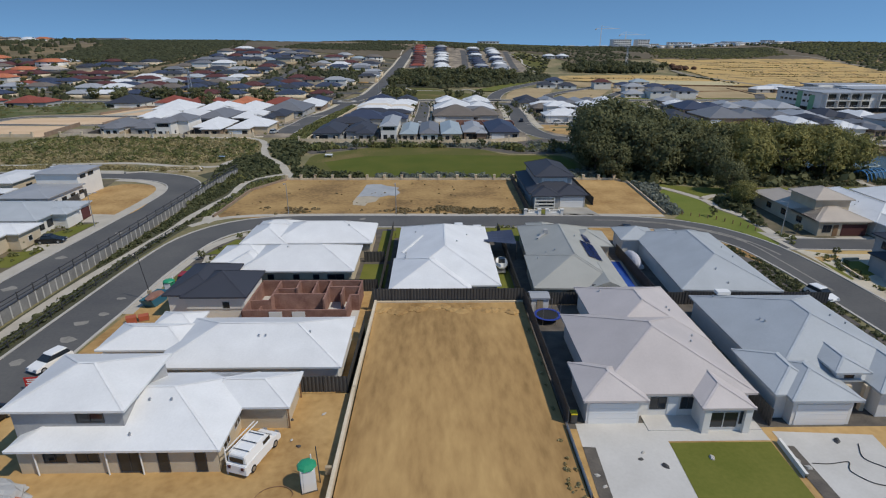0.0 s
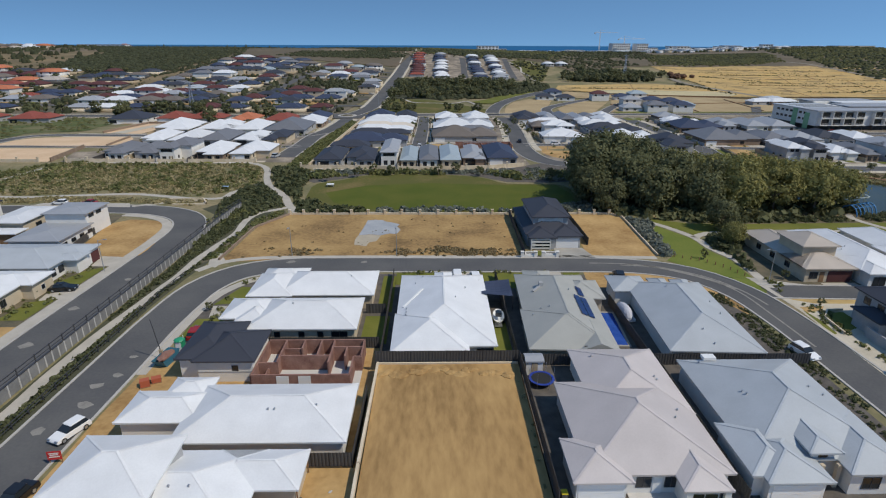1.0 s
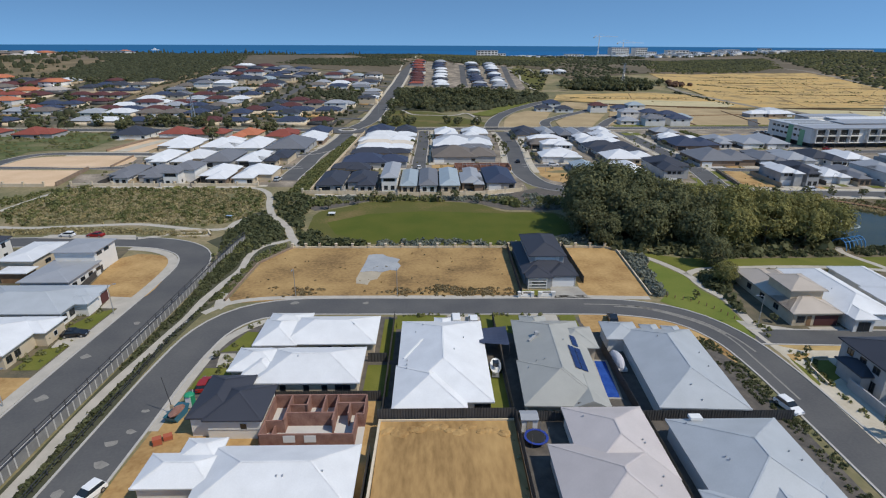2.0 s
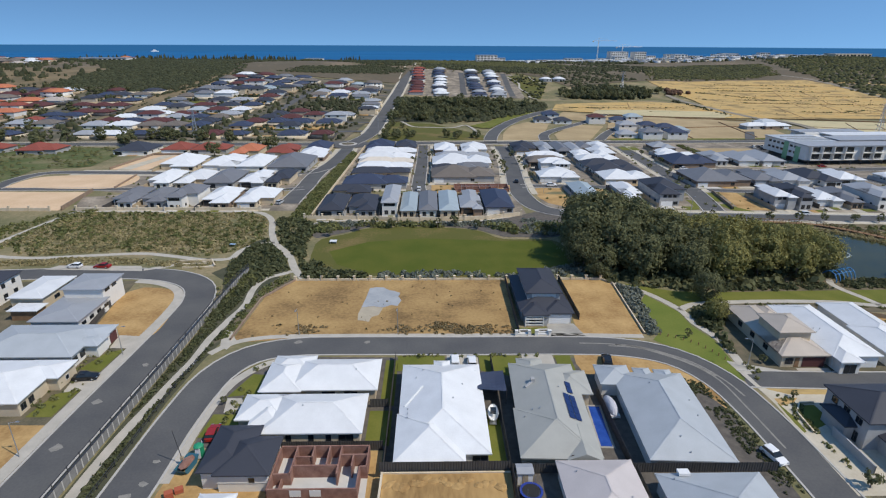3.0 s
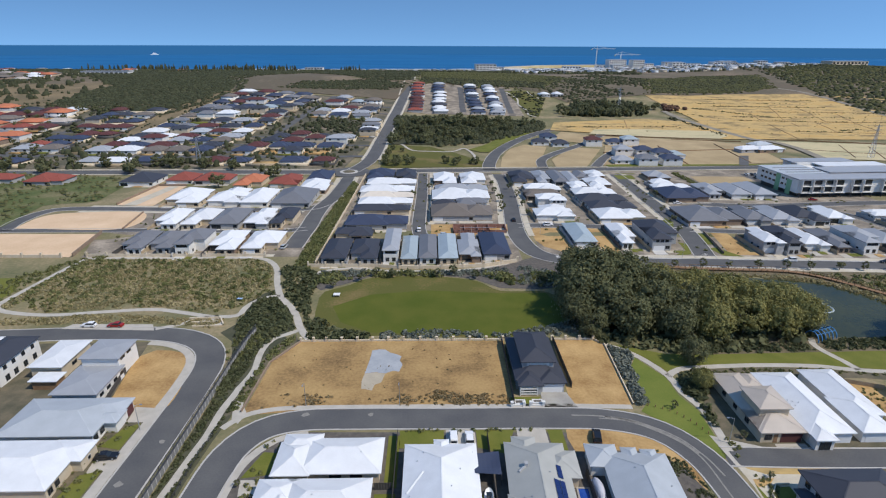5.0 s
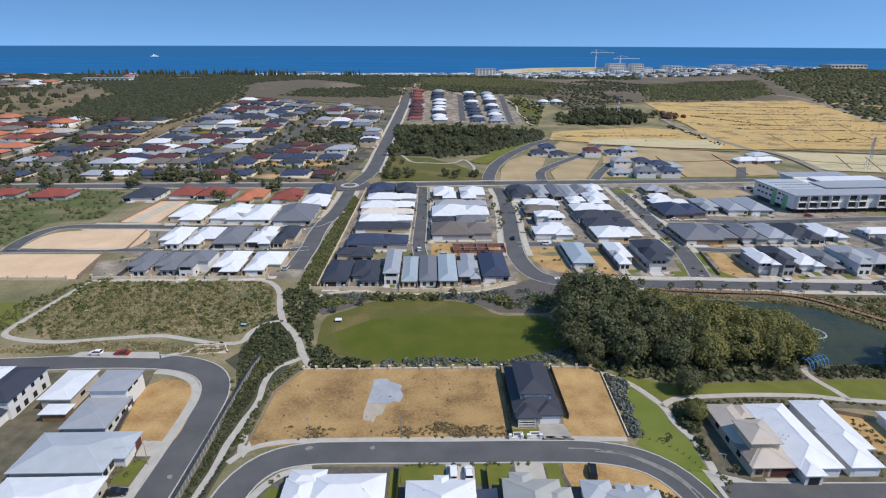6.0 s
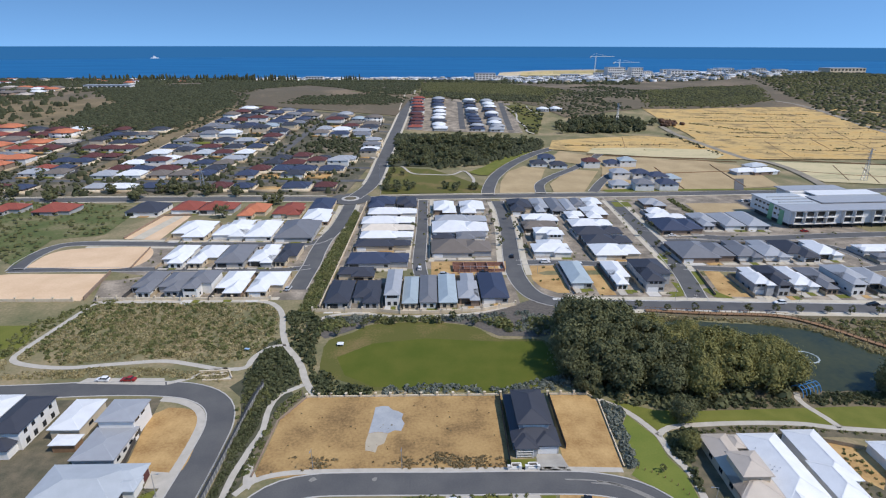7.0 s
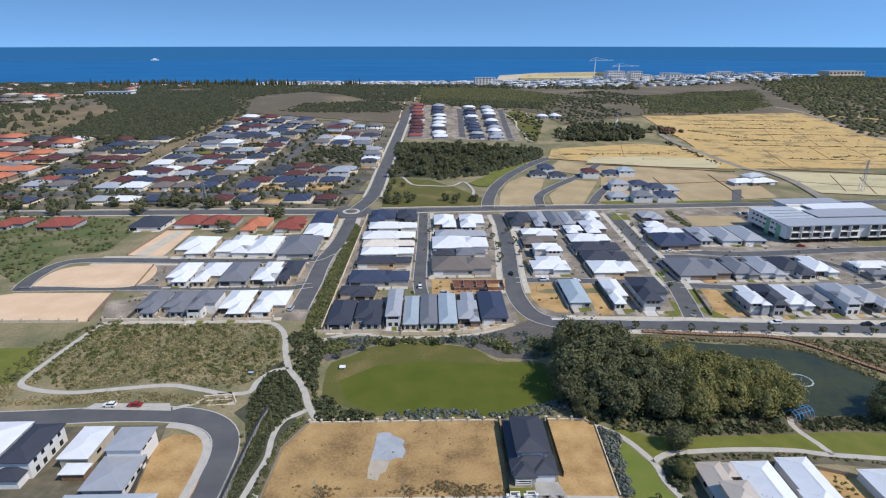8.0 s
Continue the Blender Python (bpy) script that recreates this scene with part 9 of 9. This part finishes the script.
def lamp_post(x, y, rz, h=6.5, arm=1.2):
    th = thing("street_lamp", x, y, height(x, y), rz, "slim grey steel street lamp", "street lamp", "street lamps")
    part("column", shared(("lamp_column", h), lambda: tube(bmesh.new(), (0, 0, 0), (0, 0, h), 0.09, 0.05), STEEL), STEEL, th)
    part("arm", shared(("lamp_arm", h), lambda: tube(bmesh.new(), (0, 0, h - 0.1), (arm, 0, h + 0.15), 0.04, 0.03), STEEL), STEEL, th)
    part("lamp_head", shared(("lamp_head", h), lambda: box(bmesh.new(), arm - 0.1, -0.12, h + 0.08, arm + 0.5, 0.12, h + 0.2), STEEL), STEEL, th)


for x, y, rz in ((-29.5, 107.8, -90), (-7.6, 107.9, -90), (63.4, 93.4, 180), (-64.2, 100, 0), (-64.6, 70, 0), (-36.6, 386, 0), (-2, 290, 180), (48.6, 230, 180), (100, 200.8, -90), (150, 198, -90)):
    lamp_post(x, y, rz, 22.0 if y == 386 else 6.5)

# pale block walls over the graded fields
rows = [((399, 678), (503, 673)), ((503, 673), (552, 663)), ((347, 619), (437, 607)), ((437, 607), (530, 600)), ((364, 546), (419, 537)), ((419, 537), (500, 520)), ((318, 502), (410, 477)), ((410, 477), (490, 455)), ((310, 454), (347, 438)), ((347, 438), (460, 412)),
        ((359, 714), (502, 705)), ((373, 761), (517, 751)), ((354, 646), (491, 637)), ((417, 665), (398, 618)), ((366, 596), (342, 506)), ((459, 671), (440, 610)), ((489, 664), (470, 610)), ((425, 607), (404, 540)), ((433, 712), (417, 665)), ((466, 706), (459, 671)), ((358, 474), (333, 420)), ((379, 467), (351, 411)),
        ((395, 602), (388, 576)), ((465, 602), (448, 540)), ((388, 676), (372, 619)), ((139, 563), (258, 576)), ((150, 522), (268, 504)), ((222, 504), (280, 491)), ((190, 396), (196, 470)), ((240, 402), (250, 480)), ((140, 440), (260, 455)), ((200, 560), (215, 615))]
for a, b in rows:
    n = max(2, int(math.dist(a, b) / 14))
    masonry([(a[0] + (b[0] - a[0]) * k / n, a[1] + (b[1] - a[1]) * k / n) for k in range(n + 1)], "low brown retaining wall across graded land", 0.8, 0.5, WOOD, 0, "wall_terrace")

# front yards of the estates: driveways, paving, lawn and bare sand
YARD_MATS = (CONCRETE, VERGE, LAWN, SAND, PAVING)
yards = [bmesh.new() for _ in YARD_MATS]
for rows_ in (LEFT_ESTATE, RED_ROW, CENTRE_WEST, CENTRE_EAST, NORTH_WEST, NORTH_EAST):
    for x, y, w, d, code in rows_:
        z = height(x + w / 2, y)
        for a, b, deep, kinds in ((0.04, 0.4, 4.6, (0, 4, 0)), (0.44, 0.7, 3.4, (1, 2, 3)), (0.72, 0.98, 3.0, (1, 2, 0))):
            box(yards[r.choice(kinds)], x + w * a, y - r.uniform(0.7, 1.0) * deep, z - 0.2, x + w * b, y + 0.4, z + 0.1)
for bm, m in zip(yards, YARD_MATS):
    tagged(part("front_yards", bm, m), "paved and planted front yards of the estate houses", "yards", kind="stuff")

# boundary fences between the estate houses
for rows_, grp in ((LEFT_ESTATE, "a"), (CENTRE_WEST, "b"), (CENTRE_EAST, "c"), (NORTH_WEST, "d"), (NORTH_EAST, "e")):
    for k, (x, y, w, d, code) in enumerate(rows_):
        m, word = ((FENCE_TAN, "tan"), (GREY_WALL, "grey"), (FENCE_DARK, "charcoal"))[k % 3]
        f = thing("boundary_fence", x - 0.5, y, height(x, y + d / 2), 0, word + " boundary fence beside an estate house", "fence", "estate fences")
        part("side_panel", box(bmesh.new(), -0.06, -1.0, -0.6, 0.06, d + 1.2, 1.7), m, f)
        part("back_panel", box(bmesh.new(), 0.07, d + 0.6, -0.6, w + 0.4, d + 0.72, 1.7), m, f)
